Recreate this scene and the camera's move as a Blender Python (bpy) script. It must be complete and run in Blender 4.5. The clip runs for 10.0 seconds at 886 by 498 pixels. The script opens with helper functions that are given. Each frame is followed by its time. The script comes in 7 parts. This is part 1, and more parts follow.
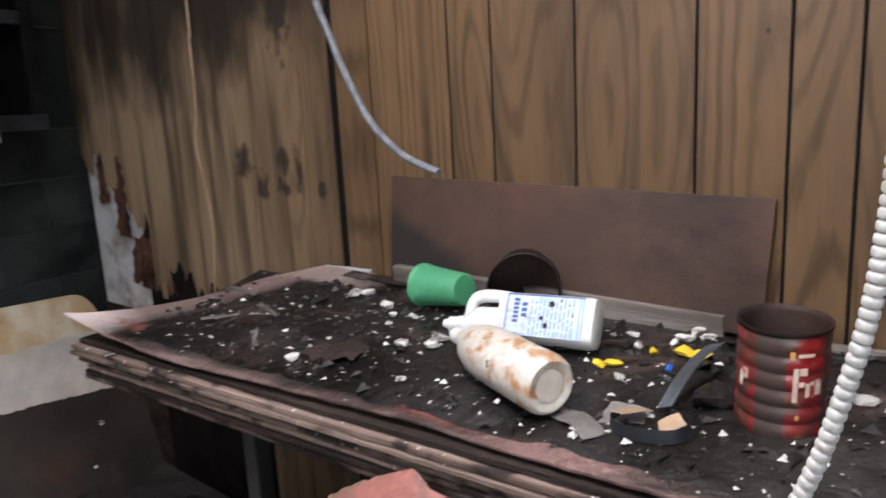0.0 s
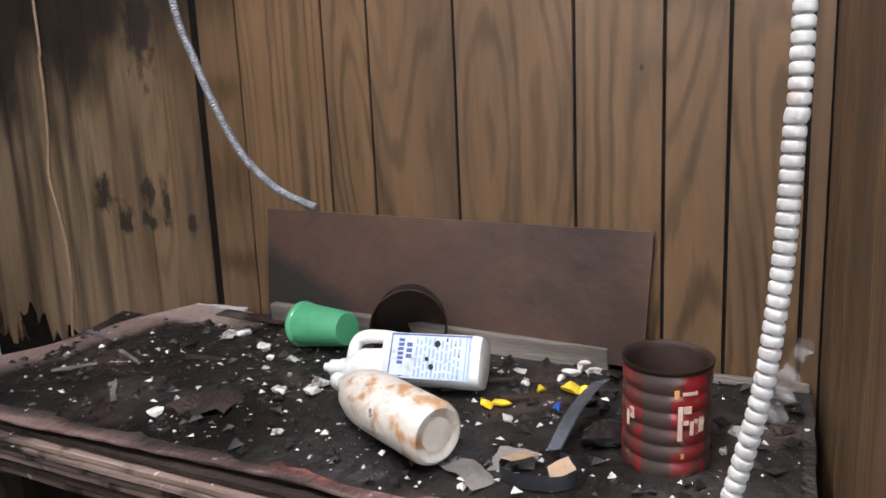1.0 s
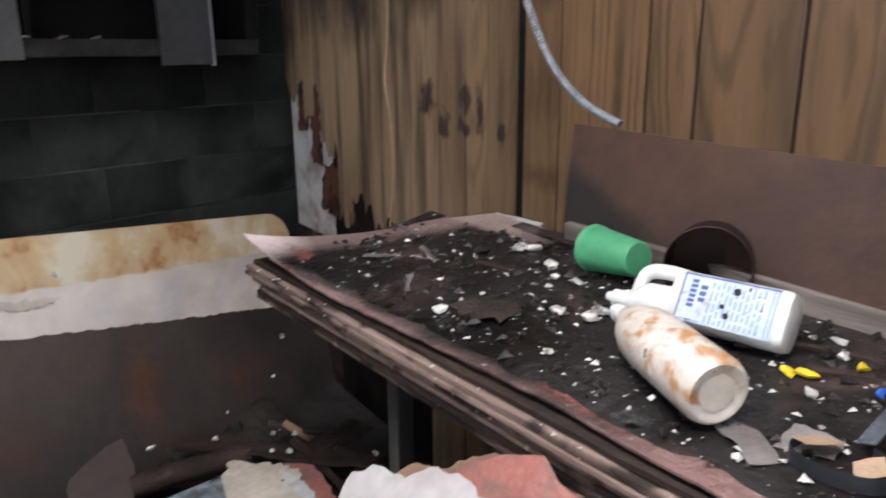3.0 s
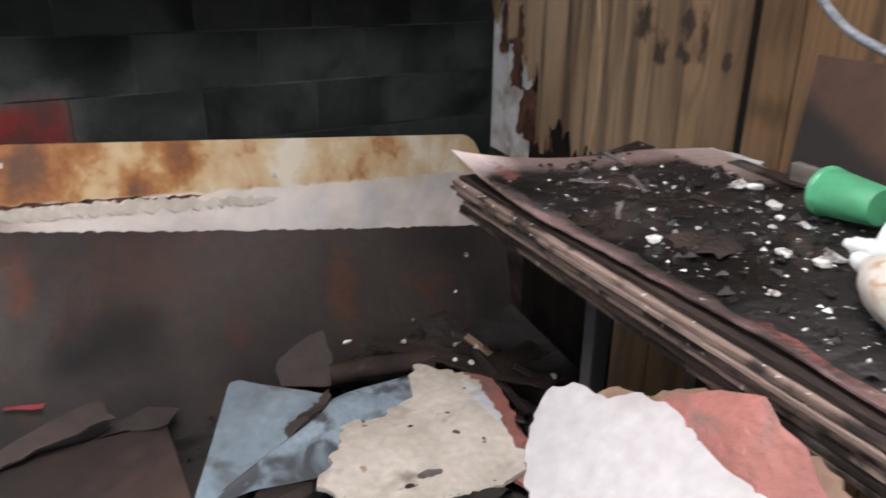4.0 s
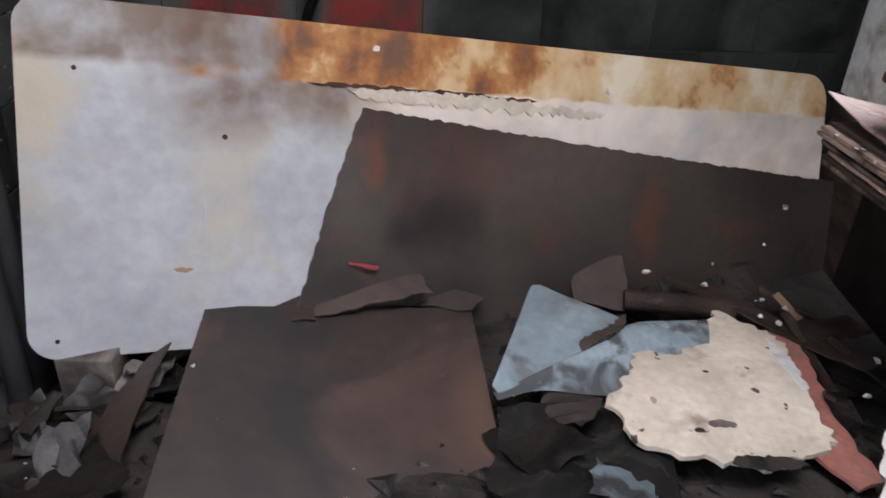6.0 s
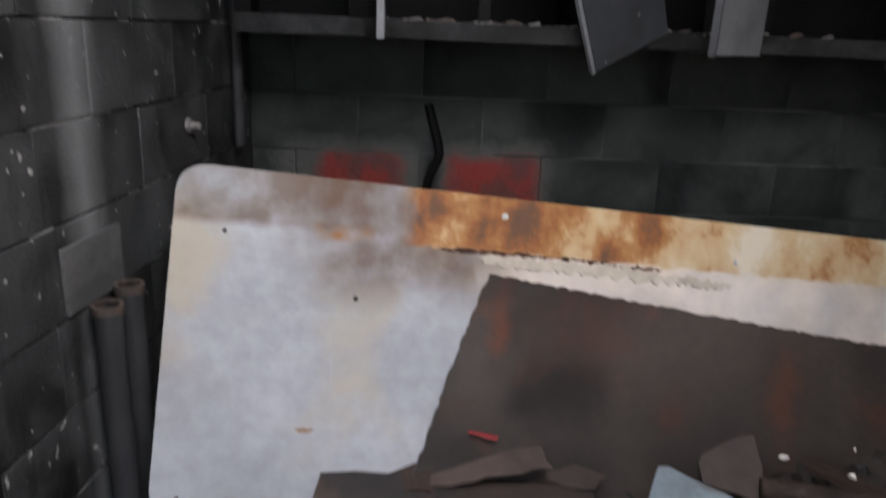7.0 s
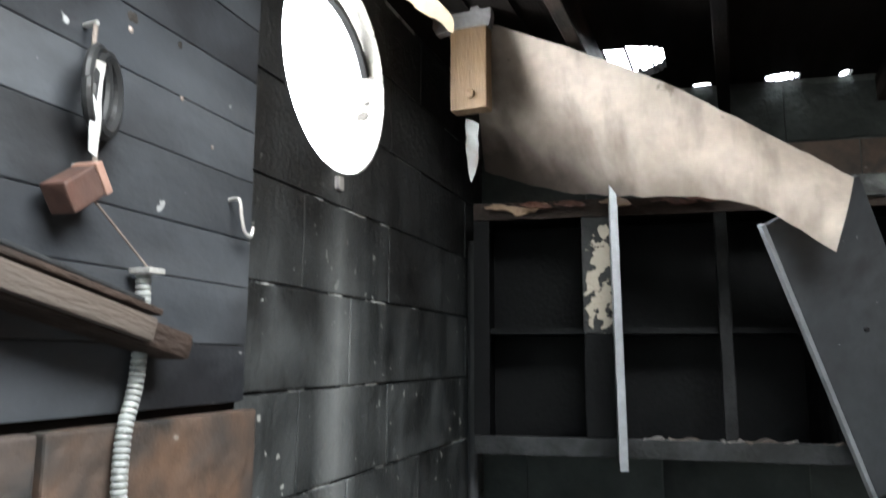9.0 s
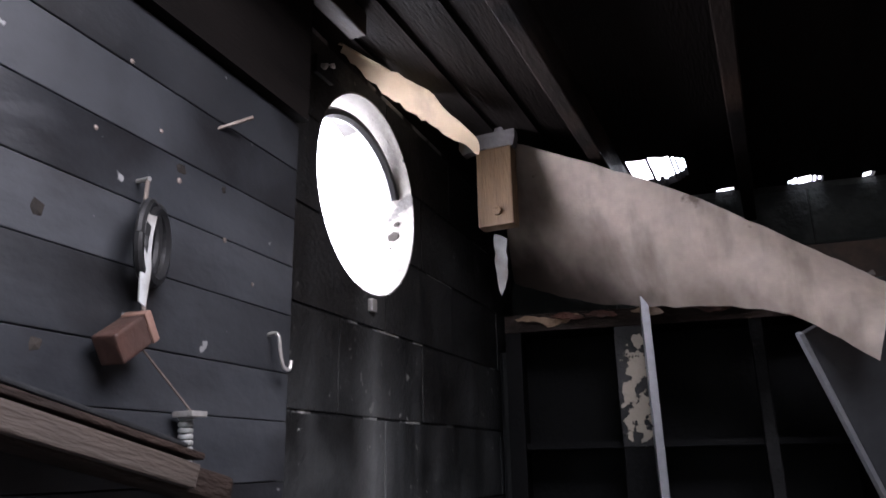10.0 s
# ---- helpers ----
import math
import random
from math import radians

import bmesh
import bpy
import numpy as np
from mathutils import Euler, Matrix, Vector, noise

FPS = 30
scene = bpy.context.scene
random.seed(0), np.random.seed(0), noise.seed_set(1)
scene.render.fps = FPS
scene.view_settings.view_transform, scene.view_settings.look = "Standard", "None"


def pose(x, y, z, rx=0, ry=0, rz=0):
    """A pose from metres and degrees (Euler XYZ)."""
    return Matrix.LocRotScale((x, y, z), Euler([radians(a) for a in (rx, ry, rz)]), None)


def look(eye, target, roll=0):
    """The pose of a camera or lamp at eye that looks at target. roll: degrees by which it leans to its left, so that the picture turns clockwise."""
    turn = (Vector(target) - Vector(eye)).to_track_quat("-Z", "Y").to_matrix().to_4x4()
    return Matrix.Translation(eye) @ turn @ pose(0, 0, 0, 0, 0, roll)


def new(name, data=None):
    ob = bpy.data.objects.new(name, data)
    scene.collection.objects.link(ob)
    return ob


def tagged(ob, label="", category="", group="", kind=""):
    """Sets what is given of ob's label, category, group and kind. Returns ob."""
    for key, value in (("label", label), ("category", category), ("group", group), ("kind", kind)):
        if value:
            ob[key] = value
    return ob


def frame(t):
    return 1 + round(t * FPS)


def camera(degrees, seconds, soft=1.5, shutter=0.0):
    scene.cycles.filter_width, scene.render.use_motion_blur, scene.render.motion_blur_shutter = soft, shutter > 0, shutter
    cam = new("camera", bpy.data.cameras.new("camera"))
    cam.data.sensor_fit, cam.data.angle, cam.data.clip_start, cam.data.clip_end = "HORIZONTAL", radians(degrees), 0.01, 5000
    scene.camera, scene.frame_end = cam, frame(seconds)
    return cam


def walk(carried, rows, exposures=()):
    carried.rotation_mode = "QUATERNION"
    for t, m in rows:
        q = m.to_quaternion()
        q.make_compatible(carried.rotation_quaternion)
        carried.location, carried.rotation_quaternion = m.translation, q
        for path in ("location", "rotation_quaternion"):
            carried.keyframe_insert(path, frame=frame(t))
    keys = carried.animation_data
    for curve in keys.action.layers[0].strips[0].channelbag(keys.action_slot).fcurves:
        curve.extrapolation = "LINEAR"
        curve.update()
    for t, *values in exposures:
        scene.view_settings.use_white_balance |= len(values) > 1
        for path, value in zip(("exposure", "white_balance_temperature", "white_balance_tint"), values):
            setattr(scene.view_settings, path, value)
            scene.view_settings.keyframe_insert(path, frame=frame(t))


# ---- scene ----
cam = camera(63.7, 10.0, soft=1.6, shutter=0.4)
PATH = [
    (0, (0.046, 0.068, 1.285), (-1.108, 1.652, 0.887), -3.1),
    (0.5, (0.019, 0.105, 1.303), (-0.934, 1.817, 0.905), -2.2),
    (1, (0.024, 0.122, 1.299), (-0.863, 1.879, 0.948), -2.5),
    (1.5, (0.031, 0.173, 1.292), (-0.9, 1.898, 0.896), -2.3),
    (2, (0.033, 0.214, 1.286), (-1.108, 1.799, 0.855), -1.5),
    (2.5, (0.023, 0.211, 1.285), (-1.343, 1.598, 0.824), -1.0),
    (4, (-0.018, 0.108, 1.266), (-1.723, 0.869, 0.547), 0.5),
    (4.5, (-0.026, 0.073, 1.26), (-1.795, 0.589, 0.483), 1.4),
    (5, (-0.012, 0.047, 1.236), (-1.796, 0.325, 0.375), 1.8),
    (6.5, (-0.074, -0.126, 1.276), (-1.869, -0.141, 0.395), 3.4),
    (7, (-0.096, -0.175, 1.309), (-1.997, -0.35, 0.715), 2.6),
    (7.5, (-0.132, -0.209, 1.387), (-2.081, -0.505, 1.055), 2.0),
    (8, (-0.135, -0.228, 1.478), (-2.064, -0.751, 1.41), 0.9),
    (8.5, (-0.123, -0.248, 1.524), (-2.002, -0.925, 1.634), 0.5),
    (9, (-0.124, -0.266, 1.558), (-1.955, -1.013, 1.858), 0.2),
    (9.5, (-0.11, -0.269, 1.585), (-1.89, -1.047, 2.063), -0.5),
    (10, (-0.098, -0.267, 1.598), (-1.844, -1.057, 2.171), -1.1),
]
walk(cam, [(t, look(eye, target, roll)) for t, eye, target, roll in PATH],
     exposures=[(0, 1.75, 6400, 14), (2.5, 1.75, 6400, 14), (4.0, 1.9, 6500, 15), (5.0, 1.97, 6500, 16), (6.5, 1.82, 6500, 16), (7.5, 1.85, 6400, 10),
                (8.0, 2.4, 6200, 2), (8.5, 2.95, 6300, 3), (9.0, 2.6, 6300, 4), (9.5, 2.0, 6250, 13), (10.0, 1.24, 6150, 21)])


# ---- light ----
world = bpy.data.worlds.new("sky")
scene.world = world
world.use_nodes = True
wn = world.node_tree
sky = wn.nodes.new("ShaderNodeTexSky")
sky.sky_type = "NISHITA"
sky.sun_disc = False
sky.sun_elevation, sky.sun_rotation = radians(62), radians(220)
wn.nodes["Background"].inputs[1].default_value = 0.12
wn.links.new(sky.outputs[0], wn.nodes["Background"].inputs[0])
sun = new("sun", bpy.data.lights.new("sun", "SUN"))
sun.data.energy, sun.data.angle, sun.data.color = 0.6, radians(14), (1.0, 0.96, 0.9)
sun.matrix_world = look((0, 0, 0), (0.5, 0.45, -1.3))


def opening_light(name, eye, target, w, h, power, color):
    lamp = new(name, bpy.data.lights.new(name, "AREA"))
    lamp.data.shape, lamp.data.size, lamp.data.size_y = "RECTANGLE", w, h
    lamp.data.energy, lamp.data.color = power, color
    lamp.matrix_world = look(eye, target)
    return lamp


# Two added fills, in a doorway and a window assumed behind the camera.
opening_light("doorway_daylight", (2.5, 0.15, 1.35), (-1.5, 0.1, 0.9), 2.3, 2.0, 4.5, (0.93, 0.97, 1.0))
opening_light("window_daylight", (1.15, -1.28, 1.45), (-0.8, 1.3, 0.9), 1.4, 1.0, 9, (1.0, 0.98, 0.95))
opening_light("roof_gap_daylight", (-0.34, 0.1, 2.53), (-0.34, 0.1, 0.0), 1.0, 0.85, 22, (0.99, 0.985, 0.975))
vent_light = opening_light("vent_daylight", (-1.486, -1.235, 2.212), (-1.478, -1.0, 2.212), 0.46, 0.46, 4.0, (0.98, 0.99, 1.0))
vent_light.data.shape = "DISK"


# ---- materials ----
def mat(name, base, second=None, scale=8.0, stretch=(1, 1, 1), stain=None, stain_scale=3.0, stain_cut=(0.5, 0.65),
        rough=(0.5, 0.8), metal=0.0, bump=0.2, bump_scale=60.0, vary=0.0, speck=None, speck_cut=0.7, speck_scale=90.0, spec=0.5):
    """A weathered surface: two colours of grain, stains with their own shape, specks, fine relief."""
    m = bpy.data.materials.new(name)
    m.use_nodes = True
    t = m.node_tree
    b = t.nodes["Principled BSDF"]
    L = t.links.new
    co = t.nodes.new("ShaderNodeTexCoord")
    info = t.nodes.new("ShaderNodeObjectInfo")
    off = t.nodes.new("ShaderNodeVectorMath")
    off.operation = "MULTIPLY_ADD"
    off.inputs[1].default_value = (37.0, 19.0, 11.0)
    L(info.outputs["Random"], off.inputs[0])
    L(co.outputs["Object"], off.inputs[2])
    mp = t.nodes.new("ShaderNodeMapping")
    mp.inputs["Scale"].default_value = stretch
    L(off.outputs[0], mp.inputs[0])

    def fac(sc, lo, hi, vec, detail=5.0, distortion=0.0):
        n = t.nodes.new("ShaderNodeTexNoise")
        n.inputs["Scale"].default_value, n.inputs["Detail"].default_value = sc, detail
        n.inputs["Distortion"].default_value = distortion
        L(vec, n.inputs["Vector"])
        r = t.nodes.new("ShaderNodeMapRange")
        r.inputs[1].default_value, r.inputs[2].default_value = lo, hi
        L(n.outputs[0], r.inputs[0])
        return r.outputs[0]

    def mix(f, a, c):
        x = t.nodes.new("ShaderNodeMix")
        x.data_type = "RGBA"
        L(f, x.inputs[0])
        if isinstance(a, tuple):
            x.inputs[6].default_value = (*a, 1)
        else:
            L(a, x.inputs[6])
        x.inputs[7].default_value = (*c, 1)
        return x.outputs[2]

    second = second or tuple(v * 0.7 for v in base)
    g = fac(scale, 0.35, 0.68, mp.outputs[0], 6.0, 0.4)
    col = mix(g, base, second)
    fine = fac(scale * 9, 0.3, 0.75, mp.outputs[0], 3.0)
    half = t.nodes.new("ShaderNodeMath")
    half.operation = "MULTIPLY"
    half.inputs[1].default_value = 0.35
    L(fine, half.inputs[0])
    col = mix(half.outputs[0], col, tuple(v * 0.55 for v in second))
    if stain:
        s = fac(stain_scale, stain_cut[0], stain_cut[1], off.outputs[0], 8.0, 0.6)
        col = mix(s, col, stain)
    if speck:
        s = fac(speck_scale, speck_cut, speck_cut + 0.03, off.outputs[0], 2.0)
        col = mix(s, col, speck)
    if vary:
        hsv = t.nodes.new("ShaderNodeHueSaturation")
        r = t.nodes.new("ShaderNodeMapRange")
        r.inputs[3].default_value, r.inputs[4].default_value = 1 - vary, 1 + vary
        L(info.outputs["Random"], r.inputs[0])
        L(r.outputs[0], hsv.inputs["Value"])
        L(col, hsv.inputs["Color"])
        col = hsv.outputs[0]
    L(col, b.inputs["Base Color"])
    rr = t.nodes.new("ShaderNodeMapRange")
    rr.inputs[3].default_value, rr.inputs[4].default_value = rough
    L(g, rr.inputs[0])
    L(rr.outputs[0], b.inputs["Roughness"])
    b.inputs["Metallic"].default_value = metal
    b.inputs["Specular IOR Level"].default_value = spec
    if bump:
        n = t.nodes.new("ShaderNodeTexNoise")
        n.inputs["Scale"].default_value, n.inputs["Detail"].default_value = bump_scale, 6.0
        L(mp.outputs[0], n.inputs["Vector"])
        u = t.nodes.new("ShaderNodeBump")
        u.inputs["Strength"].default_value, u.inputs["Distance"].default_value = bump, 0.01
        L(n.outputs[0], u.inputs["Height"])
        L(u.outputs[0], b.inputs["Normal"])
    return m


M = {}
glow = bpy.data.materials.new("sky_glow")
glow.use_nodes = True
glow.node_tree.nodes["Principled BSDF"].inputs["Base Color"].default_value = (0.9, 0.93, 1.0, 1)
glow.node_tree.nodes["Principled BSDF"].inputs["Emission Color"].default_value = (0.92, 0.95, 1.0, 1)
glow.node_tree.nodes["Principled BSDF"].inputs["Emission Strength"].default_value = 3.0
M["sky_glow"] = glow
M["soot_block"] = mat("soot_block", (0.027, 0.0285, 0.029), (0.062, 0.065, 0.066), 6, stain=(0.009, 0.009, 0.009), stain_scale=3.0, stain_cut=(0.46, 0.66), rough=(0.4, 0.75), bump=0.5, bump_scale=70, vary=0.12, speck=(0.32, 0.32, 0.30), speck_cut=0.695, speck_scale=34, spec=0.35)
M["far_block"] = mat("far_block", (0.029, 0.0325, 0.031), (0.054, 0.059, 0.056), 6, stain=(0.012, 0.013, 0.013), stain_scale=1.8, rough=(0.6, 0.9), bump=0.7, bump_scale=40, vary=0.15, spec=0.1)
M["far_joint"] = mat("far_joint", (0.12, 0.125, 0.118), (0.035, 0.037, 0.036), 4, stain=(0.02, 0.02, 0.02), stain_scale=2.2, stain_cut=(0.46, 0.6), bump=0.6, spec=0.1)
M["mortar"] = mat("mortar", (0.02, 0.02, 0.02), (0.07, 0.07, 0.066), 9, stain=(0.3, 0.3, 0.28), stain_scale=5, stain_cut=(0.64, 0.7), bump=0.5, spec=0.1)
M["black_board"] = mat("black_board", (0.021, 0.023, 0.027), (0.042, 0.045, 0.051), 3, (0.8, 1.3, 1.3), stain=(0.009, 0.009, 0.0105), stain_scale=3.2, stain_cut=(0.44, 0.64), rough=(0.30, 0.60), bump=0.5, bump_scale=14, vary=0.22, speck=(0.25, 0.25, 0.25), speck_cut=0.735, speck_scale=34, spec=0.45)
M["scorched_block"] = mat("scorched_block", (0.115, 0.066, 0.042), (0.055, 0.041, 0.035), 6, stain=(0.022, 0.02, 0.019), stain_scale=4.5, stain_cut=(0.46, 0.62), bump=0.7, bump_scale=30, speck=(0.25, 0.225, 0.20), speck_cut=0.69, speck_scale=18)
M["gap"] = mat("gap", (0.012, 0.010, 0.009), bump=0.0, spec=0.03)
M["dark_joint"] = mat("dark_joint", (0.012, 0.012, 0.0125), (0.024, 0.024, 0.025), 14, stain=(0.34, 0.34, 0.33), stain_scale=7, stain_cut=(0.54, 0.60), bump=0.6, spec=0.1)
M["concrete"] = mat("concrete", (0.06, 0.057, 0.053), (0.03, 0.028, 0.026), 4, stain=(0.015, 0.014, 0.013), bump=0.5, spec=0.1)
M["char"] = mat("char", (0.022, 0.019, 0.017), (0.05, 0.043, 0.038), 9, stain=(0.010, 0.009, 0.009), stain_scale=6, rough=(0.6, 0.95), bump=0.9, bump_scale=35, spec=0.12)
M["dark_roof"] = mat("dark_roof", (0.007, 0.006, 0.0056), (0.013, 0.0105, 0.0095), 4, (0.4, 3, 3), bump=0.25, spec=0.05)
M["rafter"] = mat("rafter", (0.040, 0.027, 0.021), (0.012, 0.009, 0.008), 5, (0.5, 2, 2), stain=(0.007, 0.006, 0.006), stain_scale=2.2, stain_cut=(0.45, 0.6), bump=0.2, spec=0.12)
M["plaster"] = mat("plaster", (0.55, 0.56, 0.56), (0.4, 0.41, 0.42), 5, stain=(0.2, 0.17, 0.14), stain_scale=6, bump=0.3)
M["tar_sheet"] = mat("tar_sheet", (0.034, 0.0295, 0.028), (0.062, 0.049, 0.042), 2.6, stain=(0.12, 0.042, 0.023), stain_scale=4.6, stain_cut=(0.61, 0.86), rough=(0.33, 0.7), bump=1.0, bump_scale=13, spec=0.35)
M["rust_sheet"] = mat("rust_sheet", (0.056, 0.040, 0.034), (0.019, 0.0165, 0.016), 2.6, stain=(0.105, 0.062, 0.050), stain_scale=2.4, stain_cut=(0.54, 0.76), rough=(0.33, 0.62), bump=0.15, bump_scale=20, speck=(0.3, 0.29, 0.28), speck_cut=0.76, speck_scale=26, spec=0.4)
M["steel_board"] = mat("steel_board", (0.078, 0.057, 0.050), (0.048, 0.037, 0.034), 3, stain=(0.028, 0.023, 0.021), stain_scale=3.2, stain_cut=(0.5, 0.7), rough=(0.5, 0.75), bump=0.15, spec=0.3)
M["grey_wood"] = mat("grey_wood", (0.22, 0.19, 0.165), (0.12, 0.10, 0.085), 7, (0.4, 5, 5), stain=(0.05, 0.04, 0.035), bump=0.4)
M["ply_edge"] = mat("ply_edge", (0.34, 0.25, 0.205), (0.085, 0.056, 0.046), 9, (0.12, 6, 0.9), stain=(0.024, 0.018, 0.016), stain_scale=9, stain_cut=(0.50, 0.60), bump=0.5, vary=0.6, spec=0.15, speck=(0.5, 0.44, 0.4), speck_cut=0.68, speck_scale=50)
M["blue_plastic"] = mat("blue_plastic", (0.26, 0.33, 0.375), (0.13, 0.15, 0.165), 3.2, stain=(0.085, 0.08, 0.078), stain_scale=5, stain_cut=(0.53, 0.66), rough=(0.05, 0.22), bump=0.35, bump_scale=7, spec=0.8)
M["blue_mottle"] = mat("blue_mottle", (0.27, 0.33, 0.37), (0.16, 0.20, 0.23), 6, stain=(0.075, 0.078, 0.083), stain_scale=8, stain_cut=(0.47, 0.58), rough=(0.08, 0.3), bump=0.3, bump_scale=14, spec=0.6)
M["wet_black"] = mat("wet_black", (0.009, 0.009, 0.0095), (0.018, 0.017, 0.017), 8, rough=(0.12, 0.35), bump=0.6, bump_scale=18, spec=0.5)
M["drywall"] = mat("drywall", (0.60, 0.54, 0.46), (0.40, 0.35, 0.285), 5, stain=(0.20, 0.16, 0.125), stain_scale=6, stain_cut=(0.57, 0.70), bump=0.5, bump_scale=16, rough=(0.7, 0.9), speck=(0.05, 0.04, 0.04), speck_cut=0.695, speck_scale=24)
M["drywall_white"] = mat("drywall_white", (0.40, 0.38, 0.37), (0.33, 0.31, 0.30), 4, stain=(0.27, 0.235, 0.225), stain_scale=3.4, stain_cut=(0.55, 0.75), bump=0.25, bump_scale=14, rough=(0.7, 0.9))
M["pink_paper"] = mat("pink_paper", (0.35, 0.135, 0.11), (0.24, 0.095, 0.078), 9, stain=(0.17, 0.10, 0.085), stain_scale=12, stain_cut=(0.52, 0.68), bump=0.6)
M["brown_core"] = mat("brown_core", (0.24, 0.14, 0.09), (0.15, 0.09, 0.06), 12, bump=0.6)
M["white_plastic"] = mat("white_plastic", (0.66, 0.67, 0.66), (0.56, 0.57, 0.56), 5, stain=(0.34, 0.31, 0.27), stain_scale=14, stain_cut=(0.63, 0.72), rough=(0.25, 0.4), bump=0.05, speck=(0.12, 0.11, 0.10), speck_cut=0.73, speck_scale=50)
M["rusty_plastic"] = mat("rusty_plastic", (0.60, 0.57, 0.52), (0.44, 0.40, 0.34), 7, stain=(0.34, 0.17, 0.07), stain_scale=24, stain_cut=(0.52, 0.63), rough=(0.35, 0.6), bump=0.3, speck=(0.16, 0.13, 0.10), speck_cut=0.68, speck_scale=60)
M["label_white"] = mat("label_white", (0.48, 0.55, 0.64), (0.38, 0.46, 0.56), 20, stain=(0.30, 0.29, 0.28), stain_scale=40, stain_cut=(0.60, 0.7), rough=(0.4, 0.6), bump=0.05)
M["blue_print"] = mat("blue_print", (0.045, 0.08, 0.22), (0.06, 0.10, 0.25), 30, bump=0.0)
M["pale_print"] = mat("pale_print", (0.20, 0.28, 0.50), (0.26, 0.34, 0.52), 30, stain=(0.06, 0.05, 0.05), stain_scale=30, stain_cut=(0.62, 0.65), bump=0.0)
M["green_plastic"] = mat("green_plastic", (0.075, 0.33, 0.165), (0.06, 0.27, 0.13), 6, rough=(0.35, 0.5), bump=0.05, stain=(0.09, 0.20, 0.12), stain_scale=9, stain_cut=(0.58, 0.75))
M["can_red"] = mat("can_red", (0.22, 0.012, 0.014), (0.12, 0.010, 0.011), 9, stain=(0.055, 0.022, 0.016), stain_scale=18, stain_cut=(0.50, 0.62), rough=(0.3, 0.55), bump=0.2, speck=(0.14, 0.07, 0.04), speck_cut=0.67, speck_scale=70)
M["can_brown"] = mat("can_brown", (0.05, 0.032, 0.027), (0.035, 0.024, 0.02), 9, rough=(0.35, 0.6), bump=0.1)
M["can_print"] = mat("can_print", (0.62, 0.55, 0.46), (0.45, 0.25, 0.2), 14, stain=(0.25, 0.02, 0.02), stain_scale=24, stain_cut=(0.56, 0.62), bump=0.0)
M["can_gold"] = mat("can_gold", (0.55, 0.30, 0.09), (0.45, 0.2, 0.08), 20, bump=0.0)
M["rusty_tin"] = mat("rusty_tin", (0.016, 0.010, 0.008), (0.038, 0.021, 0.016), 7, stain=(0.02, 0.014, 0.012), stain_scale=9, rough=(0.5, 0.8), metal=0.2, bump=0.2, spec=0.2)
M["band_steel"] = mat("band_steel", (0.13, 0.145, 0.165), (0.06, 0.065, 0.075), 12, rough=(0.25, 0.5), metal=0.5, bump=0.1)
M["patch_grey"] = mat("patch_grey", (0.12, 0.12, 0.12), (0.06, 0.06, 0.06), 7, bump=0.4)
M["plaster_dirty"] = mat("plaster_dirty", (0.22, 0.21, 0.215), (0.10, 0.095, 0.095), 9, stain=(0.08, 0.06, 0.05), stain_scale=9, stain_cut=(0.5, 0.65), bump=0.4)
M["paper_grey"] = mat("paper_grey", (0.19, 0.17, 0.16), (0.09, 0.08, 0.075), 10, bump=0.4)
M["paper_tan"] = mat("paper_tan", (0.34, 0.23, 0.15), (0.24, 0.16, 0.1), 10, bump=0.3)
M["crumb"] = mat("crumb", (0.66, 0.65, 0.62), (0.42, 0.40, 0.37), 40, stain=(0.12, 0.10, 0.09), stain_scale=45, stain_cut=(0.5, 0.62), bump=0.8, vary=0.35)
M["flake"] = mat("flake", (0.018, 0.015, 0.014), (0.009, 0.008, 0.0075), 20, bump=0.6, vary=0.5, spec=0.25, rough=(0.25, 0.7))
M["yellow_foam"] = mat("yellow_foam", (0.75, 0.55, 0.02), (0.6, 0.42, 0.02), 30, bump=0.3)
M["blue_bit"] = mat("blue_bit", (0.03, 0.12, 0.5), (0.02, 0.08, 0.35), 30, bump=0.2)
M["cable_grey"] = mat("cable_grey", (0.18, 0.19, 0.21), (0.10, 0.107, 0.12), 60, rough=(0.4, 0.6), bump=0.4, bump_scale=200)
M["conduit_white"] = mat("conduit_white", (0.45, 0.445, 0.435), (0.33, 0.32, 0.31), 25, stain=(0.22, 0.14, 0.10), stain_scale=22, stain_cut=(0.6, 0.72), rough=(0.3, 0.5), metal=0.15, bump=0.1)
M["conduit_dark"] = mat("conduit_dark", (0.05, 0.045, 0.042), bump=0.1)
M["spring_grey"] = mat("spring_grey", (0.30, 0.31, 0.30), (0.20, 0.205, 0.20), 30, rough=(0.45, 0.65), metal=0.0)
M["veneer"] = mat("veneer", (0.62, 0.53, 0.455), (0.48, 0.395, 0.33), 3.5, stain=(0.16, 0.12, 0.095), stain_scale=3, stain_cut=(0.55, 0.75), rough=(0.6, 0.8), bump=0.3, bump_scale=20)
M["veneer_pale"] = mat("veneer_pale", (0.52, 0.45, 0.36), (0.38, 0.32, 0.25), 4, stain=(0.12, 0.085, 0.06), stain_scale=6, stain_cut=(0.56, 0.70), bump=0.4, bump_scale=20)
mix_n = M["veneer_pale"].node_tree.nodes.new("ShaderNodeMixShader")
thin = M["veneer_pale"].node_tree.nodes.new("ShaderNodeBsdfTranslucent")
thin.inputs[0].default_value = (0.75, 0.62, 0.46, 1)
mix_n.inputs[0].default_value = 0.45
M["veneer_pale"].node_tree.links.new(M["veneer_pale"].node_tree.nodes["Principled BSDF"].outputs[0], mix_n.inputs[1])
M["veneer_pale"].node_tree.links.new(thin.outputs[0], mix_n.inputs[2])
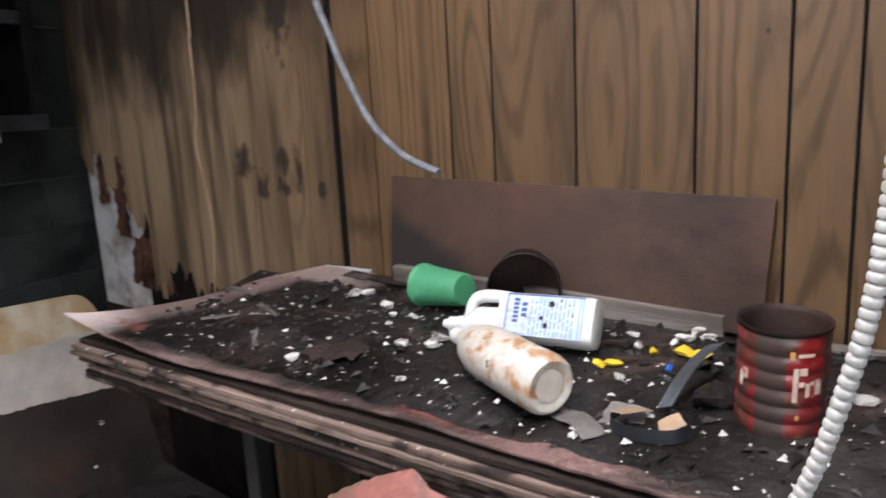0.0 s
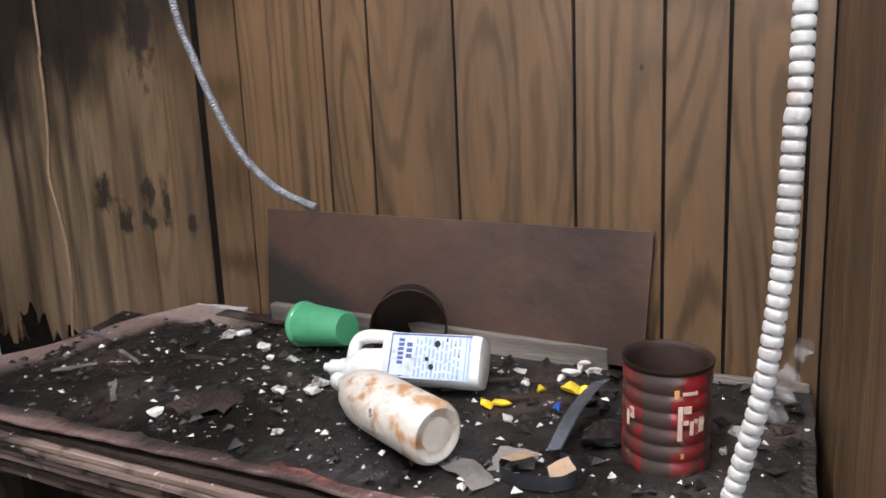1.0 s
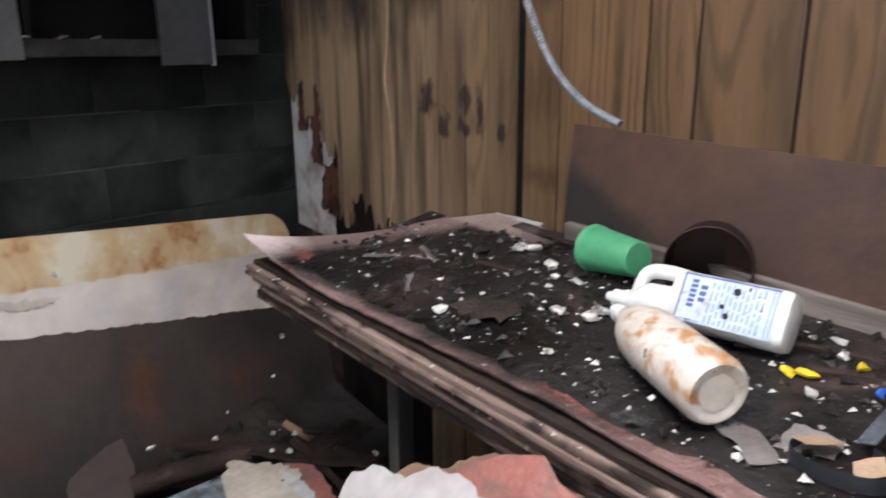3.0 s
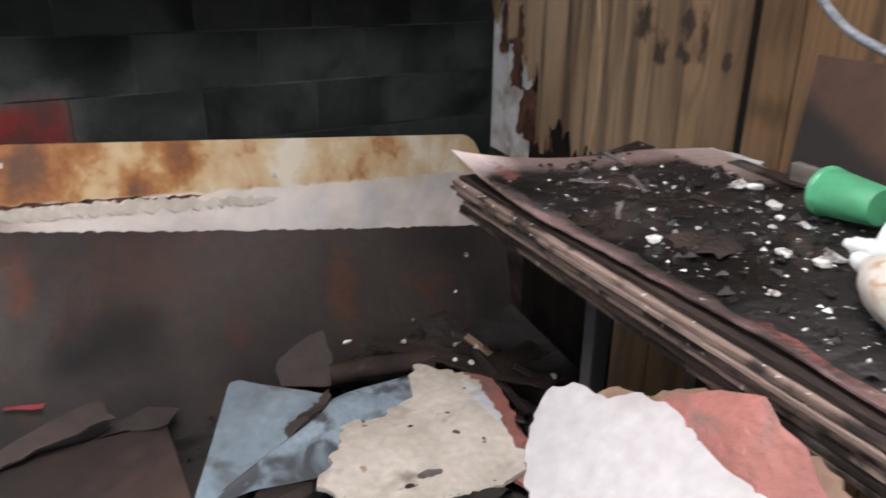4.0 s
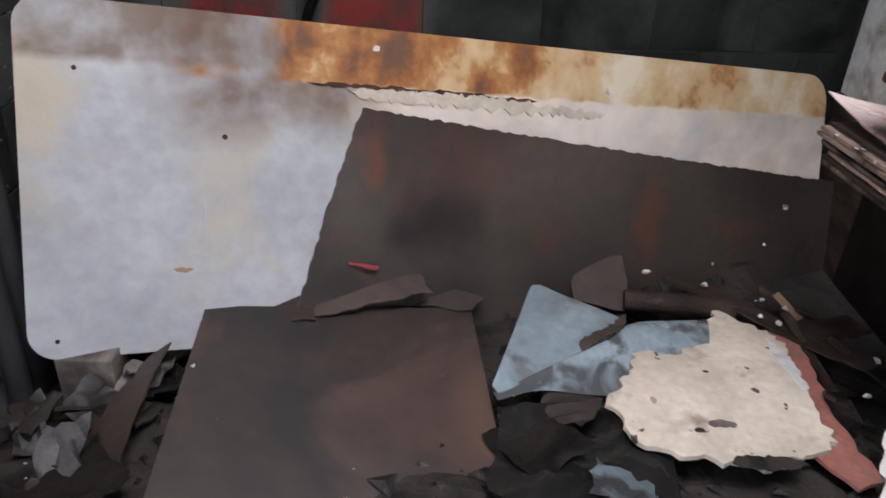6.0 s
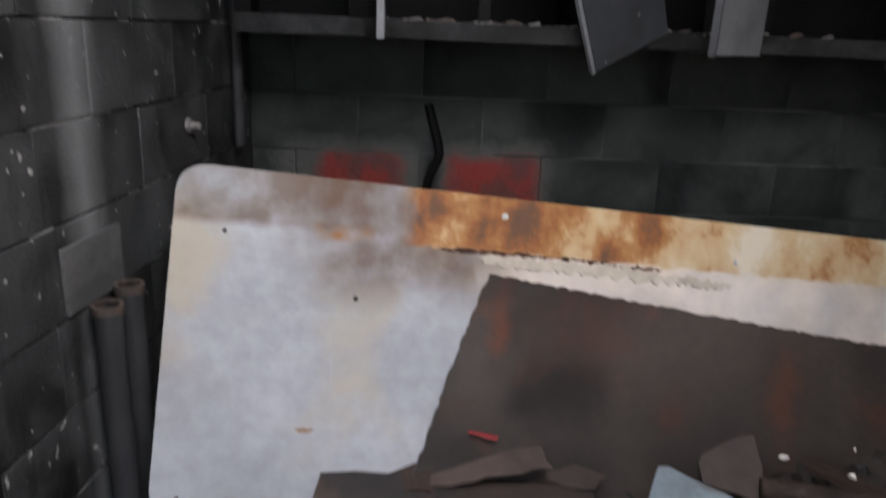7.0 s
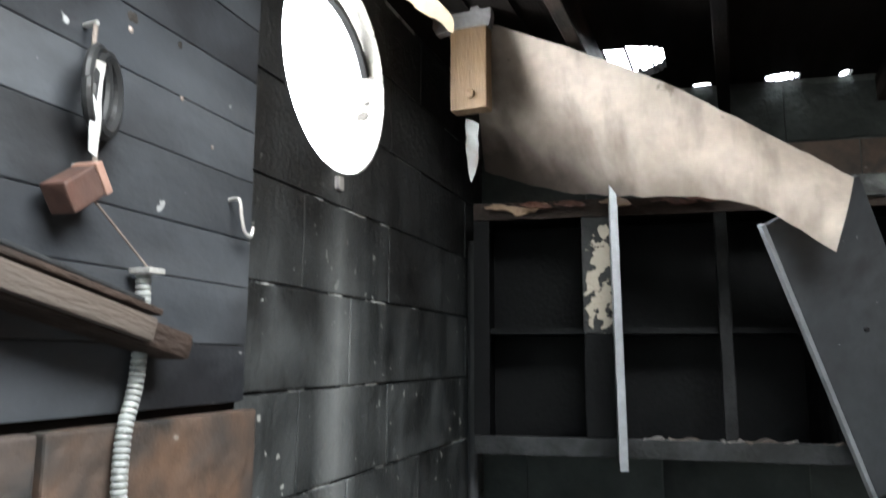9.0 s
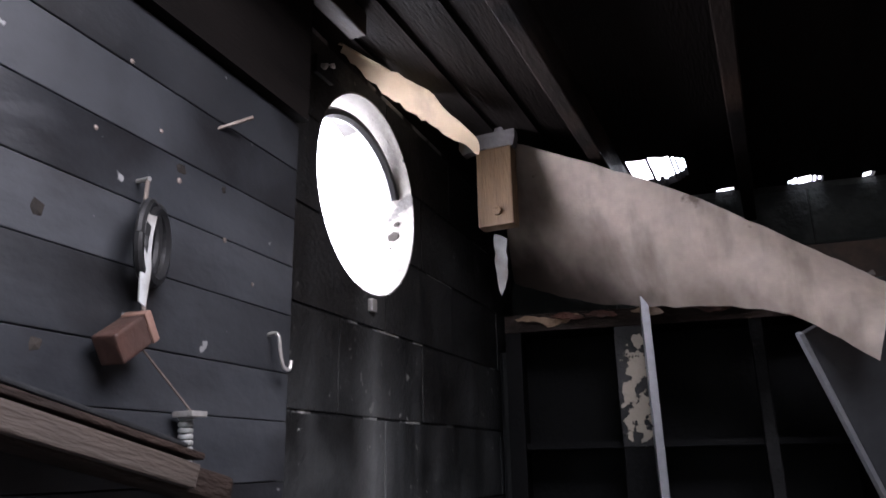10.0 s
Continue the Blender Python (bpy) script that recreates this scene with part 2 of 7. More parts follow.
M["veneer_pale"].node_tree.links.new(mix_n.outputs[0], M["veneer_pale"].node_tree.nodes["Material Output"].inputs[0])
M["raw_wood"] = mat("raw_wood", (0.15, 0.085, 0.036), (0.085, 0.05, 0.025), 6, (3, 3, 0.5), stain=(0.10, 0.06, 0.03), stain_scale=9, bump=0.3)
# Black paint taken near zero; it also holds the shade inside the cabinet.
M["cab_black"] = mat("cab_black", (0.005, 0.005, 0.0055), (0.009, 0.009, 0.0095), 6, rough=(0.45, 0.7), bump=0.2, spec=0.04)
M["cab_rail"] = mat("cab_rail", (0.030, 0.031, 0.033), (0.010, 0.010, 0.011), 9, stain=(0.007, 0.007, 0.007), stain_scale=4, rough=(0.5, 0.7), bump=0.4, spec=0.2)
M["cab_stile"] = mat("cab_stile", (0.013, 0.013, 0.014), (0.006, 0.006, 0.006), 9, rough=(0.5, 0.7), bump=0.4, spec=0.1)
M["pale_rail"] = mat("pale_rail", (0.17, 0.18, 0.165), (0.07, 0.075, 0.07), 8, stain=(0.03, 0.03, 0.03), stain_scale=6, stain_cut=(0.5, 0.6), bump=0.5)
M["torn_brown"] = mat("torn_brown", (0.105, 0.045, 0.030), (0.05, 0.026, 0.02), 12, stain=(0.02, 0.014, 0.012), stain_scale=16, bump=0.6, spec=0.15)
M["paper_white"] = mat("paper_white", (0.18, 0.175, 0.175), (0.09, 0.086, 0.083), 9, stain=(0.045, 0.035, 0.03), stain_scale=12, stain_cut=(0.48, 0.6), bump=0.4)
M["cab_door"] = mat("cab_door", (0.050, 0.053, 0.058), (0.032, 0.034, 0.038), 3, stain=(0.022, 0.022, 0.024), stain_scale=4, stain_cut=(0.52, 0.7), rough=(0.35, 0.6), bump=0.3, bump_scale=16, speck=(0.4, 0.4, 0.4), speck_cut=0.75, speck_scale=25, spec=0.35)
# Paler copy of the door grey for faces and edges that catch light.
M["lit_door_grey"] = mat("lit_door_grey", (0.22, 0.225, 0.24), (0.15, 0.155, 0.165), 6, rough=(0.35, 0.5), bump=0.1)
M["peel_paint"] = mat("peel_paint", (0.016, 0.0155, 0.0155), (0.010, 0.010, 0.010), 6, bump=0.6)
M["dark_brown_wood"] = mat("dark_brown_wood", (0.046, 0.031, 0.025), (0.020, 0.015, 0.013), 6, (0.8, 2, 3), stain=(0.10, 0.085, 0.075), stain_scale=7, stain_cut=(0.62, 0.72), bump=0.6, spec=0.15)
M["tan_wood"] = mat("tan_wood", (0.085, 0.065, 0.053), (0.055, 0.042, 0.034), 6, (0.6, 3, 4), bump=0.4)
M["block_wood"] = mat("block_wood", (0.075, 0.036, 0.027), (0.05, 0.026, 0.02), 8, bump=0.3)
M["block_end"] = mat("block_end", (0.30, 0.175, 0.135), (0.22, 0.125, 0.095), 10, bump=0.3)
M["wire"] = mat("wire", (0.30, 0.25, 0.22), (0.16, 0.12, 0.1), 30, rough=(0.35, 0.6), metal=0.3)
M["bright_metal"] = mat("bright_metal", (0.55, 0.54, 0.52), (0.4, 0.36, 0.33), 30, rough=(0.3, 0.5), metal=0.5)
M["black_rubber"] = mat("black_rubber", (0.02, 0.02, 0.021), rough=(0.35, 0.5), bump=0.1)
M["duct"] = mat("duct", (0.17, 0.155, 0.135), (0.10, 0.09, 0.078), 5, stain=(0.03, 0.026, 0.022), stain_scale=7, stain_cut=(0.60, 0.64), bump=0.3)
M["red_plastic"] = mat("red_plastic", (0.30, 0.014, 0.018), rough=(0.3, 0.5), bump=0.1)
M["iron_pipe"] = mat("iron_pipe", (0.03, 0.03, 0.032), (0.045, 0.045, 0.048), 7, rough=(0.4, 0.6), bump=0.2, spec=0.25)
M["pipe_rust"] = mat("pipe_rust", (0.09, 0.065, 0.05), (0.05, 0.04, 0.035), 14, bump=0.5)


def add_streaks(m, tone, axis_scale, lo, hi, amount):
    """Long washed streaks that run down a wall over all its blocks."""
    t = m.node_tree
    L = t.links.new
    b = t.nodes["Principled BSDF"]
    old = b.inputs["Base Color"].links[0].from_socket
    g = t.nodes.new("ShaderNodeNewGeometry")
    mp = t.nodes.new("ShaderNodeMapping")
    mp.inputs["Scale"].default_value = axis_scale
    L(g.outputs["Position"], mp.inputs[0])
    n = t.nodes.new("ShaderNodeTexNoise")
    n.inputs["Scale"].default_value, n.inputs["Detail"].default_value = 1.0, 5.0
    L(mp.outputs[0], n.inputs["Vector"])
    r = t.nodes.new("ShaderNodeMapRange")
    r.inputs[1].default_value, r.inputs[2].default_value, r.inputs[4].default_value = lo, hi, amount
    L(n.outputs[0], r.inputs[0])
    x = t.nodes.new("ShaderNodeMix")
    x.data_type = "RGBA"
    L(r.outputs[0], x.inputs[0])
    L(old, x.inputs[6])
    x.inputs[7].default_value = (*tone, 1)
    L(x.outputs[2], b.inputs["Base Color"])


add_streaks(M["soot_block"], (0.095, 0.098, 0.10), (11, 11, 0.45), 0.5, 0.72, 0.6)
def add_wash(m, x0, half, tone):
    """One pale water run down the wall at x0."""
    t = m.node_tree
    L = t.links.new
    b = t.nodes["Principled BSDF"]
    old = b.inputs["Base Color"].links[0].from_socket
    g = t.nodes.new("ShaderNodeNewGeometry")
    sep = t.nodes.new("ShaderNodeSeparateXYZ")
    L(g.outputs["Position"], sep.inputs[0])
    n = t.nodes.new("ShaderNodeTexNoise")
    n.inputs["Scale"].default_value, n.inputs["Detail"].default_value = 9.0, 6.0
    L(g.outputs["Position"], n.inputs["Vector"])
    d = t.nodes.new("ShaderNodeMath")
    d.operation = "SUBTRACT"
    L(sep.outputs["X"], d.inputs[0])
    d.inputs[1].default_value = x0
    ab = t.nodes.new("ShaderNodeMath")
    ab.operation = "ABSOLUTE"
    L(d.outputs[0], ab.inputs[0])
    k = t.nodes.new("ShaderNodeMath")
    k.operation = "MULTIPLY_ADD"
    L(n.outputs[0], k.inputs[0])
    k.inputs[1].default_value = half * 0.9
    L(ab.outputs[0], k.inputs[2])
    r = t.nodes.new("ShaderNodeMapRange")
    r.inputs[1].default_value, r.inputs[2].default_value, r.inputs[4].default_value = half * 2.0, half * 0.4, 0.75
    L(k.outputs[0], r.inputs[0])
    x = t.nodes.new("ShaderNodeMix")
    x.data_type = "RGBA"
    L(r.outputs[0], x.inputs[0])
    L(old, x.inputs[6])
    x.inputs[7].default_value = (*tone, 1)
    L(x.outputs[2], b.inputs["Base Color"])


add_wash(M["soot_block"], -1.50, 0.06, (0.22, 0.225, 0.225))
add_streaks(M["black_board"], (0.075, 0.079, 0.088), (1.2, 1.2, 7), 0.54, 0.75, 0.5)


def add_dark_corner(m, kx, lo, hi, tone):
    """A darker tone over one corner of a plate, with a soft uneven border."""
    t = m.node_tree
    L = t.links.new
    b = t.nodes["Principled BSDF"]
    old = b.inputs["Base Color"].links[0].from_socket
    co = t.nodes.new("ShaderNodeTexCoord")
    sep = t.nodes.new("ShaderNodeSeparateXYZ")
    L(co.outputs["Object"], sep.inputs[0])
    n = t.nodes.new("ShaderNodeTexNoise")
    n.inputs["Scale"].default_value, n.inputs["Detail"].default_value = 6.0, 6.0
    L(co.outputs["Object"], n.inputs["Vector"])
    a = t.nodes.new("ShaderNodeMath")
    a.operation = "MULTIPLY_ADD"
    L(sep.outputs["X"], a.inputs[0])
    a.inputs[1].default_value = kx
    L(sep.outputs["Y"], a.inputs[2])
    c = t.nodes.new("ShaderNodeMath")
    c.operation = "MULTIPLY_ADD"
    L(n.outputs[0], c.inputs[0])
    c.inputs[1].default_value = 0.13
    L(a.outputs[0], c.inputs[2])
    r = t.nodes.new("ShaderNodeMapRange")
    r.inputs[1].default_value, r.inputs[2].default_value, r.inputs[4].default_value = lo, hi, 0.85
    L(c.outputs[0], r.inputs[0])
    x = t.nodes.new("ShaderNodeMix")
    x.data_type = "RGBA"
    L(r.outputs[0], x.inputs[0])
    L(old, x.inputs[6])
    x.inputs[7].default_value = (*tone, 1)
    L(x.outputs[2], b.inputs["Base Color"])


M["plate_steel"] = mat("plate_steel", (0.088, 0.048, 0.034), (0.050, 0.029, 0.022), 2.6, stain=(0.022, 0.015, 0.013), stain_scale=3.6, stain_cut=(0.47, 0.68), rough=(0.45, 0.7), bump=0.12, spec=0.35)
add_dark_corner(M["plate_steel"], 0.5, 0.255, 0.205, (0.018, 0.018, 0.017))


def film_material():
    m = bpy.data.materials.new("clear_film")
    m.use_nodes = True
    b = m.node_tree.nodes["Principled BSDF"]
    b.inputs["Base Color"].default_value = (0.75, 0.75, 0.75, 1)
    b.inputs["Roughness"].default_value = 0.25
    b.inputs["Transmission Weight"].default_value = 0.75
    b.inputs["IOR"].default_value = 1.1
    b.inputs["Alpha"].default_value = 0.35
    return m


M["film"] = film_material()


def panel_material():
    """Printed wood paneling with cathedral grain, soot and water marks."""
    m = mat("panel_wood", (0.138, 0.082, 0.042), (0.080, 0.046, 0.023), 2.6, (2.2, 2.2, 0.3), bump=0.12, rough=(0.45, 0.65), vary=0.10, spec=0.3)
    t = m.node_tree
    L = t.links.new
    b = t.nodes["Principled BSDF"]
    old = b.inputs["Base Color"].links[0].from_socket
    co = t.nodes.new("ShaderNodeTexCoord")
    info = t.nodes.new("ShaderNodeObjectInfo")
    # cathedral arches of the printed grain, different on each plank
    off = t.nodes.new("ShaderNodeVectorMath")
    off.operation = "MULTIPLY_ADD"
    off.inputs[1].default_value = (3.0, 0.0, 9.0)
    L(info.outputs["Random"], off.inputs[0])
    L(co.outputs["Object"], off.inputs[2])
    mp = t.nodes.new("ShaderNodeMapping")
    mp.inputs["Scale"].default_value = (7.0, 7.0, 1.3)
    L(off.outputs[0], mp.inputs[0])
    # contours of a slow, tall noise close into arches and loops
    def grain_noise(scale, detail, vec):
        n = t.nodes.new("ShaderNodeTexNoise")
        n.inputs["Scale"].default_value, n.inputs["Detail"].default_value = scale, detail
        L(vec, n.inputs["Vector"])
        return n.outputs[0]

    def two(op, p, q):
        n = t.nodes.new("ShaderNodeMath")
        n.operation = op
        for k, v in enumerate((p, q)):
            if isinstance(v, (int, float)):
                n.inputs[k].default_value = v
            else:
                L(v, n.inputs[k])
        return n.outputs[0]

    slow = two("ADD", two("MULTIPLY", grain_noise(1.0, 0.0, mp.outputs[0]), 75.0), two("MULTIPLY", grain_noise(9.0, 3.0, mp.outputs[0]), 3.2))
    rings = two("SINE", slow, 0.0)
    r = t.nodes.new("ShaderNodeMapRange")
    r.inputs[1].default_value, r.inputs[2].default_value = -0.1, 1.0
    r.inputs[4].default_value = 1.0
    L(rings, r.inputs[0])
    fade = t.nodes.new("ShaderNodeMapRange")
    fade.inputs[1].default_value, fade.inputs[2].default_value = 0.36, 0.62
    fade.inputs[3].default_value, fade.inputs[4].default_value = 0.2, 0.8
    L(grain_noise(1.7, 2.0, mp.outputs[0]), fade.inputs[0])
    ring_fac = two("MULTIPLY", r.outputs[0], fade.outputs[0])
    x = t.nodes.new("ShaderNodeMix")
    x.data_type = "RGBA"
    L(ring_fac, x.inputs[0])
    L(old, x.inputs[6])
    x.inputs[7].default_value = (0.045, 0.026, 0.012, 1)
    # soot: streaks and blots, denser over the end that stood nearest the fire
    g = t.nodes.new("ShaderNodeNewGeometry")
    sep = t.nodes.new("ShaderNodeSeparateXYZ")
    L(g.outputs["Position"], sep.inputs[0])

    def span(sock, lo, hi, to=1.0):
        r = t.nodes.new("ShaderNodeMapRange")
        r.inputs[1].default_value, r.inputs[2].default_value, r.inputs[4].default_value = lo, hi, to
        L(sock, r.inputs[0])
        return r.outputs[0]

    def calc(op, a, c):
        n = t.nodes.new("ShaderNodeMath")
        n.operation = op
        for k, v in enumerate((a, c)):
            if isinstance(v, (int, float)):
                n.inputs[k].default_value = v
            else:
                L(v, n.inputs[k])
        return n.outputs[0]

    def cloud(scale, stretch):
        mp2 = t.nodes.new("ShaderNodeMapping")
        mp2.inputs["Scale"].default_value = stretch
        L(g.outputs["Position"], mp2.inputs[0])
        n = t.nodes.new("ShaderNodeTexNoise")
        n.inputs["Scale"].default_value, n.inputs["Detail"].default_value = scale, 8.0
        L(mp2.outputs[0], n.inputs["Vector"])
        return n.outputs[0]

    def tint(f, a, c):
        y = t.nodes.new("ShaderNodeMix")
        y.data_type = "RGBA"
        L(f, y.inputs[0])
        L(a, y.inputs[6])
        y.inputs[7].default_value = (*c, 1)
        return y.outputs[2]

    near_fire = span(sep.outputs["X"], -1.12, -1.75)
    col = tint(calc("MULTIPLY", near_fire, span(cloud(2.2, (1, 1, 0.6)), 0.22, 0.58, 0.8)), x.outputs[2], (0.27, 0.195, 0.125))
    streak = span(calc("ADD", cloud(3.0, (6.0, 1.0, 0.45)), calc("MULTIPLY", near_fire, 0.085)), 0.54, 0.74, 0.85)
    col = tint(streak, col, (0.032, 0.022, 0.015))
    high = calc("MULTIPLY", span(sep.outputs["Z"], 1.16, 1.60), span(sep.outputs["X"], -0.85, -1.5))
    blots = span(calc("ADD", cloud(3.4, (1.5, 1.0, 0.8)), calc("MULTIPLY", high, 0.42)), 0.62, 0.88, 0.92)
    col = tint(blots, col, (0.014, 0.011, 0.009))
    wobble = cloud(34.0, (1, 1, 0.7))
    for sx, sz, rx, rz in ((-1.425, 1.165, 0.024, 0.038), (-1.36, 1.125, 0.018, 0.055), (-1.43, 1.085, 0.024, 0.022), (-1.60, 1.15, 0.036, 0.045), (-1.278, 1.088, 0.014, 0.02), (-1.40, 1.57, 0.05, 0.12), (-1.53, 1.08, 0.03, 0.04), (-0.205, 1.37, 0.004, 0.005)):
        dx = calc("DIVIDE", calc("SUBTRACT", sep.outputs["X"], sx), rx)
        dz = calc("DIVIDE", calc("SUBTRACT", sep.outputs["Z"], sz), rz)
        d = calc("SQRT", calc("ADD", calc("MULTIPLY", dx, dx), calc("MULTIPLY", dz, dz)), 0.0)
        col = tint(span(calc("ADD", d, calc("MULTIPLY", calc("SUBTRACT", wobble, 0.5), 3.4)), 1.25, 0.6, 0.93), col, (0.02, 0.015, 0.012))
    L(col, b.inputs["Base Color"])
    return m


M["panel_wood"] = panel_material()


def laminate_material():
    """Dirty white laminate with a band of old orange glue along its upper edge (local x along, y down)."""
    m = mat("laminate", (0.42, 0.43, 0.455), (0.325, 0.335, 0.36), 3, stain=(0.40, 0.36, 0.30), stain_scale=3.2, stain_cut=(0.5, 0.7), rough=(0.5, 0.7), bump=0.08, spec=0.25)
    t = m.node_tree
    L = t.links.new
    b = t.nodes["Principled BSDF"]
    col = b.inputs["Base Color"].links[0].from_socket
    co = t.nodes.new("ShaderNodeTexCoord")
    sep = t.nodes.new("ShaderNodeSeparateXYZ")
    L(co.outputs["Object"], sep.inputs[0])

    def noise_fac(sc, lo, hi, stretch=(1, 1, 1), distortion=0.5):
        mp = t.nodes.new("ShaderNodeMapping")
        mp.inputs["Scale"].default_value = stretch
        L(co.outputs["Object"], mp.inputs[0])
        n = t.nodes.new("ShaderNodeTexNoise")
        n.inputs["Scale"].default_value, n.inputs["Detail"].default_value = sc, 6.0
        n.inputs["Distortion"].default_value = distortion
        L(mp.outputs[0], n.inputs["Vector"])
        r = t.nodes.new("ShaderNodeMapRange")
        r.inputs[1].default_value, r.inputs[2].default_value = lo, hi
        L(n.outputs[0], r.inputs[0])
        return r.outputs[0], n.outputs[0]

    def math_node(op, a, c):
        n = t.nodes.new("ShaderNodeMath")
        n.operation = op
        for k, v in enumerate((a, c)):
            if isinstance(v, (int, float)):
                n.inputs[k].default_value = v
            else:
                L(v, n.inputs[k])
        return n.outputs[0]

    def span(sock, lo, hi):
        r = t.nodes.new("ShaderNodeMapRange")
        r.inputs[1].default_value, r.inputs[2].default_value = lo, hi
        L(sock, r.inputs[0])
        return r.outputs[0]

    def mix(f, a, c):
        x = t.nodes.new("ShaderNodeMix")
        x.data_type = "RGBA"
        L(f, x.inputs[0])
        L(a, x.inputs[6])
        x.inputs[7].default_value = (*c, 1)
        return x.outputs[2]

    edge_n = noise_fac(14, 0, 1)[1]
    v = math_node("ADD", sep.outputs["Y"], math_node("MULTIPLY", math_node("SUBTRACT", edge_n, 0.5), 0.03))
    u = math_node("ADD", sep.outputs["X"], math_node("MULTIPLY", math_node("SUBTRACT", edge_n, 0.5), 0.05))
    # grime along the upper edge, a brown smear below it, beige brightened towards the far end
    grime = math_node("MULTIPLY", math_node("MULTIPLY", span(v, 0.140, 0.118), span(u, 0.50, 0.44)), noise_fac(6.5, 0.30, 0.56, (1, 1, 1), 0.1)[0])
    col = mix(math_node("MULTIPLY", grime, 0.88), col, (0.15, 0.105, 0.08))
    smear = math_node("MULTIPLY", math_node("MULTIPLY", span(v, 0.33, 0.20), noise_fac(5.0, 0.28, 0.56, (1, 1, 1), 0.1)[0]), math_node("MULTIPLY", span(u, 0.2, 0.35), span(u, 1.5, 0.6)))
    col = mix(math_node("MULTIPLY", smear, 0.9), col, (0.115, 0.064, 0.038))
    spot = math_node("MULTIPLY", math_node("MULTIPLY", span(v, 0.155, 0.14), span(v, 0.105, 0.12)), math_node("MULTIPLY", span(u, 0.30, 0.34), span(u, 0.46, 0.42)))
    col = mix(math_node("MULTIPLY", spot, noise_fac(12, 0.35, 0.6)[0]), col, (0.26, 0.12, 0.045))
    # Beige is raised above its own tone to make up for dim light here.
    lower = math_node("MULTIPLY", span(u, 0.7, 0.9), noise_fac(4, 0.2, 0.7)[0])
    col = mix(lower, col, (0.72, 0.63, 0.555))
    dirt = math_node("MULTIPLY", noise_fac(2.6, 0.50, 0.72, (1, 1, 1), 0.8)[0], 0.55)
    col = mix(dirt, col, (0.30, 0.25, 0.20))
    band = math_node("MULTIPLY", span(v, 0.153, 0.143), span(u, 0.52, 0.57))
    ramp = t.nodes.new("ShaderNodeValToRGB")
    ramp.color_ramp.elements[0].color = (0.075, 0.05, 0.04, 1)
    ramp.color_ramp.elements[1].color = (0.62, 0.55, 0.44, 1)
    for p, c in ((0.2, (0.13, 0.065, 0.04, 1)), (0.32, (0.24, 0.095, 0.036, 1)), (0.47, (0.34, 0.165, 0.065, 1)), (0.58, (0.46, 0.31, 0.17, 1)), (0.8, (0.52, 0.40, 0.25, 1))):
        e = ramp.color_ramp.elements.new(p)
        e.color = c
    blot = noise_fac(5.2, 0.36, 0.66, (1.0, 0.8, 1.0), 0.1)[0]
    grainy = noise_fac(40, 0.3, 0.7)[0]
    L(math_node("ADD", math_node("ADD", math_node("MULTIPLY", blot, 0.62), math_node("MULTIPLY", grainy, 0.12)), math_node("MULTIPLY", span(u, 0.95, 1.6), 0.42)), ramp.inputs[0])
    x = t.nodes.new("ShaderNodeMix")
    x.data_type = "RGBA"
    L(band, x.inputs[0])
    L(col, x.inputs[6])
    L(ramp.outputs[0], x.inputs[7])
    L(x.outputs[2], b.inputs["Base Color"])
    return m


M["laminate"] = laminate_material()


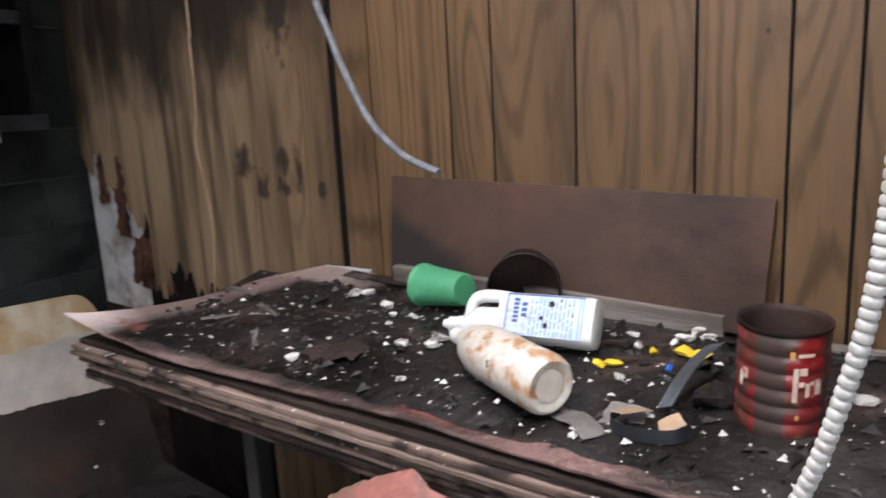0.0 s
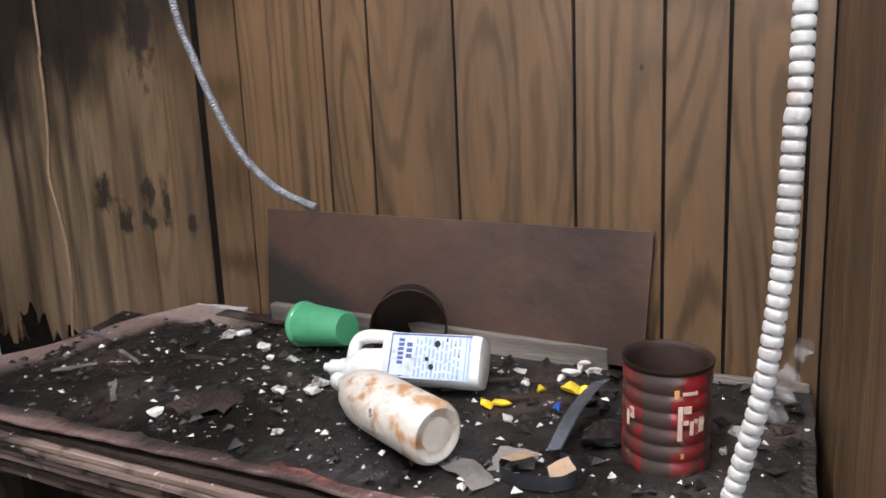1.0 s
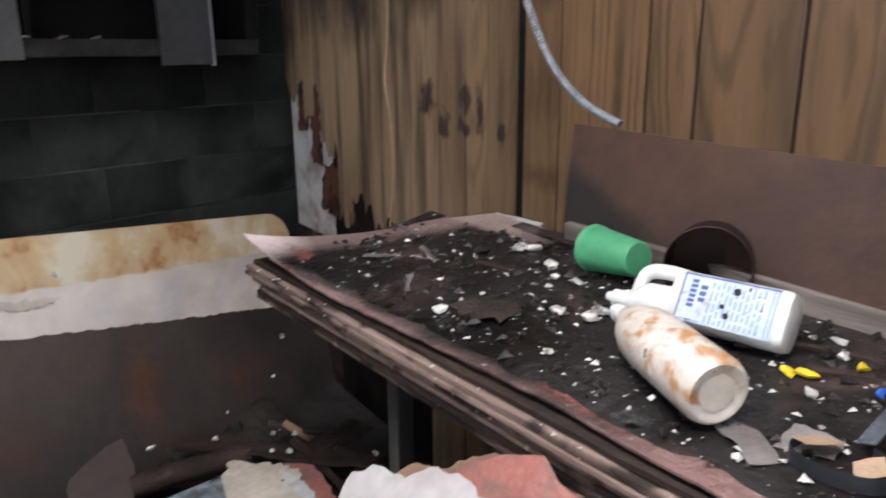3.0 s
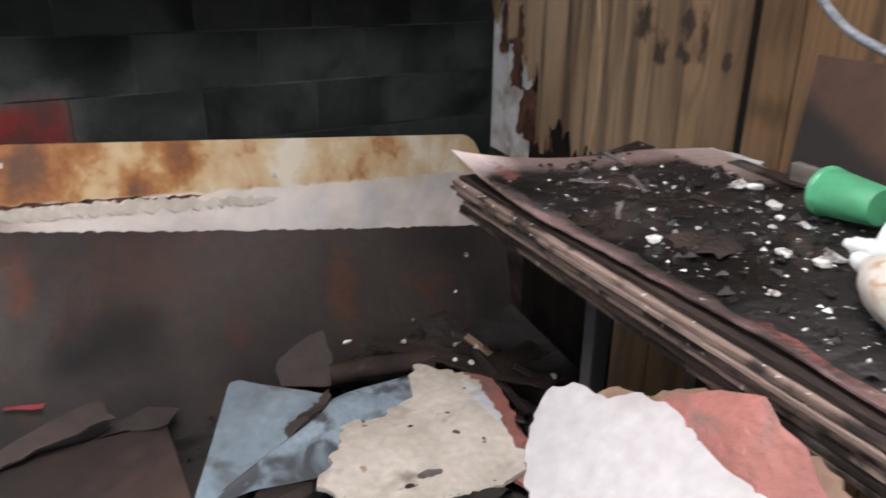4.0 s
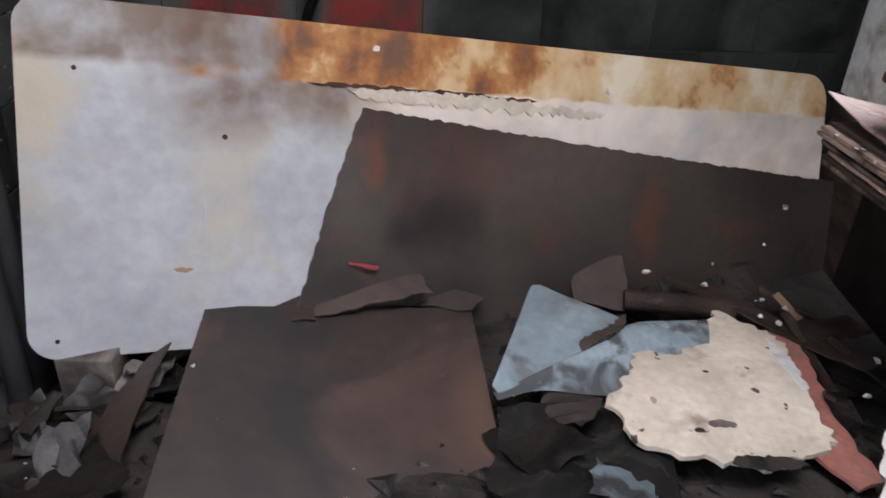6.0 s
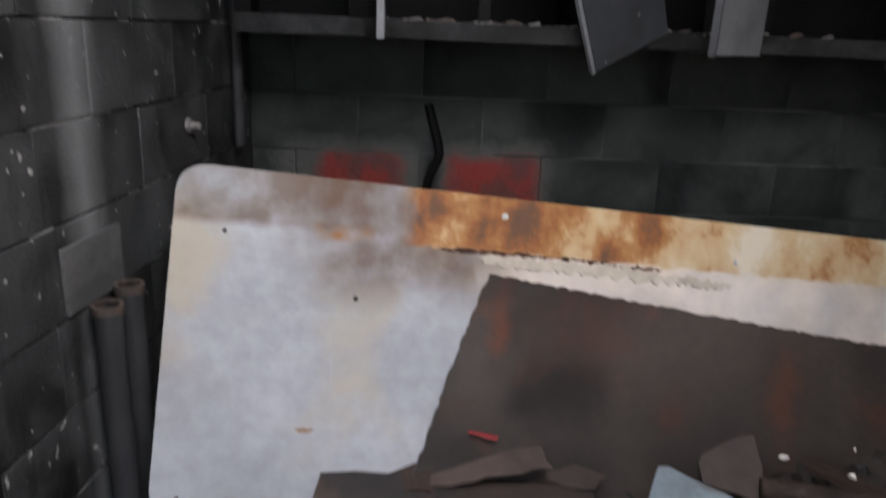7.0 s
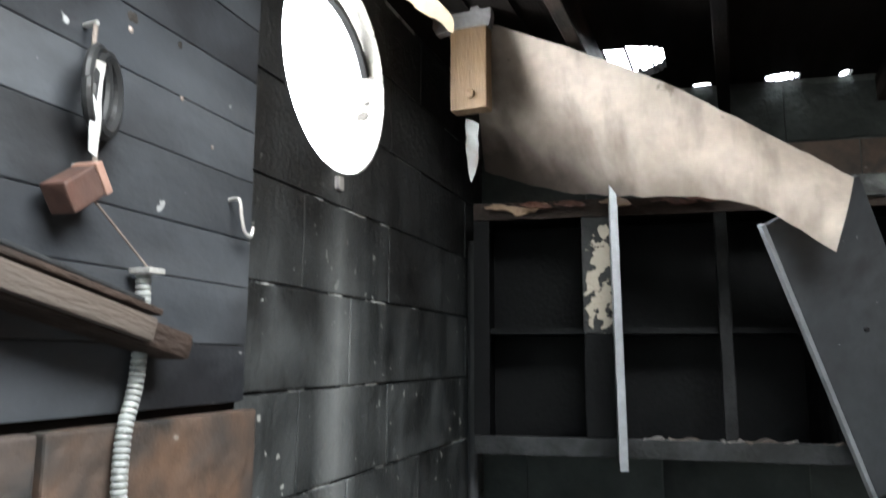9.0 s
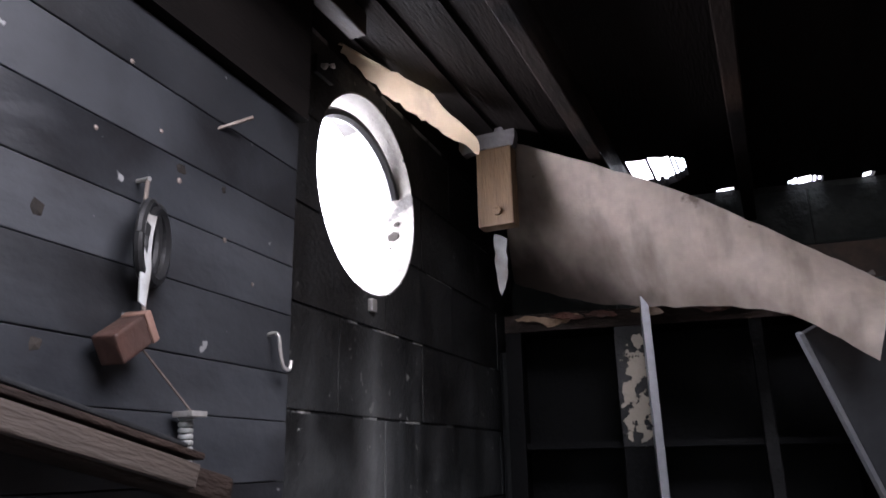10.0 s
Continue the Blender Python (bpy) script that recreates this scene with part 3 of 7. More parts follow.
class Kit:
    """Short node calls on one material."""

    def __init__(self, m):
        self.t = m.node_tree
        self.link = self.t.links.new
        self.base = self.t.nodes["Principled BSDF"].inputs["Base Color"]
        self.col = self.base.links[0].from_socket

    def place(self, world=False):
        if world:
            out = self.t.nodes.new("ShaderNodeNewGeometry").outputs["Position"]
        else:
            out = self.t.nodes.new("ShaderNodeTexCoord").outputs["Object"]
        sep = self.t.nodes.new("ShaderNodeSeparateXYZ")
        self.link(out, sep.inputs[0])
        return out, sep.outputs[0], sep.outputs[1], sep.outputs[2]

    def calc(self, op, a, b=0.0):
        n = self.t.nodes.new("ShaderNodeMath")
        n.operation = op
        for k, v in enumerate((a, b)):
            if isinstance(v, (int, float)):
                n.inputs[k].default_value = v
            else:
                self.link(v, n.inputs[k])
        return n.outputs[0]

    def span(self, sock, lo, hi, to=1.0):
        r = self.t.nodes.new("ShaderNodeMapRange")
        r.inputs[1].default_value, r.inputs[2].default_value, r.inputs[4].default_value = lo, hi, to
        self.link(sock, r.inputs[0])
        return r.outputs[0]

    def cloud(self, vec, scale, stretch=(1, 1, 1), detail=7.0):
        mp = self.t.nodes.new("ShaderNodeMapping")
        mp.inputs["Scale"].default_value = stretch
        self.link(vec, mp.inputs[0])
        n = self.t.nodes.new("ShaderNodeTexNoise")
        n.inputs["Scale"].default_value, n.inputs["Detail"].default_value = scale, detail
        self.link(mp.outputs[0], n.inputs["Vector"])
        return n.outputs[0]

    def tint(self, f, tone):
        x = self.t.nodes.new("ShaderNodeMix")
        x.data_type = "RGBA"
        self.link(f, x.inputs[0])
        self.link(self.col, x.inputs[6])
        x.inputs[7].default_value = (*tone, 1)
        self.col = x.outputs[2]
        self.link(self.col, self.base)

    def spot(self, u, v, cu, cv, ru, rv, wob, amount=1.0, soft=0.35):
        """A blot round (cu, cv) with a border that wob pushes in and out."""
        du = self.calc("DIVIDE", self.calc("SUBTRACT", u, cu), ru)
        dv = self.calc("DIVIDE", self.calc("SUBTRACT", v, cv), rv)
        d = self.calc("SQRT", self.calc("ADD", self.calc("MULTIPLY", du, du), self.calc("MULTIPLY", dv, dv)))
        return self.span(self.calc("ADD", d, wob), 1.0 + soft, 1.0 - soft, amount)

    def patch(self, u, v, cu, cv, hu, hv, wob, soft, amount=1.0):
        """A rectangle with a soft, uneven border."""
        a = self.span(self.calc("ADD", self.calc("ABSOLUTE", self.calc("SUBTRACT", u, cu)), wob), hu + soft, hu - soft)
        b = self.span(self.calc("ADD", self.calc("ABSOLUTE", self.calc("SUBTRACT", v, cv)), wob), hv + soft, hv - soft, amount)
        return self.calc("MULTIPLY", a, b)


def top_sheet_material():
    """Charred top sheet: black soot, pinkish bare edges, red patches."""
    m = mat("charred_top", (0.0085, 0.0075, 0.007), (0.021, 0.017, 0.016), 6, stain=(0.062, 0.040, 0.036), stain_scale=5, stain_cut=(0.55, 0.72), rough=(0.25, 0.7), bump=0.9, bump_scale=55, speck=(0.5, 0.49, 0.48), speck_cut=0.70, speck_scale=60, spec=0.5)
    k = Kit(m)
    vec, x, y, z = k.place()
    wob = k.calc("MULTIPLY", k.calc("SUBTRACT", k.cloud(vec, 22.0, (0.5, 1, 1)), 0.5), 0.075)
    fine = k.calc("MULTIPLY", k.calc("SUBTRACT", k.cloud(vec, 60.0), 0.5), 1.6)
    front = k.calc("ADD", y, wob)
    # distance from the sheet's burnt left border, which runs aslant
    left = k.calc("ADD", k.calc("ADD", x, k.calc("MULTIPLY", y, -0.39)), wob)
    k.tint(k.span(front, 0.034, 0.012, 0.85), (0.085, 0.053, 0.047))
    k.tint(k.span(left, -1.40, -1.47, 0.85), (0.20, 0.135, 0.122))
    k.tint(k.calc("MULTIPLY", k.span(front, 0.018, 0.002, 0.85), k.span(x, -0.15, -0.5)), (0.19, 0.125, 0.113))
    k.tint(k.calc("MULTIPLY", k.span(x, -1.36, -1.50), k.span(front, 0.13, 0.055)), (0.66, 0.55, 0.52))
    k.tint(k.calc("MULTIPLY", k.span(front, 0.44, 0.475, 0.8), k.span(left, -1.20, -1.34)), (0.30, 0.225, 0.20))
    for cu, cv, ru, rv, tone in ((-0.52, 0.055, 0.11, 0.026, (0.17, 0.052, 0.045)), (-0.36, 0.03, 0.10, 0.030, (0.19, 0.11, 0.10)), (-1.05, 0.17, 0.07, 0.02, (0.10, 0.045, 0.04)), (-1.33, 0.07, 0.09, 0.02, (0.16, 0.06, 0.05)), (-0.70, 0.09, 0.06, 0.02, (0.10, 0.045, 0.04))):
        k.tint(k.spot(x, y, cu, cv, ru, rv, fine, 0.85), tone)
    return m


M["charred_top"] = top_sheet_material()


def paint_far_wall():
    """Two faded patches of red paint on the far blocks, each in a paler washed field."""
    k = Kit(M["far_block"])
    vec, x, y, z = k.place(True)
    wob = k.calc("MULTIPLY", k.calc("SUBTRACT", k.cloud(vec, 14.0), 0.5), 0.07)
    for c, h, f, fh in ((-0.73, 0.145, -0.77, 0.26), (-0.24, 0.165, -0.245, 0.205)):
        k.tint(k.patch(y, z, f, 0.74, fh, 0.155, wob, 0.035, 0.7), (0.12, 0.122, 0.113))
        k.tint(k.patch(y, z, c, 0.735, h, 0.112, wob, 0.026, 0.88), (0.25, 0.034, 0.030))
        k.tint(k.calc("MULTIPLY", k.patch(y, z, c, 0.735, h, 0.14, wob, 0.03), k.span(k.cloud(vec, 9.0), 0.46, 0.64, 0.75)), (0.085, 0.055, 0.05))


paint_far_wall()


def shade_veneer():
    """Shade and brown scorching painted over one end of the fallen board, and grain across it."""
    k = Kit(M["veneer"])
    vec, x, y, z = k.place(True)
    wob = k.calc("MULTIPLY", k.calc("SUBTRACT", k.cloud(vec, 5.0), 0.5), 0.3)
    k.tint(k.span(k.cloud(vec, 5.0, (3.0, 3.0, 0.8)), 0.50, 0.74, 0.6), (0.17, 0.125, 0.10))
    # Shade of the lower left part, put into the colour as dark brown.
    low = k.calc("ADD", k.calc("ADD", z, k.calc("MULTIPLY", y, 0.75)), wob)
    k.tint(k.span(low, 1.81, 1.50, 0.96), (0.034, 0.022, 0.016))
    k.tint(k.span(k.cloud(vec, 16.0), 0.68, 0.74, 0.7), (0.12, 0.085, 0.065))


shade_veneer()


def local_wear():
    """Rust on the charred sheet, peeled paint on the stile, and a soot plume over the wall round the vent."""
    k = Kit(M["tar_sheet"])
    vec, x, y, z = k.place()
    wob = k.calc("MULTIPLY", k.calc("SUBTRACT", k.cloud(vec, 14.0), 0.5), 3.2)
    for cu, cv, ru, rv, tone in ((0.80, 0.31, 0.03, 0.075, (0.15, 0.042, 0.02)), (1.08, 0.33, 0.13, 0.09, (0.075, 0.036, 0.026)), (1.72, 0.50, 0.05, 0.13, (0.11, 0.042, 0.024)), (1.35, 0.55, 0.05, 0.05, (0.075, 0.034, 0.022)), (2.12, 0.55, 0.10, 0.03, (0.085, 0.04, 0.025)), (0.98, 0.50, 0.12, 0.07, (0.016, 0.015, 0.0155))):
        k.tint(k.spot(x, y, cu, cv, ru, rv, wob, 0.5, 0.6), tone)
    k = Kit(M["peel_paint"])
    vec, x, y, z = k.place()
    wob = k.calc("MULTIPLY", k.calc("SUBTRACT", k.cloud(vec, 38.0), 0.5), 3.6)
    for cu, cv, ru, rv in ((0.388, 1.715, 0.036, 0.060), (0.392, 1.86, 0.030, 0.055), (0.365, 1.795, 0.020, 0.030), (0.40, 1.935, 0.014, 0.025)):
        k.tint(k.spot(x, z, cu, cv, ru, rv, wob, 1.0, 0.06), (0.42, 0.36, 0.29))
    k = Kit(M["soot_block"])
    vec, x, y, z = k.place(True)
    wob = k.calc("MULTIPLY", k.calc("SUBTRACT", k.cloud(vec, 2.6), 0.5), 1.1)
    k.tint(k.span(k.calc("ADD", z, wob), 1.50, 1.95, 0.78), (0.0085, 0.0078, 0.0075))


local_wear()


# ---- mesh helpers ----
def box_bm(bm, x0, x1, y0, y1, z0, z1, bevel=0.0, m=None):
    r = bmesh.ops.create_cube(bm, size=1.0, matrix=Matrix.Translation(((x0 + x1) / 2, (y0 + y1) / 2, (z0 + z1) / 2)) @ Matrix.Diagonal((x1 - x0, y1 - y0, z1 - z0, 1)))
    vs = r["verts"]
    if bevel:
        es = list({e for v in vs for e in v.link_edges})
        out = bmesh.ops.bevel(bm, geom=es, offset=bevel, segments=2, affect="EDGES", profile=0.6)
        vs = list({v for f in out["faces"] for v in f.verts} | {v for v in vs if v.is_valid})
    if m is not None:
        bmesh.ops.transform(bm, matrix=m, verts=[v for v in vs if v.is_valid])
    return bm


def box(x0, x1, y0, y1, z0, z1, bevel=0.0):
    return box_bm(bmesh.new(), x0, x1, y0, y1, z0, z1, bevel)


def lathe(profile, n=32):
    """A turned body about z from (radius, height) pairs, with closed ends where the radius is nearly 0."""
    bm = bmesh.new()
    rings = [[bm.verts.new((r * math.cos(2 * math.pi * k / n), r * math.sin(2 * math.pi * k / n), z)) for k in range(n)] for r, z in profile]
    for a, b in zip(rings, rings[1:]):
        for k in range(n):
            bm.faces.new((a[k], a[(k + 1) % n], b[(k + 1) % n], b[k]))
    return bm


def tube(points, radius, n=8, radii=None):
    """A round strand along points."""
    bm = bmesh.new()
    pts = [Vector(p) for p in points]
    rings = []
    side = Vector((0.31, 0.77, 0.55))
    for k, p in enumerate(pts):
        d = (pts[min(k + 1, len(pts) - 1)] - pts[max(k - 1, 0)]).normalized()
        a = side - d * side.dot(d)
        if a.length < 1e-3:
            a = d.orthogonal()
        a.normalize()
        side = a
        b = d.cross(a)
        r = radii[k] if radii else radius
        rings.append([bm.verts.new(p + r * (a * math.cos(2 * math.pi * j / n) + b * math.sin(2 * math.pi * j / n))) for j in range(n)])
    for a, b in zip(rings, rings[1:]):
        for k in range(n):
            bm.faces.new((a[k], a[(k + 1) % n], b[(k + 1) % n], b[k]))
    bm.faces.new(rings[0][::-1])
    bm.faces.new(rings[-1])
    return bm


def smooth_line(points, per=12):
    """Catmull-Rom line through points."""
    pts = [Vector(p) for p in points]
    pts = [pts[0] * 2 - pts[1], *pts, pts[-1] * 2 - pts[-2]]
    out = []
    for a, b, c, d in zip(pts, pts[1:], pts[2:], pts[3:]):
        for k in range(per):
            t = k / per
            out.append(0.5 * (2 * b + (c - a) * t + (2 * a - 5 * b + 4 * c - d) * t * t + (3 * b - a - 3 * c + d) * t ** 3))
    return out + [pts[-2]]


def jagged(outline, step=0.03, jag=0.01, seed=1):
    """A closed 2D outline with torn, uneven edges."""
    rnd = random.Random(seed)
    out = []
    for (x0, y0), (x1, y1) in zip(outline, outline[1:] + outline[:1]):
        n = max(1, int(math.hypot(x1 - x0, y1 - y0) / step))
        dx, dy = (x1 - x0), (y1 - y0)
        l = math.hypot(dx, dy) or 1
        for k in range(n):
            t = k / n
            o = rnd.uniform(-jag, jag) if k else rnd.uniform(-jag, jag) * 0.3
            out.append((x0 + dx * t - dy / l * o, y0 + dy * t + dx / l * o))
    return out


def plate(outline, thick, warp=None, cut=0.0):
    """A plate from an outline in x, y with its upper face at z = 0; warp(x, y) lifts it."""
    bm = bmesh.new()
    vs = [bm.verts.new((x, y, 0)) for x, y in outline]
    f = bm.faces.new(vs)
    bm.normal_update()
    if f.normal.z < 0:
        f.normal_flip()
    if cut:
        xs, ys = [p[0] for p in outline], [p[1] for p in outline]
        for axis, lo, hi in ((0, min(xs), max(xs)), (1, min(ys), max(ys))):
            for k in range(1, int((hi - lo) / cut)):
                co = [0, 0, 0]
                co[axis] = lo + k * cut
                no = [0, 0, 0]
                no[axis] = 1
                bmesh.ops.bisect_plane(bm, geom=bm.verts[:] + bm.edges[:] + bm.faces[:], plane_co=co, plane_no=no)
    r = bmesh.ops.extrude_face_region(bm, geom=bm.faces[:])
    for v in r["geom"]:
        if isinstance(v, bmesh.types.BMVert):
            v.co.z += 1.0
    top = {v for v in r["geom"] if isinstance(v, bmesh.types.BMVert)}
    for v in bm.verts:
        w = warp(v.co.x, v.co.y) if warp else 0.0
        v.co.z = w if v in top else w - thick
    bmesh.ops.recalc_face_normals(bm, faces=bm.faces[:])
    return bm


def lump(seed, r=1.0, squash=0.6):
    rnd = random.Random(seed)
    bm = bmesh.new()
    bmesh.ops.create_icosphere(bm, subdivisions=1, radius=r)
    for v in bm.verts:
        v.co *= rnd.uniform(0.40, 1.25)
        v.co.x *= 1.0 + 0.35 * (seed % 3 - 1)
        v.co.z *= squash
    return bm


def mesh_of(name, bm, material, shade=False):
    me = bpy.data.meshes.new(name)
    bm.to_mesh(me)
    bm.free()
    for m in material if isinstance(material, (list, tuple)) else [material]:
        me.materials.append(m)
    if shade:
        me.shade_smooth()
        me.set_sharp_from_angle(angle=radians(38))
    return me


def part(name, bm, material, parent=None, label="", m=None, shade=False):
    """One mesh object from a bmesh, under a thing or a part."""
    ob = new(name, mesh_of(name, bm, material, shade))
    if parent is not None:
        ob.parent = parent
    if m is not None:
        ob.matrix_local = m
    if label:
        ob["label"] = label
    return ob


def thing(name, label, category, m=None, group="", kind=""):
    ob = new(name)
    ob.empty_display_size = 0.05
    if m is not None:
        ob.matrix_world = m
    return tagged(ob, label, category, group, kind)


def piece(name, mesh, parent, m=None):
    ob = new(name, mesh)
    ob.parent = parent
    if m is not None:
        ob.matrix_local = m
    return ob


def frame_of(origin, along, normal):
    """A pose whose x runs along, whose z is the normal."""
    x = Vector(along).normalized()
    z = Vector(normal)
    z = (z - x * z.dot(x)).normalized()
    y = z.cross(x)
    m = Matrix((x, y, z)).transposed().to_4x4()
    m.translation = origin
    return m


def wall_frame(p, q):
    """Local x from p to q along the wall, y out of it to the left of that way, z up."""
    d = Vector((q[0] - p[0], q[1] - p[1], 0))
    return Matrix.Translation((p[0], p[1], 0)) @ Matrix.Rotation(math.atan2(d.y, d.x), 4, "Z"), d.length


TOP = 2.52

# ---- setting ----
floor = part("floor", plate([(-3.3, -1.5), (2.7, -1.5), (2.7, 3.2), (-3.3, 3.2)], 0.1), M["concrete"])
tagged(floor, "dirty soot-stained concrete floor under debris", "floor", kind="structure")

# roof deck with burnt-through holes, in one mesh, and the eave behind
bm = bmesh.new()
HOLES = [(-0.88, 0.20, -0.36, 0.56)]
rnd = random.Random(8)
for cx, cy, rx, ry in ((-2.385, -0.552, 0.105, 0.122), (-2.737, -0.067, 0.034, 0.055), (-2.778, 0.13, 0.024, 0.018), (-2.262, -0.735, 0.014, 0.011), (-2.71, -0.33, 0.012, 0.03)):
    rows = max(3, int(ry / 0.007))
    for k in range(rows):
        y0 = cy - ry + 2 * ry * k / rows
        half = rx * math.sqrt(max(0.08, 1 - ((k + 0.5) / rows * 2 - 1) ** 2))
        HOLES.append((cx + half * rnd.uniform(0.75, 1.1), cx - 0.085 - half * rnd.uniform(0.75, 1.1), y0, y0 + 2 * ry / rows))
rows_y = sorted({-1.17, 3.3, *(v for h in HOLES for v in h[2:])})
for y0, y1 in zip(rows_y, rows_y[1:]):
    cuts = sorted((max(h[:2]), min(h[:2])) for h in HOLES if h[2] < (y0 + y1) / 2 < h[3])
    x = -3.4
    for hi, lo in cuts:
        box_bm(bm, x, lo, y0, y1, TOP, TOP + 0.03)
        x = hi
    box_bm(bm, x, 2.8, y0, y1, TOP, TOP + 0.03)
for k in range(22):
    y0 = -1.1 + k * 0.115
    if not any(h[2] - 0.12 < y0 < h[3] + 0.02 for h in HOLES[1:]):
        box_bm(bm, -3.2, -0.82, y0, y0 + 0.085, TOP - 0.012, TOP - 0.001)
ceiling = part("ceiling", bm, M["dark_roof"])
tagged(ceiling, "charred board roof deck with burnt-through holes", "ceiling", kind="structure")

backdrop = part("sky_backdrop", plate([(-14, -6.0), (-1.6, -6.0), (-1.6, 6.0), (-14, 6.0)], 0.02), M["sky_glow"], m=Matrix.Translation((0, 0, 3.6)))
tagged(backdrop, "bright overcast sky over the roof", "sky", kind="structure")
backdrop = part("sky_backdrop", box(-5.5, -0.2, -2.5, -2.45, 0.6, 5.0), M["sky_glow"])
tagged(backdrop, "bright overcast sky outside the vent", "sky", kind="structure")
for y, z in ((-0.96, 2.455), (-0.63, 2.40), (-0.26, 2.40), (0.24, 2.42), (0.42, 2.42), (0.8, 2.42), (1.15, 2.42)):
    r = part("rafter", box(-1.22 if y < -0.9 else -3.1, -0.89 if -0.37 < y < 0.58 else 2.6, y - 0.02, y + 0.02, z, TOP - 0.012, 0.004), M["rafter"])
    tagged(r, "dark burnt wooden rafter under the roof deck", "rafter", group="rafters", kind="structure")


def shell(name, p, q, label, z1=TOP, z0=0.0, thick=0.12, material="mortar"):
    m, l = wall_frame(p, q)
    ob = part(name, box(0, l, -thick, 0, z0, z1), M[material], m=m)
    return tagged(ob, label, "wall", kind="structure"), l


# panelled wall: local x runs from the right corner away, the face looks towards -y of the room
PANEL_A, PANEL_B = (0.063, 1.272), (-2.62, 1.470)


def panel_wall():
    m, l = wall_frame(PANEL_B, PANEL_A)
    m = m @ Matrix.Rotation(math.pi, 4, "Z") @ Matrix.Translation((-l, 0, 0))
    # x from the right corner, y into the room
    wall = part("wall_north", box(0, l, -0.12, -0.012, 0, TOP), M["plaster"], m=m)
    tagged(wall, "wood-panelled wall, sooty and torn at its burnt end", "wall", kind="structure")
    # Dark cover added so the lower plaster end stays dark.
    part("lower_board", box(l - 0.37, l + 0.004, -0.126, -0.006, 0, 0.60), M["dark_brown_wood"], wall)
    part("panel_backing", box(0, l - 0.372, -0.0115, -0.004, 0, TOP), M["gap"], wall)
    d = Vector((PANEL_B[0] - PANEL_A[0], PANEL_B[1] - PANEL_A[1], 0))
    cuts = [0.0, 0.03, 0.137, 0.233, 0.379, 0.605, 0.795, 0.906, 1.142, 1.262, 1.285, 1.40, 1.49, 1.57, 1.67, 1.765, 1.86, 1.955, 2.07, 2.16, 2.26, 2.36, 2.44, 2.53, l]
    rnd = random.Random(4)
    for k, (a, b) in enumerate(zip(cuts, cuts[1:])):
        gap = 0.0032 if a < 1.26 else 0.0008
        if abs(a - 1.262) < 0.001:
            continue
        # the burnt end hangs in torn tongues above the table
        z0 = 0.0
        if a > 2.2:
            z0 = 0.90 + (a - 2.2) * 0.55 + rnd.uniform(-0.05, 0.07)
        elif a > 1.65:
            z0 = 0.74 + rnd.uniform(-0.03, 0.05)
        x0, x1 = a + gap, b - gap
        n = 5 if z0 else 1
        xs = [x0 + (x1 - x0) * i / n for i in range(n + 1)]
        low = [z0 + (rnd.uniform(-0.05, 0.05) if z0 else 0) for _ in xs]
        out = [(x, zz) for x, zz in zip(xs, low)] + [(x1, TOP), (x0, TOP)]
        bulge = rnd.uniform(0.0, 0.006) if a > 1.26 else 0.0
        bm = plate(out, 0.0045)
        bm.transform(Matrix(((1, 0, 0, 0), (0, 0, 1, bulge), (0, 1, 0, 0), (0, 0, 0, 1))))
        bmesh.ops.recalc_face_normals(bm, faces=bm.faces[:])
        part("panel_plank", bm, M["panel_wood"], wall)
    # brown torn paper under the tongues
    for x, z, w, h, s in ((2.33, 0.80, 0.10, 0.17, 3), (2.44, 1.02, 0.05, 0.30, 5), (2.56, 1.12, 0.035, 0.26, 6), (2.25, 0.75, 0.12, 0.10, 8)):
        bm = plate(jagged([(x - w, z - h / 2), (x + w, z - h / 2), (x + w * 0.5, z + h / 2), (x - w * 0.6, z + h / 2)], 0.02, 0.014, s), 0.002)
        bm.transform(Matrix(((1, 0, 0, 0), (0, 0, 1, -0.004 + 0.006), (0, 1, 0, 0), (0, 0, 0, 1))))
        part("torn_paper", bm, M["torn_brown"], wall)
    return wall


panel_wall()
side = ((0.063, 1.272), (0.115, 0.76))
m, l = wall_frame(*side)
east = part("wall_east", box(0, l, 0.006, 0.1, 0, TOP), M["gap"], m=m)
tagged(east, "narrow wood-panelled side wall beside the table", "wall", kind="structure")
x = 0.004
for w in (0.075, 0.09, 0.15, 0.20):
    part("panel_plank", box(x + 0.0015, min(x + w, l) - 0.0015, 0.0, 0.0055, 0, TOP), M["panel_wood"], east)
    x += w

# Unseen walls added to close the room; doorway and window are assumed.
for name, p, q, lab in (("wall_east_return", (0.15, 1.62), (2.6, 1.62), "plain dark wall behind the way in"),
                        ("wall_back_low", (2.6, -1.3), (0.4, -1.3), "plain dark wall under the window")):
    if name == "wall_back_low":
        for z0, z1, a, b in ((0, 0.95, 0.3, 2.6), (2.2, TOP, 0.3, 2.6), (0.95, 2.2, 2.0, 2.6), (0.95, 2.2, 0.3, 0.4)):
            w = part("wall_south", box(a, b, -1.42, -1.3, z0, z1), M["mortar"])
            tagged(w, "unseen dark wall added round an assumed window", "wall", kind="structure")
    else:
        shell(name, q, p, lab)
for z0, z1, a, b in ((0, TOP, -1.45, -1.05), (0, TOP, 1.4, 1.75), (2.3, TOP, -1.05, 1.4)):
    w = part("wall_doorway", box(2.6, 2.72, a, b, z0, z1), M["mortar"])
    tagged(w, "unseen dark wall added round an assumed doorway", "wall", kind="structure")
shell("wall_behind_north", (-3.3, 3.1), (-2.6, 3.1), "unseen dark wall added far behind the panelled wall")
shell("wall_passage", (-2.58, 1.55), (-2.58, 3.1), "unseen dark wall added beside the passage")


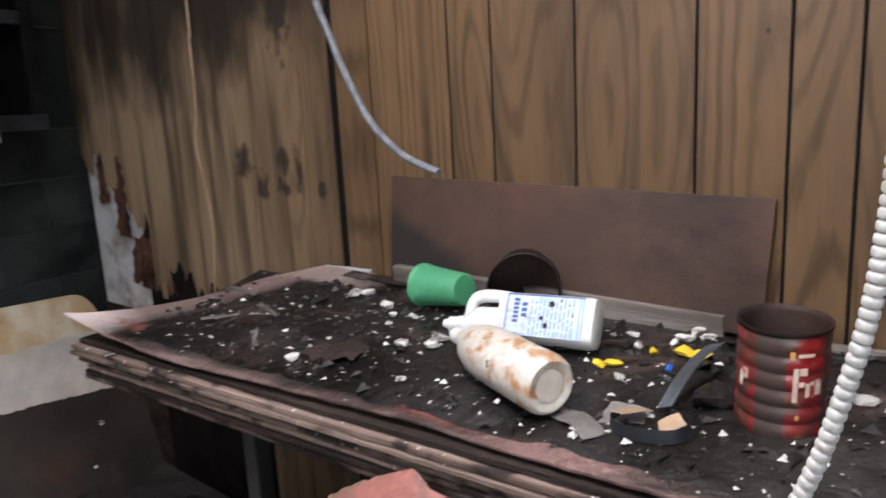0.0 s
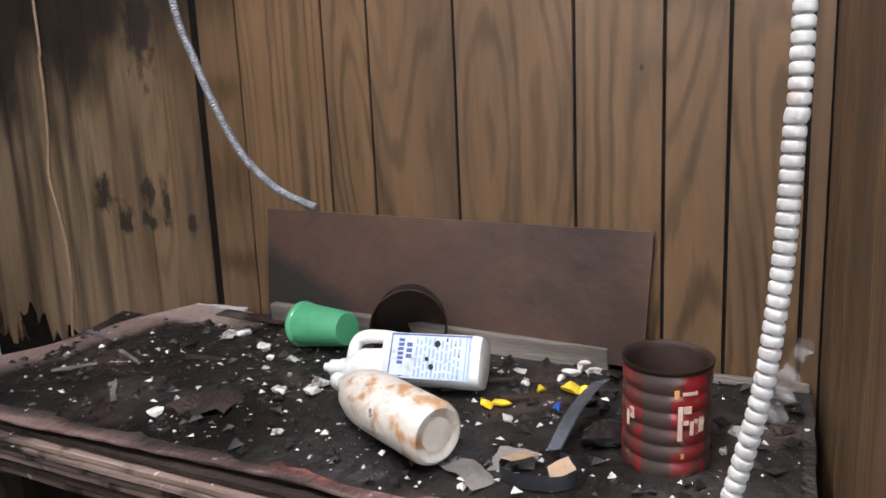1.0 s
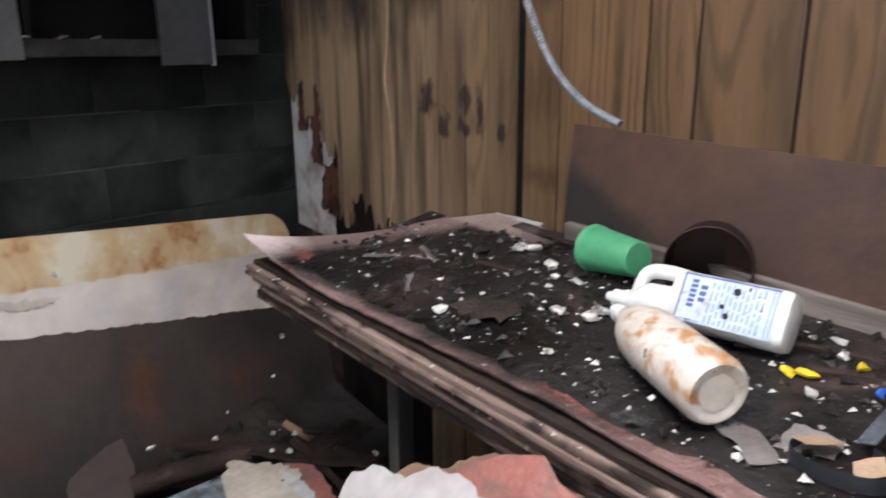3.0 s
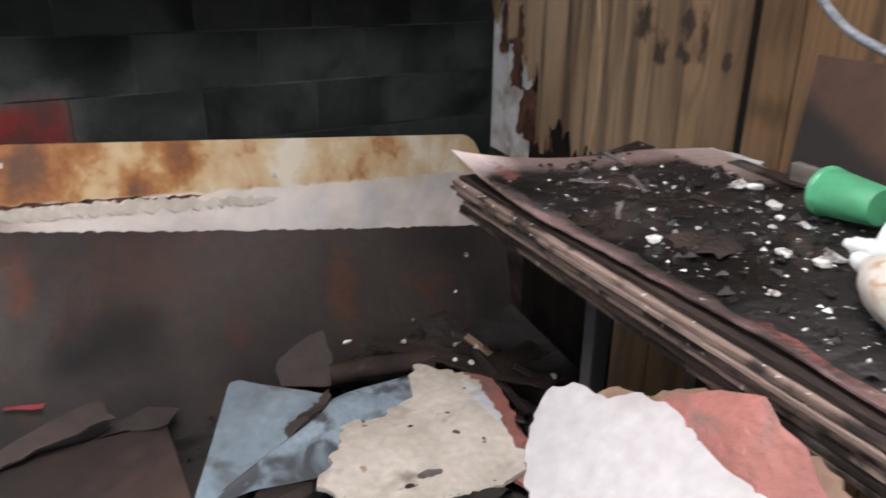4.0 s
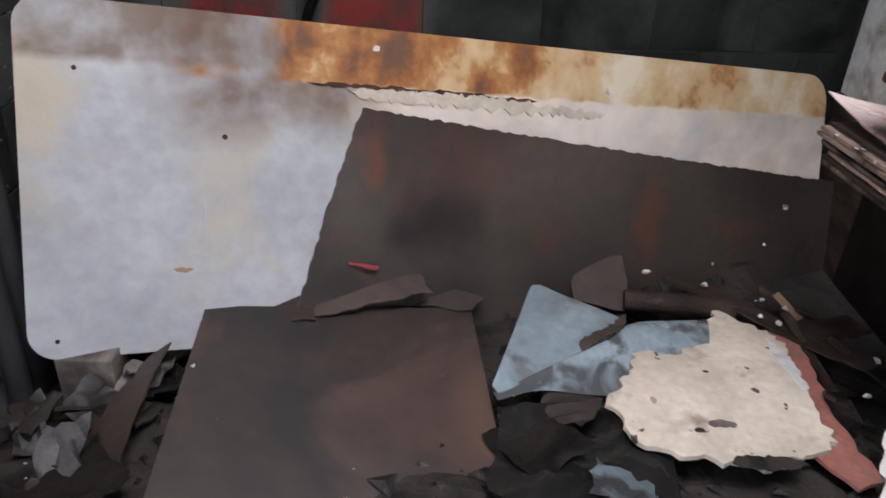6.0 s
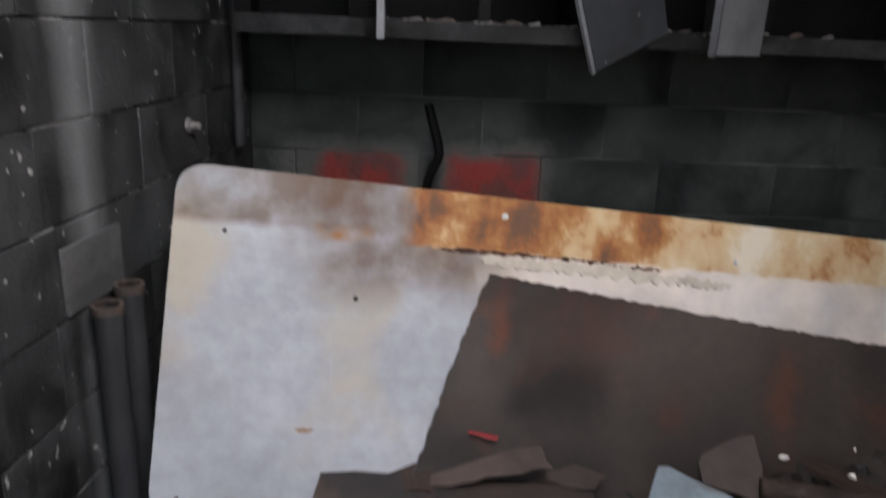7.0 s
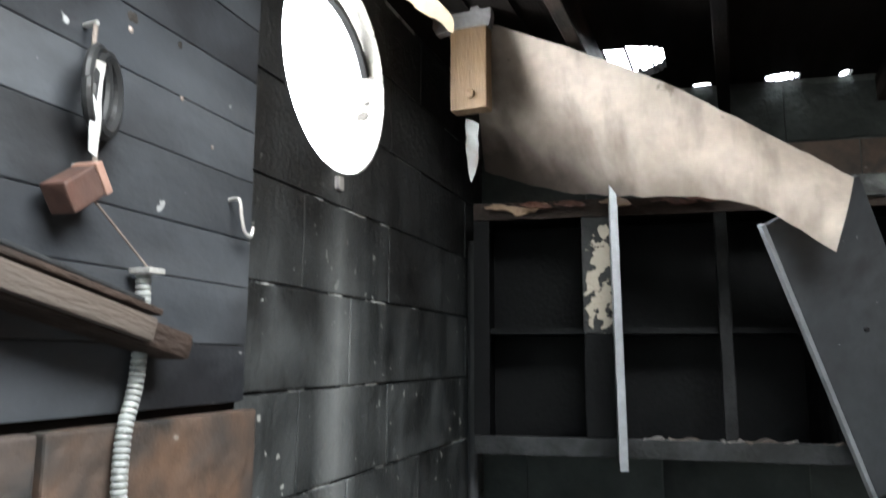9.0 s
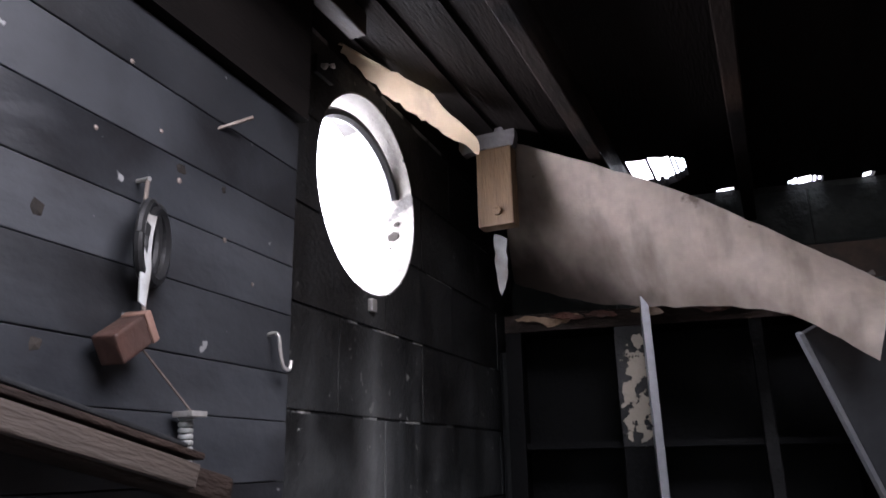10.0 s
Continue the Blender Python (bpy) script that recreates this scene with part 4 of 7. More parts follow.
def cut_block(a, b, z0, z1, cx):
    """A block face with the vent's round cut taken out of it."""
    bm = bmesh.new()
    n, k = max(2, int((b - a) / 0.012)), max(2, int((z1 - z0) / 0.012))
    g = []
    for i in range(n + 1):
        col = []
        for j in range(k + 1):
            x, z = a + (b - a) * i / n, z0 + (z1 - z0) * j / k
            d = math.hypot(x - cx, z - VENT_C[1])
            if abs(d - VENT_R) < 0.008 and 0 < i < n and 0 < j < k:
                x, z = cx + (x - cx) * VENT_R / d, VENT_C[1] + (z - VENT_C[1]) * VENT_R / d
            col.append(bm.verts.new((x, 0.0, z)))
        g.append(col)
    for i in range(n):
        for j in range(k):
            q = (g[i][j], g[i][j + 1], g[i + 1][j + 1], g[i + 1][j])
            m = sum((v.co for v in q), Vector()) / 4
            if math.hypot(m.x - cx, m.z - VENT_C[1]) > VENT_R:
                bm.faces.new(q)
    bmesh.ops.delete(bm, geom=[v for v in bm.verts if not v.link_faces], context="VERTS")
    if bm.faces:
        bmesh.ops.solidify(bm, geom=bm.faces[:], thickness=0.0045)
        bmesh.ops.recalc_face_normals(bm, faces=bm.faces[:])
        top = max(v.co.y for v in bm.verts)
        bmesh.ops.translate(bm, verts=bm.verts[:], vec=(0, -top, 0))
    return bm


def block_wall(name, p, q, phase_z, pitch, course, offset, material, label, skip=None, special=None, joint="dark_joint", side_gap=0.003):
    """Blocks with raked joints; local x from p, y out of the wall."""
    m, l = wall_frame(p, q)
    wall = part(name, box(0, l, -0.12, -0.005, 0, TOP) if skip is None else skip(l), M[joint], m=m)
    tagged(wall, label, "wall", kind="structure")
    z = phase_z - course * math.ceil(phase_z / course)
    row = 0
    meshes = {}
    while z < TOP:
        z0, z1 = max(z, 0.0), min(z + course, TOP)
        if z1 - z0 > 0.03:
            k = round((z - phase_z) / course)
            x = (offset if k % 2 == 0 else offset + pitch / 2) % pitch - pitch
            while x < l:
                a, b = max(x, 0.0), min(x + pitch, l)
                if b - a > 0.02:
                    key = (round(b - a, 3), round(z1 - z0, 3))
                    if key not in meshes:
                        bm = box(side_gap, b - a - side_gap, -0.02, 0.0, 0.003, z1 - z0 - 0.003, 0.003)
                        meshes[key] = mesh_of("block", bm, M[material])
                    if skip and hole_hit(a, b, z0, z1):
                        bm = cut_block(a + 0.003, b - 0.003, z0 + 0.003, z1 - 0.003, l - vent_x)
                        if bm.faces:
                            part("block", bm, M[material], wall)
                    else:
                        ob = piece("block", meshes[key], wall, Matrix.Translation((a, random.uniform(-0.002, 0.002), z0)))
                        if special:
                            special(ob, a, b, z0, z1)
                x += pitch
        z += course
    return wall, m


# the wall with the round vent: local x from the near end of the pier
VENT_P, VENT_Q = (-2.62, -1.119), (-1.03, -1.058)
VENT_C, VENT_R = (-1.478, 2.212), 0.245
vent_m, vent_l = wall_frame(VENT_Q, VENT_P)
vent_x = (Vector((VENT_C[0], -1.075)) - Vector(VENT_Q)).length


def hole_hit(a, b, z0, z1):
    return z1 > 1.90 and b > vent_l - vent_x - 0.30 and a < vent_l - vent_x + 0.30


def holed_backing(l):
    """The wall's core with a round hole."""
    bm = bmesh.new()
    cx = l - vent_x
    n = 48
    ring = [(cx + VENT_R * math.cos(2 * math.pi * k / n), VENT_C[1] + VENT_R * math.sin(2 * math.pi * k / n)) for k in range(n)]
    sq = []
    for k in range(n):
        c, s = math.cos(2 * math.pi * k / n), math.sin(2 * math.pi * k / n)
        f = 0.30 / max(abs(c), abs(s))
        sq.append((cx + f * c, VENT_C[1] + f * s))
    for y in (-0.005, -0.09):
        a = [bm.verts.new((x, y, z)) for x, z in ring]
        b = [bm.verts.new((x, y, z)) for x, z in sq]
        for k in range(n):
            bm.faces.new((a[k], a[(k + 1) % n], b[(k + 1) % n], b[k]))
        if y == -0.005:
            front = a
        else:
            for k in range(n):
                bm.faces.new((front[k], front[(k + 1) % n], a[(k + 1) % n], a[k]))
    zc = VENT_C[1]
    for x0, x1, z0, z1 in ((0, cx - 0.30, 0, TOP), (cx + 0.30, l, 0, TOP), (cx - 0.30, cx + 0.30, 0, zc - 0.30), (cx - 0.30, cx + 0.30, zc + 0.30, max(TOP, zc + 0.301))):
        box_bm(bm, x0, x1, -0.09, -0.005, z0, z1)
    bmesh.ops.recalc_face_normals(bm, faces=bm.faces[:])
    return bm


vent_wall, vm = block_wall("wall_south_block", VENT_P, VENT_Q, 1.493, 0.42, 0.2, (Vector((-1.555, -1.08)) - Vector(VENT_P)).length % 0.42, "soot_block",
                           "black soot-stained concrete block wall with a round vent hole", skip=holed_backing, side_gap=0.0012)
# far block wall
FAR_P, FAR_Q = (-3.30, 3.25), (-2.60, -1.12)


def redden(ob, a, b, z0, z1):
    """Bare scorched blocks over the cabinet."""
    y = FAR_P[1] + (FAR_Q[1] - FAR_P[1]) * ((a + b) / 2) / 4.426
    if 2.03 < (z0 + z1) / 2 < 2.3 and -0.1 < y < 0.9:
        c = ob.data.copy()
        c.materials[0] = M["scorched_block"]
        ob.data = c


far_len = (Vector(FAR_Q) - Vector(FAR_P)).length
far_wall, far_m = block_wall("wall_west_block", FAR_P, FAR_Q, 0.86, 0.455, 0.205, ((3.25 - 0.382) / (3.25 + 1.12) * far_len + 0.2275) % 0.455, "far_block",
           "dark grey concrete block wall with two red painted blocks", special=redden, joint="far_joint", side_gap=0.002)
crack = tube(smooth_line([(-2.70, -0.49, 1.04), (-2.69, -0.465, 0.96), (-2.685, -0.448, 0.90), (-2.683, -0.445, 0.85), (-2.677, -0.475, 0.78), (-2.67, -0.50, 0.66)], 6), 0.018, 8)
tagged(part("iron_strap", crack, M["cab_black"]), "bent black iron strap on the block wall", "strap")
corner = part("corner_pipe", tube([(-2.40, -1.085, 0.9), (-2.40, -1.085, 1.95)], 0.018, 10), M["iron_pipe"])
tagged(corner, "thin dark pipe standing in the wall corner", "pipe")

# pier of black boards with scorched blocks below
PIER_A, PIER_B = (0.35, -0.90), (-1.035, -0.966)
pm, pl = wall_frame(PIER_A, PIER_B)
pier = part("wall_pier", box(0, pl, 0.015, 0.11, 0, 2.5), M["gap"], m=pm)
tagged(pier, "black painted board lining on a pier", "wall", kind="structure")
edges = [1.49, 1.575, 1.663, 1.737, 1.83, 1.912, 1.996, 2.085, 2.175]
for a, b in zip(edges, edges[1:]):
    part("wall_board", box(0, pl, -0.002 * random.random(), 0.0145, a + 0.0008, b - 0.0008, 0.0015), M["black_board"], pier)
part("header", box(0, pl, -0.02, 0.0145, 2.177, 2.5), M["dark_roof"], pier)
part("wall_board", box(0, pl, 0.0, 0.0145, 1.245, 1.325), M["black_board"], pier)
for x0, x1, z0, z1 in ((pl - 0.36, pl + 0.02, 1.335, 1.478), (pl - 0.75, pl - 0.37, 1.335, 1.478), (pl - 0.34, pl + 0.02, 1.08, 1.235), (pl - 0.74, pl - 0.35, 1.08, 1.235), (pl - 0.36, pl, 0.80, 1.06), (pl - 0.74, pl - 0.37, 0.80, 1.06)):
    mt = "scorched_block" if z0 > 1.0 else "soot_block"
    part("block", box(x0, x1, -0.012, 0.0145, z0, z1, 0.004), M[mt], pier)

# ---- round vent ----
vent = thing("vent_duct", "round sheet-metal vent duct through the block wall", "vent", vm @ Matrix.Translation((vent_l - vent_x, 0, VENT_C[1])))
turn_out = Matrix.Rotation(math.pi / 2, 4, "X")
bm = lathe([(0.241, 0.001), (0.241, 0.14), (0.2445, 0.14), (0.2445, 0.001), (0.241, 0.001)], 48)
bm.transform(turn_out)
part("sleeve", bm, M["duct"], vent, shade=True)
arc = [(0.236 * math.cos(a), -0.05, 0.0 + 0.20 * math.sin(a)) for a in np.linspace(radians(8), radians(160), 28)]
part("rim_bar", tube(arc, 0.0135, 6), M["black_rubber"], vent, "dark curved bar inside the duct")
for k, (x, y, z, r) in enumerate(((-0.236, -0.06, -0.03, 0.018), (-0.232, -0.075, -0.075, 0.022), (-0.236, -0.05, 0.005, 0.010), (-0.226, -0.09, -0.10, 0.010))):
    bm = plate(jagged([(r * math.cos(a), r * 0.7 * math.sin(a)) for a in np.linspace(0, 5.5, 7)], 0.006, 0.005, 70 + k), 0.002)
    part("paint_flake", bm, M["char"], vent, "dark peeling flake", m=frame_of((x, y, z), (0, 1, 0.3), (1, 0.25, 0.1)))
part("tab", box(-0.012, 0.012, -0.004, 0.012, -0.285, -0.255, 0.003), M["bright_metal"], vent)

# ---- wall cabinet ----
def cab_x(y):
    return -2.33 - 0.17 * (y + 0.476)


cab_m = frame_of((cab_x(-1.02), -1.02, 0), (-0.17, 1.0, 0), (0, 0, 1))
# local x along the front (+y of the room), y towards the wall behind
cab_l = 2.42
cab = thing("wall_cabinet", "black burnt-out wall cabinet with an open front", "cabinet", cab_m)
CZ0, CZ1, CD = 1.275, 2.03, 0.30
# Inside panels are near black so the open cabinet reads as shaded.
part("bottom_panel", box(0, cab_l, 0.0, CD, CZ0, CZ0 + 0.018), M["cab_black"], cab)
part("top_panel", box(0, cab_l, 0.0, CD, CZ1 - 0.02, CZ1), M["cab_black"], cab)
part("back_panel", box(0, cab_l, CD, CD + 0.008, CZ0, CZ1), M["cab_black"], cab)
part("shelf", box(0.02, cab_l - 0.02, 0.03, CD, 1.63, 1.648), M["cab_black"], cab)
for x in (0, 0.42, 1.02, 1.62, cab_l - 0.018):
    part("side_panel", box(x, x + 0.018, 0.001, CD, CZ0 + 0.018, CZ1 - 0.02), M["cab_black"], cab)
part("rail", box(0, cab_l, -0.02, -0.001, CZ0 - 0.005, CZ0 + 0.05, 0.003), M["cab_rail"], cab)
part("rail", box(0, cab_l, -0.02, -0.001, CZ1 - 0.045, CZ1 + 0.01, 0.003), M["dark_brown_wood"], cab)
part("rail", box(1.05, cab_l, -0.02, -0.001, 1.63, 1.675, 0.003), M["cab_rail"], cab)
part("rail", box(0.95, cab_l, -0.045, -0.022, CZ1 - 0.02, CZ1 + 0.045, 0.003), M["pale_rail"], cab, "pale chipped rail")
rnd = random.Random(23)
for k in range(9):
    x, w = 0.02 + 0.125 * k + rnd.uniform(-0.02, 0.02), rnd.uniform(0.08, 0.2)
    bm = plate(jagged([(0, 0.006), (w, 0.008), (w * 1.1, -0.004), (w * 0.6, -0.012 - 0.012 * rnd.random()), (0.01, -0.004)], 0.014, 0.006, 400 + k), 0.003, lambda u, v: 0.01 * math.sin(u * 40), 0.02)
    part("torn_veneer", bm, M["torn_brown" if k % 3 else "paper_tan"], cab, "ragged torn veneer edge", m=frame_of((x, -0.035 - 0.03 * rnd.random(), CZ1 - 0.01), (1, rnd.uniform(-0.15, 0.15), rnd.uniform(-0.08, 0.08)), (0, -1, 0.5)))
# Pale bits along the rail's top, shaped to stand for ragged highlights.
for k in range(16):
    x, w = 0.45 + 0.09 * k + rnd.uniform(-0.03, 0.03), rnd.uniform(0.012, 0.045)
    bm = plate(jagged([(-w, -0.008), (w, -0.010), (w * 0.8, 0.009), (-w * 0.7, 0.008)], 0.008, 0.004, 440 + k), 0.006, lambda u, v: 0.004 * math.sin(u * 90), 0.01)
    part("ash_crust", bm, M["paper_grey" if k % 2 else "pipe_rust"], cab, "pale bits standing for highlights on the rail", m=pose(x, -0.010, CZ0 + 0.055, rnd.uniform(-12, 12), rnd.uniform(-8, 8), rnd.uniform(-10, 10)))
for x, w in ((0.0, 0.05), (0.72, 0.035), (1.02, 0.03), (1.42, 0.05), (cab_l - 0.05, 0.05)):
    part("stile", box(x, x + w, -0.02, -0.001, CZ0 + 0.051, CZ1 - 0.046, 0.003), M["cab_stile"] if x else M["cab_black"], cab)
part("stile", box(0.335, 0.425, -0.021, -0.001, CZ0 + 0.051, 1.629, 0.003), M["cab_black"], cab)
part("stile", box(0.335, 0.425, -0.021, -0.001, 1.63, CZ1 - 0.046, 0.003), M["peel_paint"], cab, "stile with peeling cream paint")


def cabinet_door(corners, label, thick=0.019, material="cab_door", flip=False, band="lit_door_grey"):
    """A door slab from its hinge foot, hinge head and free foot."""
    a, b, c = (Vector(v) for v in corners)
    up = (b - a)
    across = c - a
    across -= up * (across.dot(up) / up.length_squared)
    m = frame_of(a, across, across.cross(up))
    h, w = up.length, across.length
    d = thing("cabinet_door", label, "door", m)
    part("panel", box(0.004, w - 0.012, 0.004, h - 0.004, -thick, 0, 0.002), M[material], d)
    part("edge_band", box(*((-0.008, 0.0035) if flip else (w - 0.0115, w)), 0.0, h, -thick - 0.001, 0.001, 0.002), M[band], d)
    part("knob", lathe([(0.0001, 0.010), (0.006, 0.009), (0.007, 0.005), (0.004, 0.003), (0.004, 0.0), (0.0001, 0.0)], 12), M["cab_rail"], d, m=pose(w * 0.5, h * 0.55, 0.0))
    return d


# The two open doors take the paler grey, so their light is in the colour.
cabinet_door([(-2.325, -0.605, 1.275), (-2.315, -0.610, 2.02), (-2.035, -0.555, 1.265)], "open grey cabinet door standing out edge-on from the cabinet", material="lit_door_grey")
cabinet_door([(-2.348, 0.054, 1.193), (-1.956, -0.189, 1.872), (-2.462, 0.30, 1.268)], "dark grey cabinet door hanging askew by one hinge", flip=True)
cabinet_door([(-2.474, 0.545, 1.26), (-2.474, 0.55, 2.01), (-2.18, 0.335, 1.245)], "open grey cabinet door standing out from the cabinet", material="lit_door_grey", band="cab_door")
cabinet_door([(cab_x(0.98) + 0.025, 0.98, 1.235), (cab_x(0.98) + 0.025, 0.98, 2.0), (cab_x(1.18) + 0.03, 1.18, 1.235)], "closed blue-grey cabinet door")

# ---- hanging ceiling sheet, post and strips ----
def hanging_sheet():
    bm = bmesh.new()
    def nearer(p, f):
        """Slide a place along its line from the middle of the room, keeping its bearing."""
        c = Vector((-0.115, -0.265, 1.57))
        return c + (Vector(p) - c) * f

    top = smooth_line([nearer(p, f) for p, f in (((-1.93, -0.90, 2.51), 1.0), ((-1.96, -0.64, 2.385), 0.99), ((-1.98, -0.426, 2.272), 0.98), ((-1.99, -0.177, 2.105), 0.97), ((-2.0, 0.012, 1.978), 0.97))], 8)
    low = smooth_line([nearer(p, f) for p, f in (((-1.99, -0.90, 2.08), 1.11), ((-2.02, -0.70, 2.01), 1.06), ((-2.02, -0.50, 1.975), 1.01), ((-2.01, -0.235, 1.935), 0.955), ((-2.02, -0.035, 1.808), 0.93))], 8)
    rnd = random.Random(2)
    rows = []
    for k, (a, b) in enumerate(zip(top, low)):
        bow = 0.025 * math.sin(k / (len(top) - 1) * math.pi)
        row = []
        for j in range(9):
            t = j / 8
            p = a.lerp(b, t) + Vector((bow + 0.03 * math.sin(t * math.pi), 0, 0))
            if j in (0, 8):
                p += Vector((0, 0, rnd.uniform(-0.003, 0.003)))
            row.append(bm.verts.new(p))
        rows.append(row)
    for a, b in zip(rows, rows[1:]):
        for j in range(8):
            bm.faces.new((a[j], a[j + 1], b[j + 1], b[j]))
    bmesh.ops.solidify(bm, geom=bm.faces[:], thickness=0.006)
    return bm


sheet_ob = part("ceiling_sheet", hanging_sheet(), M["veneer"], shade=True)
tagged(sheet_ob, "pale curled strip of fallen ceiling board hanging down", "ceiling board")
post = thing("hanging_post", "short tan timber post end hanging from the roof", "post")
part("post_body", box(-1.91, -1.86, -0.955, -0.85, 2.222, 2.455, 0.004), M["raw_wood"], post)
part("bolt", lathe([(0.0001, 0.012), (0.012, 0.01), (0.013, 0.0), (0.0001, -0.001)], 12), M["raw_wood"], post, m=pose(-1.859, -0.895, 2.262, 0, 90, 0))
bm = plate(jagged([(-0.10, 0.0), (0.055, 0.0), (0.06, 0.055), (0.02, 0.13), (-0.04, 0.15), (-0.12, 0.06)], 0.02, 0.008, 14), 0.03)
part("gusset", bm, M["plaster_dirty"], post, "mouldy whitish plaster gusset", m=frame_of((-1.87, -0.90, 2.456), (0, 1, 0), (1, 0, 0)))
# a thin torn flap between the wall head and the post
head = smooth_line([(-1.285, -1.055, 2.512), (-1.42, -1.01, 2.512), (-1.57, -0.965, 2.512), (-1.61, -0.945, 2.48), (-1.72, -0.915, 2.45)], 7)
foot = smooth_line([(-1.295, -1.054, 2.495), (-1.40, -1.02, 2.448), (-1.52, -0.975, 2.415), (-1.61, -0.935, 2.395), (-1.73, -0.895, 2.38)], 7)
rnd = random.Random(31)
bm = bmesh.new()
rows = []
for a, b in zip(head, foot):
    row = [a.lerp(b, j / 6) for j in range(7)]
    row[0] = row[0] + Vector((0, 0, rnd.uniform(-0.008, 0.0)))
    row[-1] = row[-1] + Vector((0, 0, rnd.uniform(-0.007, 0.005)))
    rows.append([bm.verts.new(p + Vector((0, 0.012 * math.sin(j / 6 * math.pi), 0))) for j, p in enumerate(row)])
for a, b in zip(rows, rows[1:]):
    for j in range(6):
        bm.faces.new((a[j], a[j + 1], b[j + 1], b[j]))
bmesh.ops.solidify(bm, geom=bm.faces[:], thickness=0.002)
ob = part("ceiling_scrap", bm, M["veneer_pale"], shade=True)
tagged(ob, "torn pale scrap of ceiling board beside the vent", "ceiling board")
bm = plate(jagged([(0, 0), (0.04, -0.02), (0.035, -0.14), (0.015, -0.19), (0.0, -0.10)], 0.02, 0.004, 6), 0.003)
part("torn_strip", bm, M["plaster"], sheet_ob, "small white torn strip", m=frame_of((-1.985, -0.955, 2.24), (0, 1, 0.0), (1, 0, 0)))

# ---- pier fittings ----
def pier_at(x, z, out=0.0):
    t = (x - PIER_A[0]) / (PIER_B[0] - PIER_A[0])
    return Vector((x, PIER_A[1] + t * (PIER_B[1] - PIER_A[1]) + out, z))


nail = part("nail", tube([pier_at(-0.69, 1.938, -0.01), pier_at(-0.69, 1.938, 0.022)], 0.003, 6), M["bright_metal"])
tagged(nail, "old nail in the black board wall", "nail")
bm = tube(smooth_line([pier_at(-0.69, 1.938, 0.019), pier_at(-0.692, 1.90, 0.017), pier_at(-0.697, 1.87, 0.02), pier_at(-0.70, 1.80, 0.022), pier_at(-0.695, 1.745, 0.03)], 8), 0.0028, 6)
hang = thing("hanging_pendulum", "small brown wood block hung with wire and a black ring", "wood block")
part("wire", bm, M["wire"], hang)
ring = [pier_at(-0.708 + 0.03 * math.cos(a), 1.858 + 0.045 * math.sin(a), 0.02 + 0.012 * math.cos(a)) for a in np.linspace(0, 6.283, 28)]
part("ring", tube(ring, 0.0095, 8), M["black_rubber"], hang, "black rubber ring")
ring = [pier_at(-0.69 + 0.026 * math.cos(a), 1.858 + 0.046 * math.sin(a), 0.03 + 0.012 * math.cos(a)) for a in np.linspace(0, 6.283, 28)]
part("ring", tube(ring, 0.006, 8), M["black_rubber"], hang)
bm = plate(jagged([(-0.007, 0.06), (0.009, 0.06), (0.006, -0.05), (-0.004, -0.045)], 0.02, 0.002, 2), 0.002)
part("tape", bm, M["plaster"], hang, "white tape tag", m=frame_of(pier_at(-0.68, 1.825, 0.04), (-1, 0.1, 0), (0.5, 1, 0)))
bm = box(-0.026, 0.026, -0.016, 0.016, -0.018, 0.018, 0.003)
wb = part("wood_block", bm, M["block_wood"], hang, m=Matrix.Translation(pier_at(-0.668, 1.735, 0.03)) @ pose(0, 0, 0, 0, 35, 8))
part("end_piece", box(-0.038, -0.0265, -0.017, 0.017, -0.019, 0.019, 0.002), M["block_end"], wb)
part("cord", tube([pier_at(-0.69, 1.735, 0.03), pier_at(-0.786, 1.665, 0.03)], 0.0015, 5), M["wire"], hang)
hook = part("wall_hook", tube(smooth_line([pier_at(-0.975, 1.79, -0.005), pier_at(-0.975, 1.79, 0.02), pier_at(-0.978, 1.765, 0.024), pier_at(-0.985, 1.742, 0.026), pier_at(-0.998, 1.738, 0.028), pier_at(-1.003, 1.752, 0.028)], 6), 0.003, 8), M["bright_metal"])
tagged(hook, "bent light metal hook on the black boards", "hook")
pin = part("wall_pin", tube([pier_at(-0.825, 2.07, -0.005), pier_at(-0.865, 2.10, 0.035)], 0.003, 6), M["wire"])
tagged(pin, "bent rusty pin sticking out of the boards", "nail")
for x, z in ((-0.85, 1.985), (-0.56, 1.86), (-0.58, 1.72), (-0.76, 1.985)):
    part("wood_knot", lump(int(600 - x * 50), 0.011, 0.3), M["char"], pier, m=pm.inverted() @ (Matrix.Translation(pier_at(x, z, -0.0)) @ pose(0, 0, 0, -90, 0, 0)))


def ribbed(points, r, pitch, depth):
    """A spiral-ribbed strand: rings of changing radius along the line."""
    pts = [Vector(p) for p in points]
    length = [0.0]
    for a, b in zip(pts, pts[1:]):
        length.append(length[-1] + (b - a).length)
    n = int(length[-1] / pitch * 6)
    out, radii = [], []
    k = 0
    for i in range(n + 1):
        s = length[-1] * i / n
        while k < len(length) - 2 and length[k + 1] < s:
            k += 1
        f = (s - length[k]) / max(length[k + 1] - length[k], 1e-9)
        out.append(pts[k].lerp(pts[k + 1], f))
        ph = (i % 6) / 6
        radii.append(r - depth + depth * min(1.0, 1.7 * math.sin(math.pi * ph)))
    return tube(out, r, 12, radii)


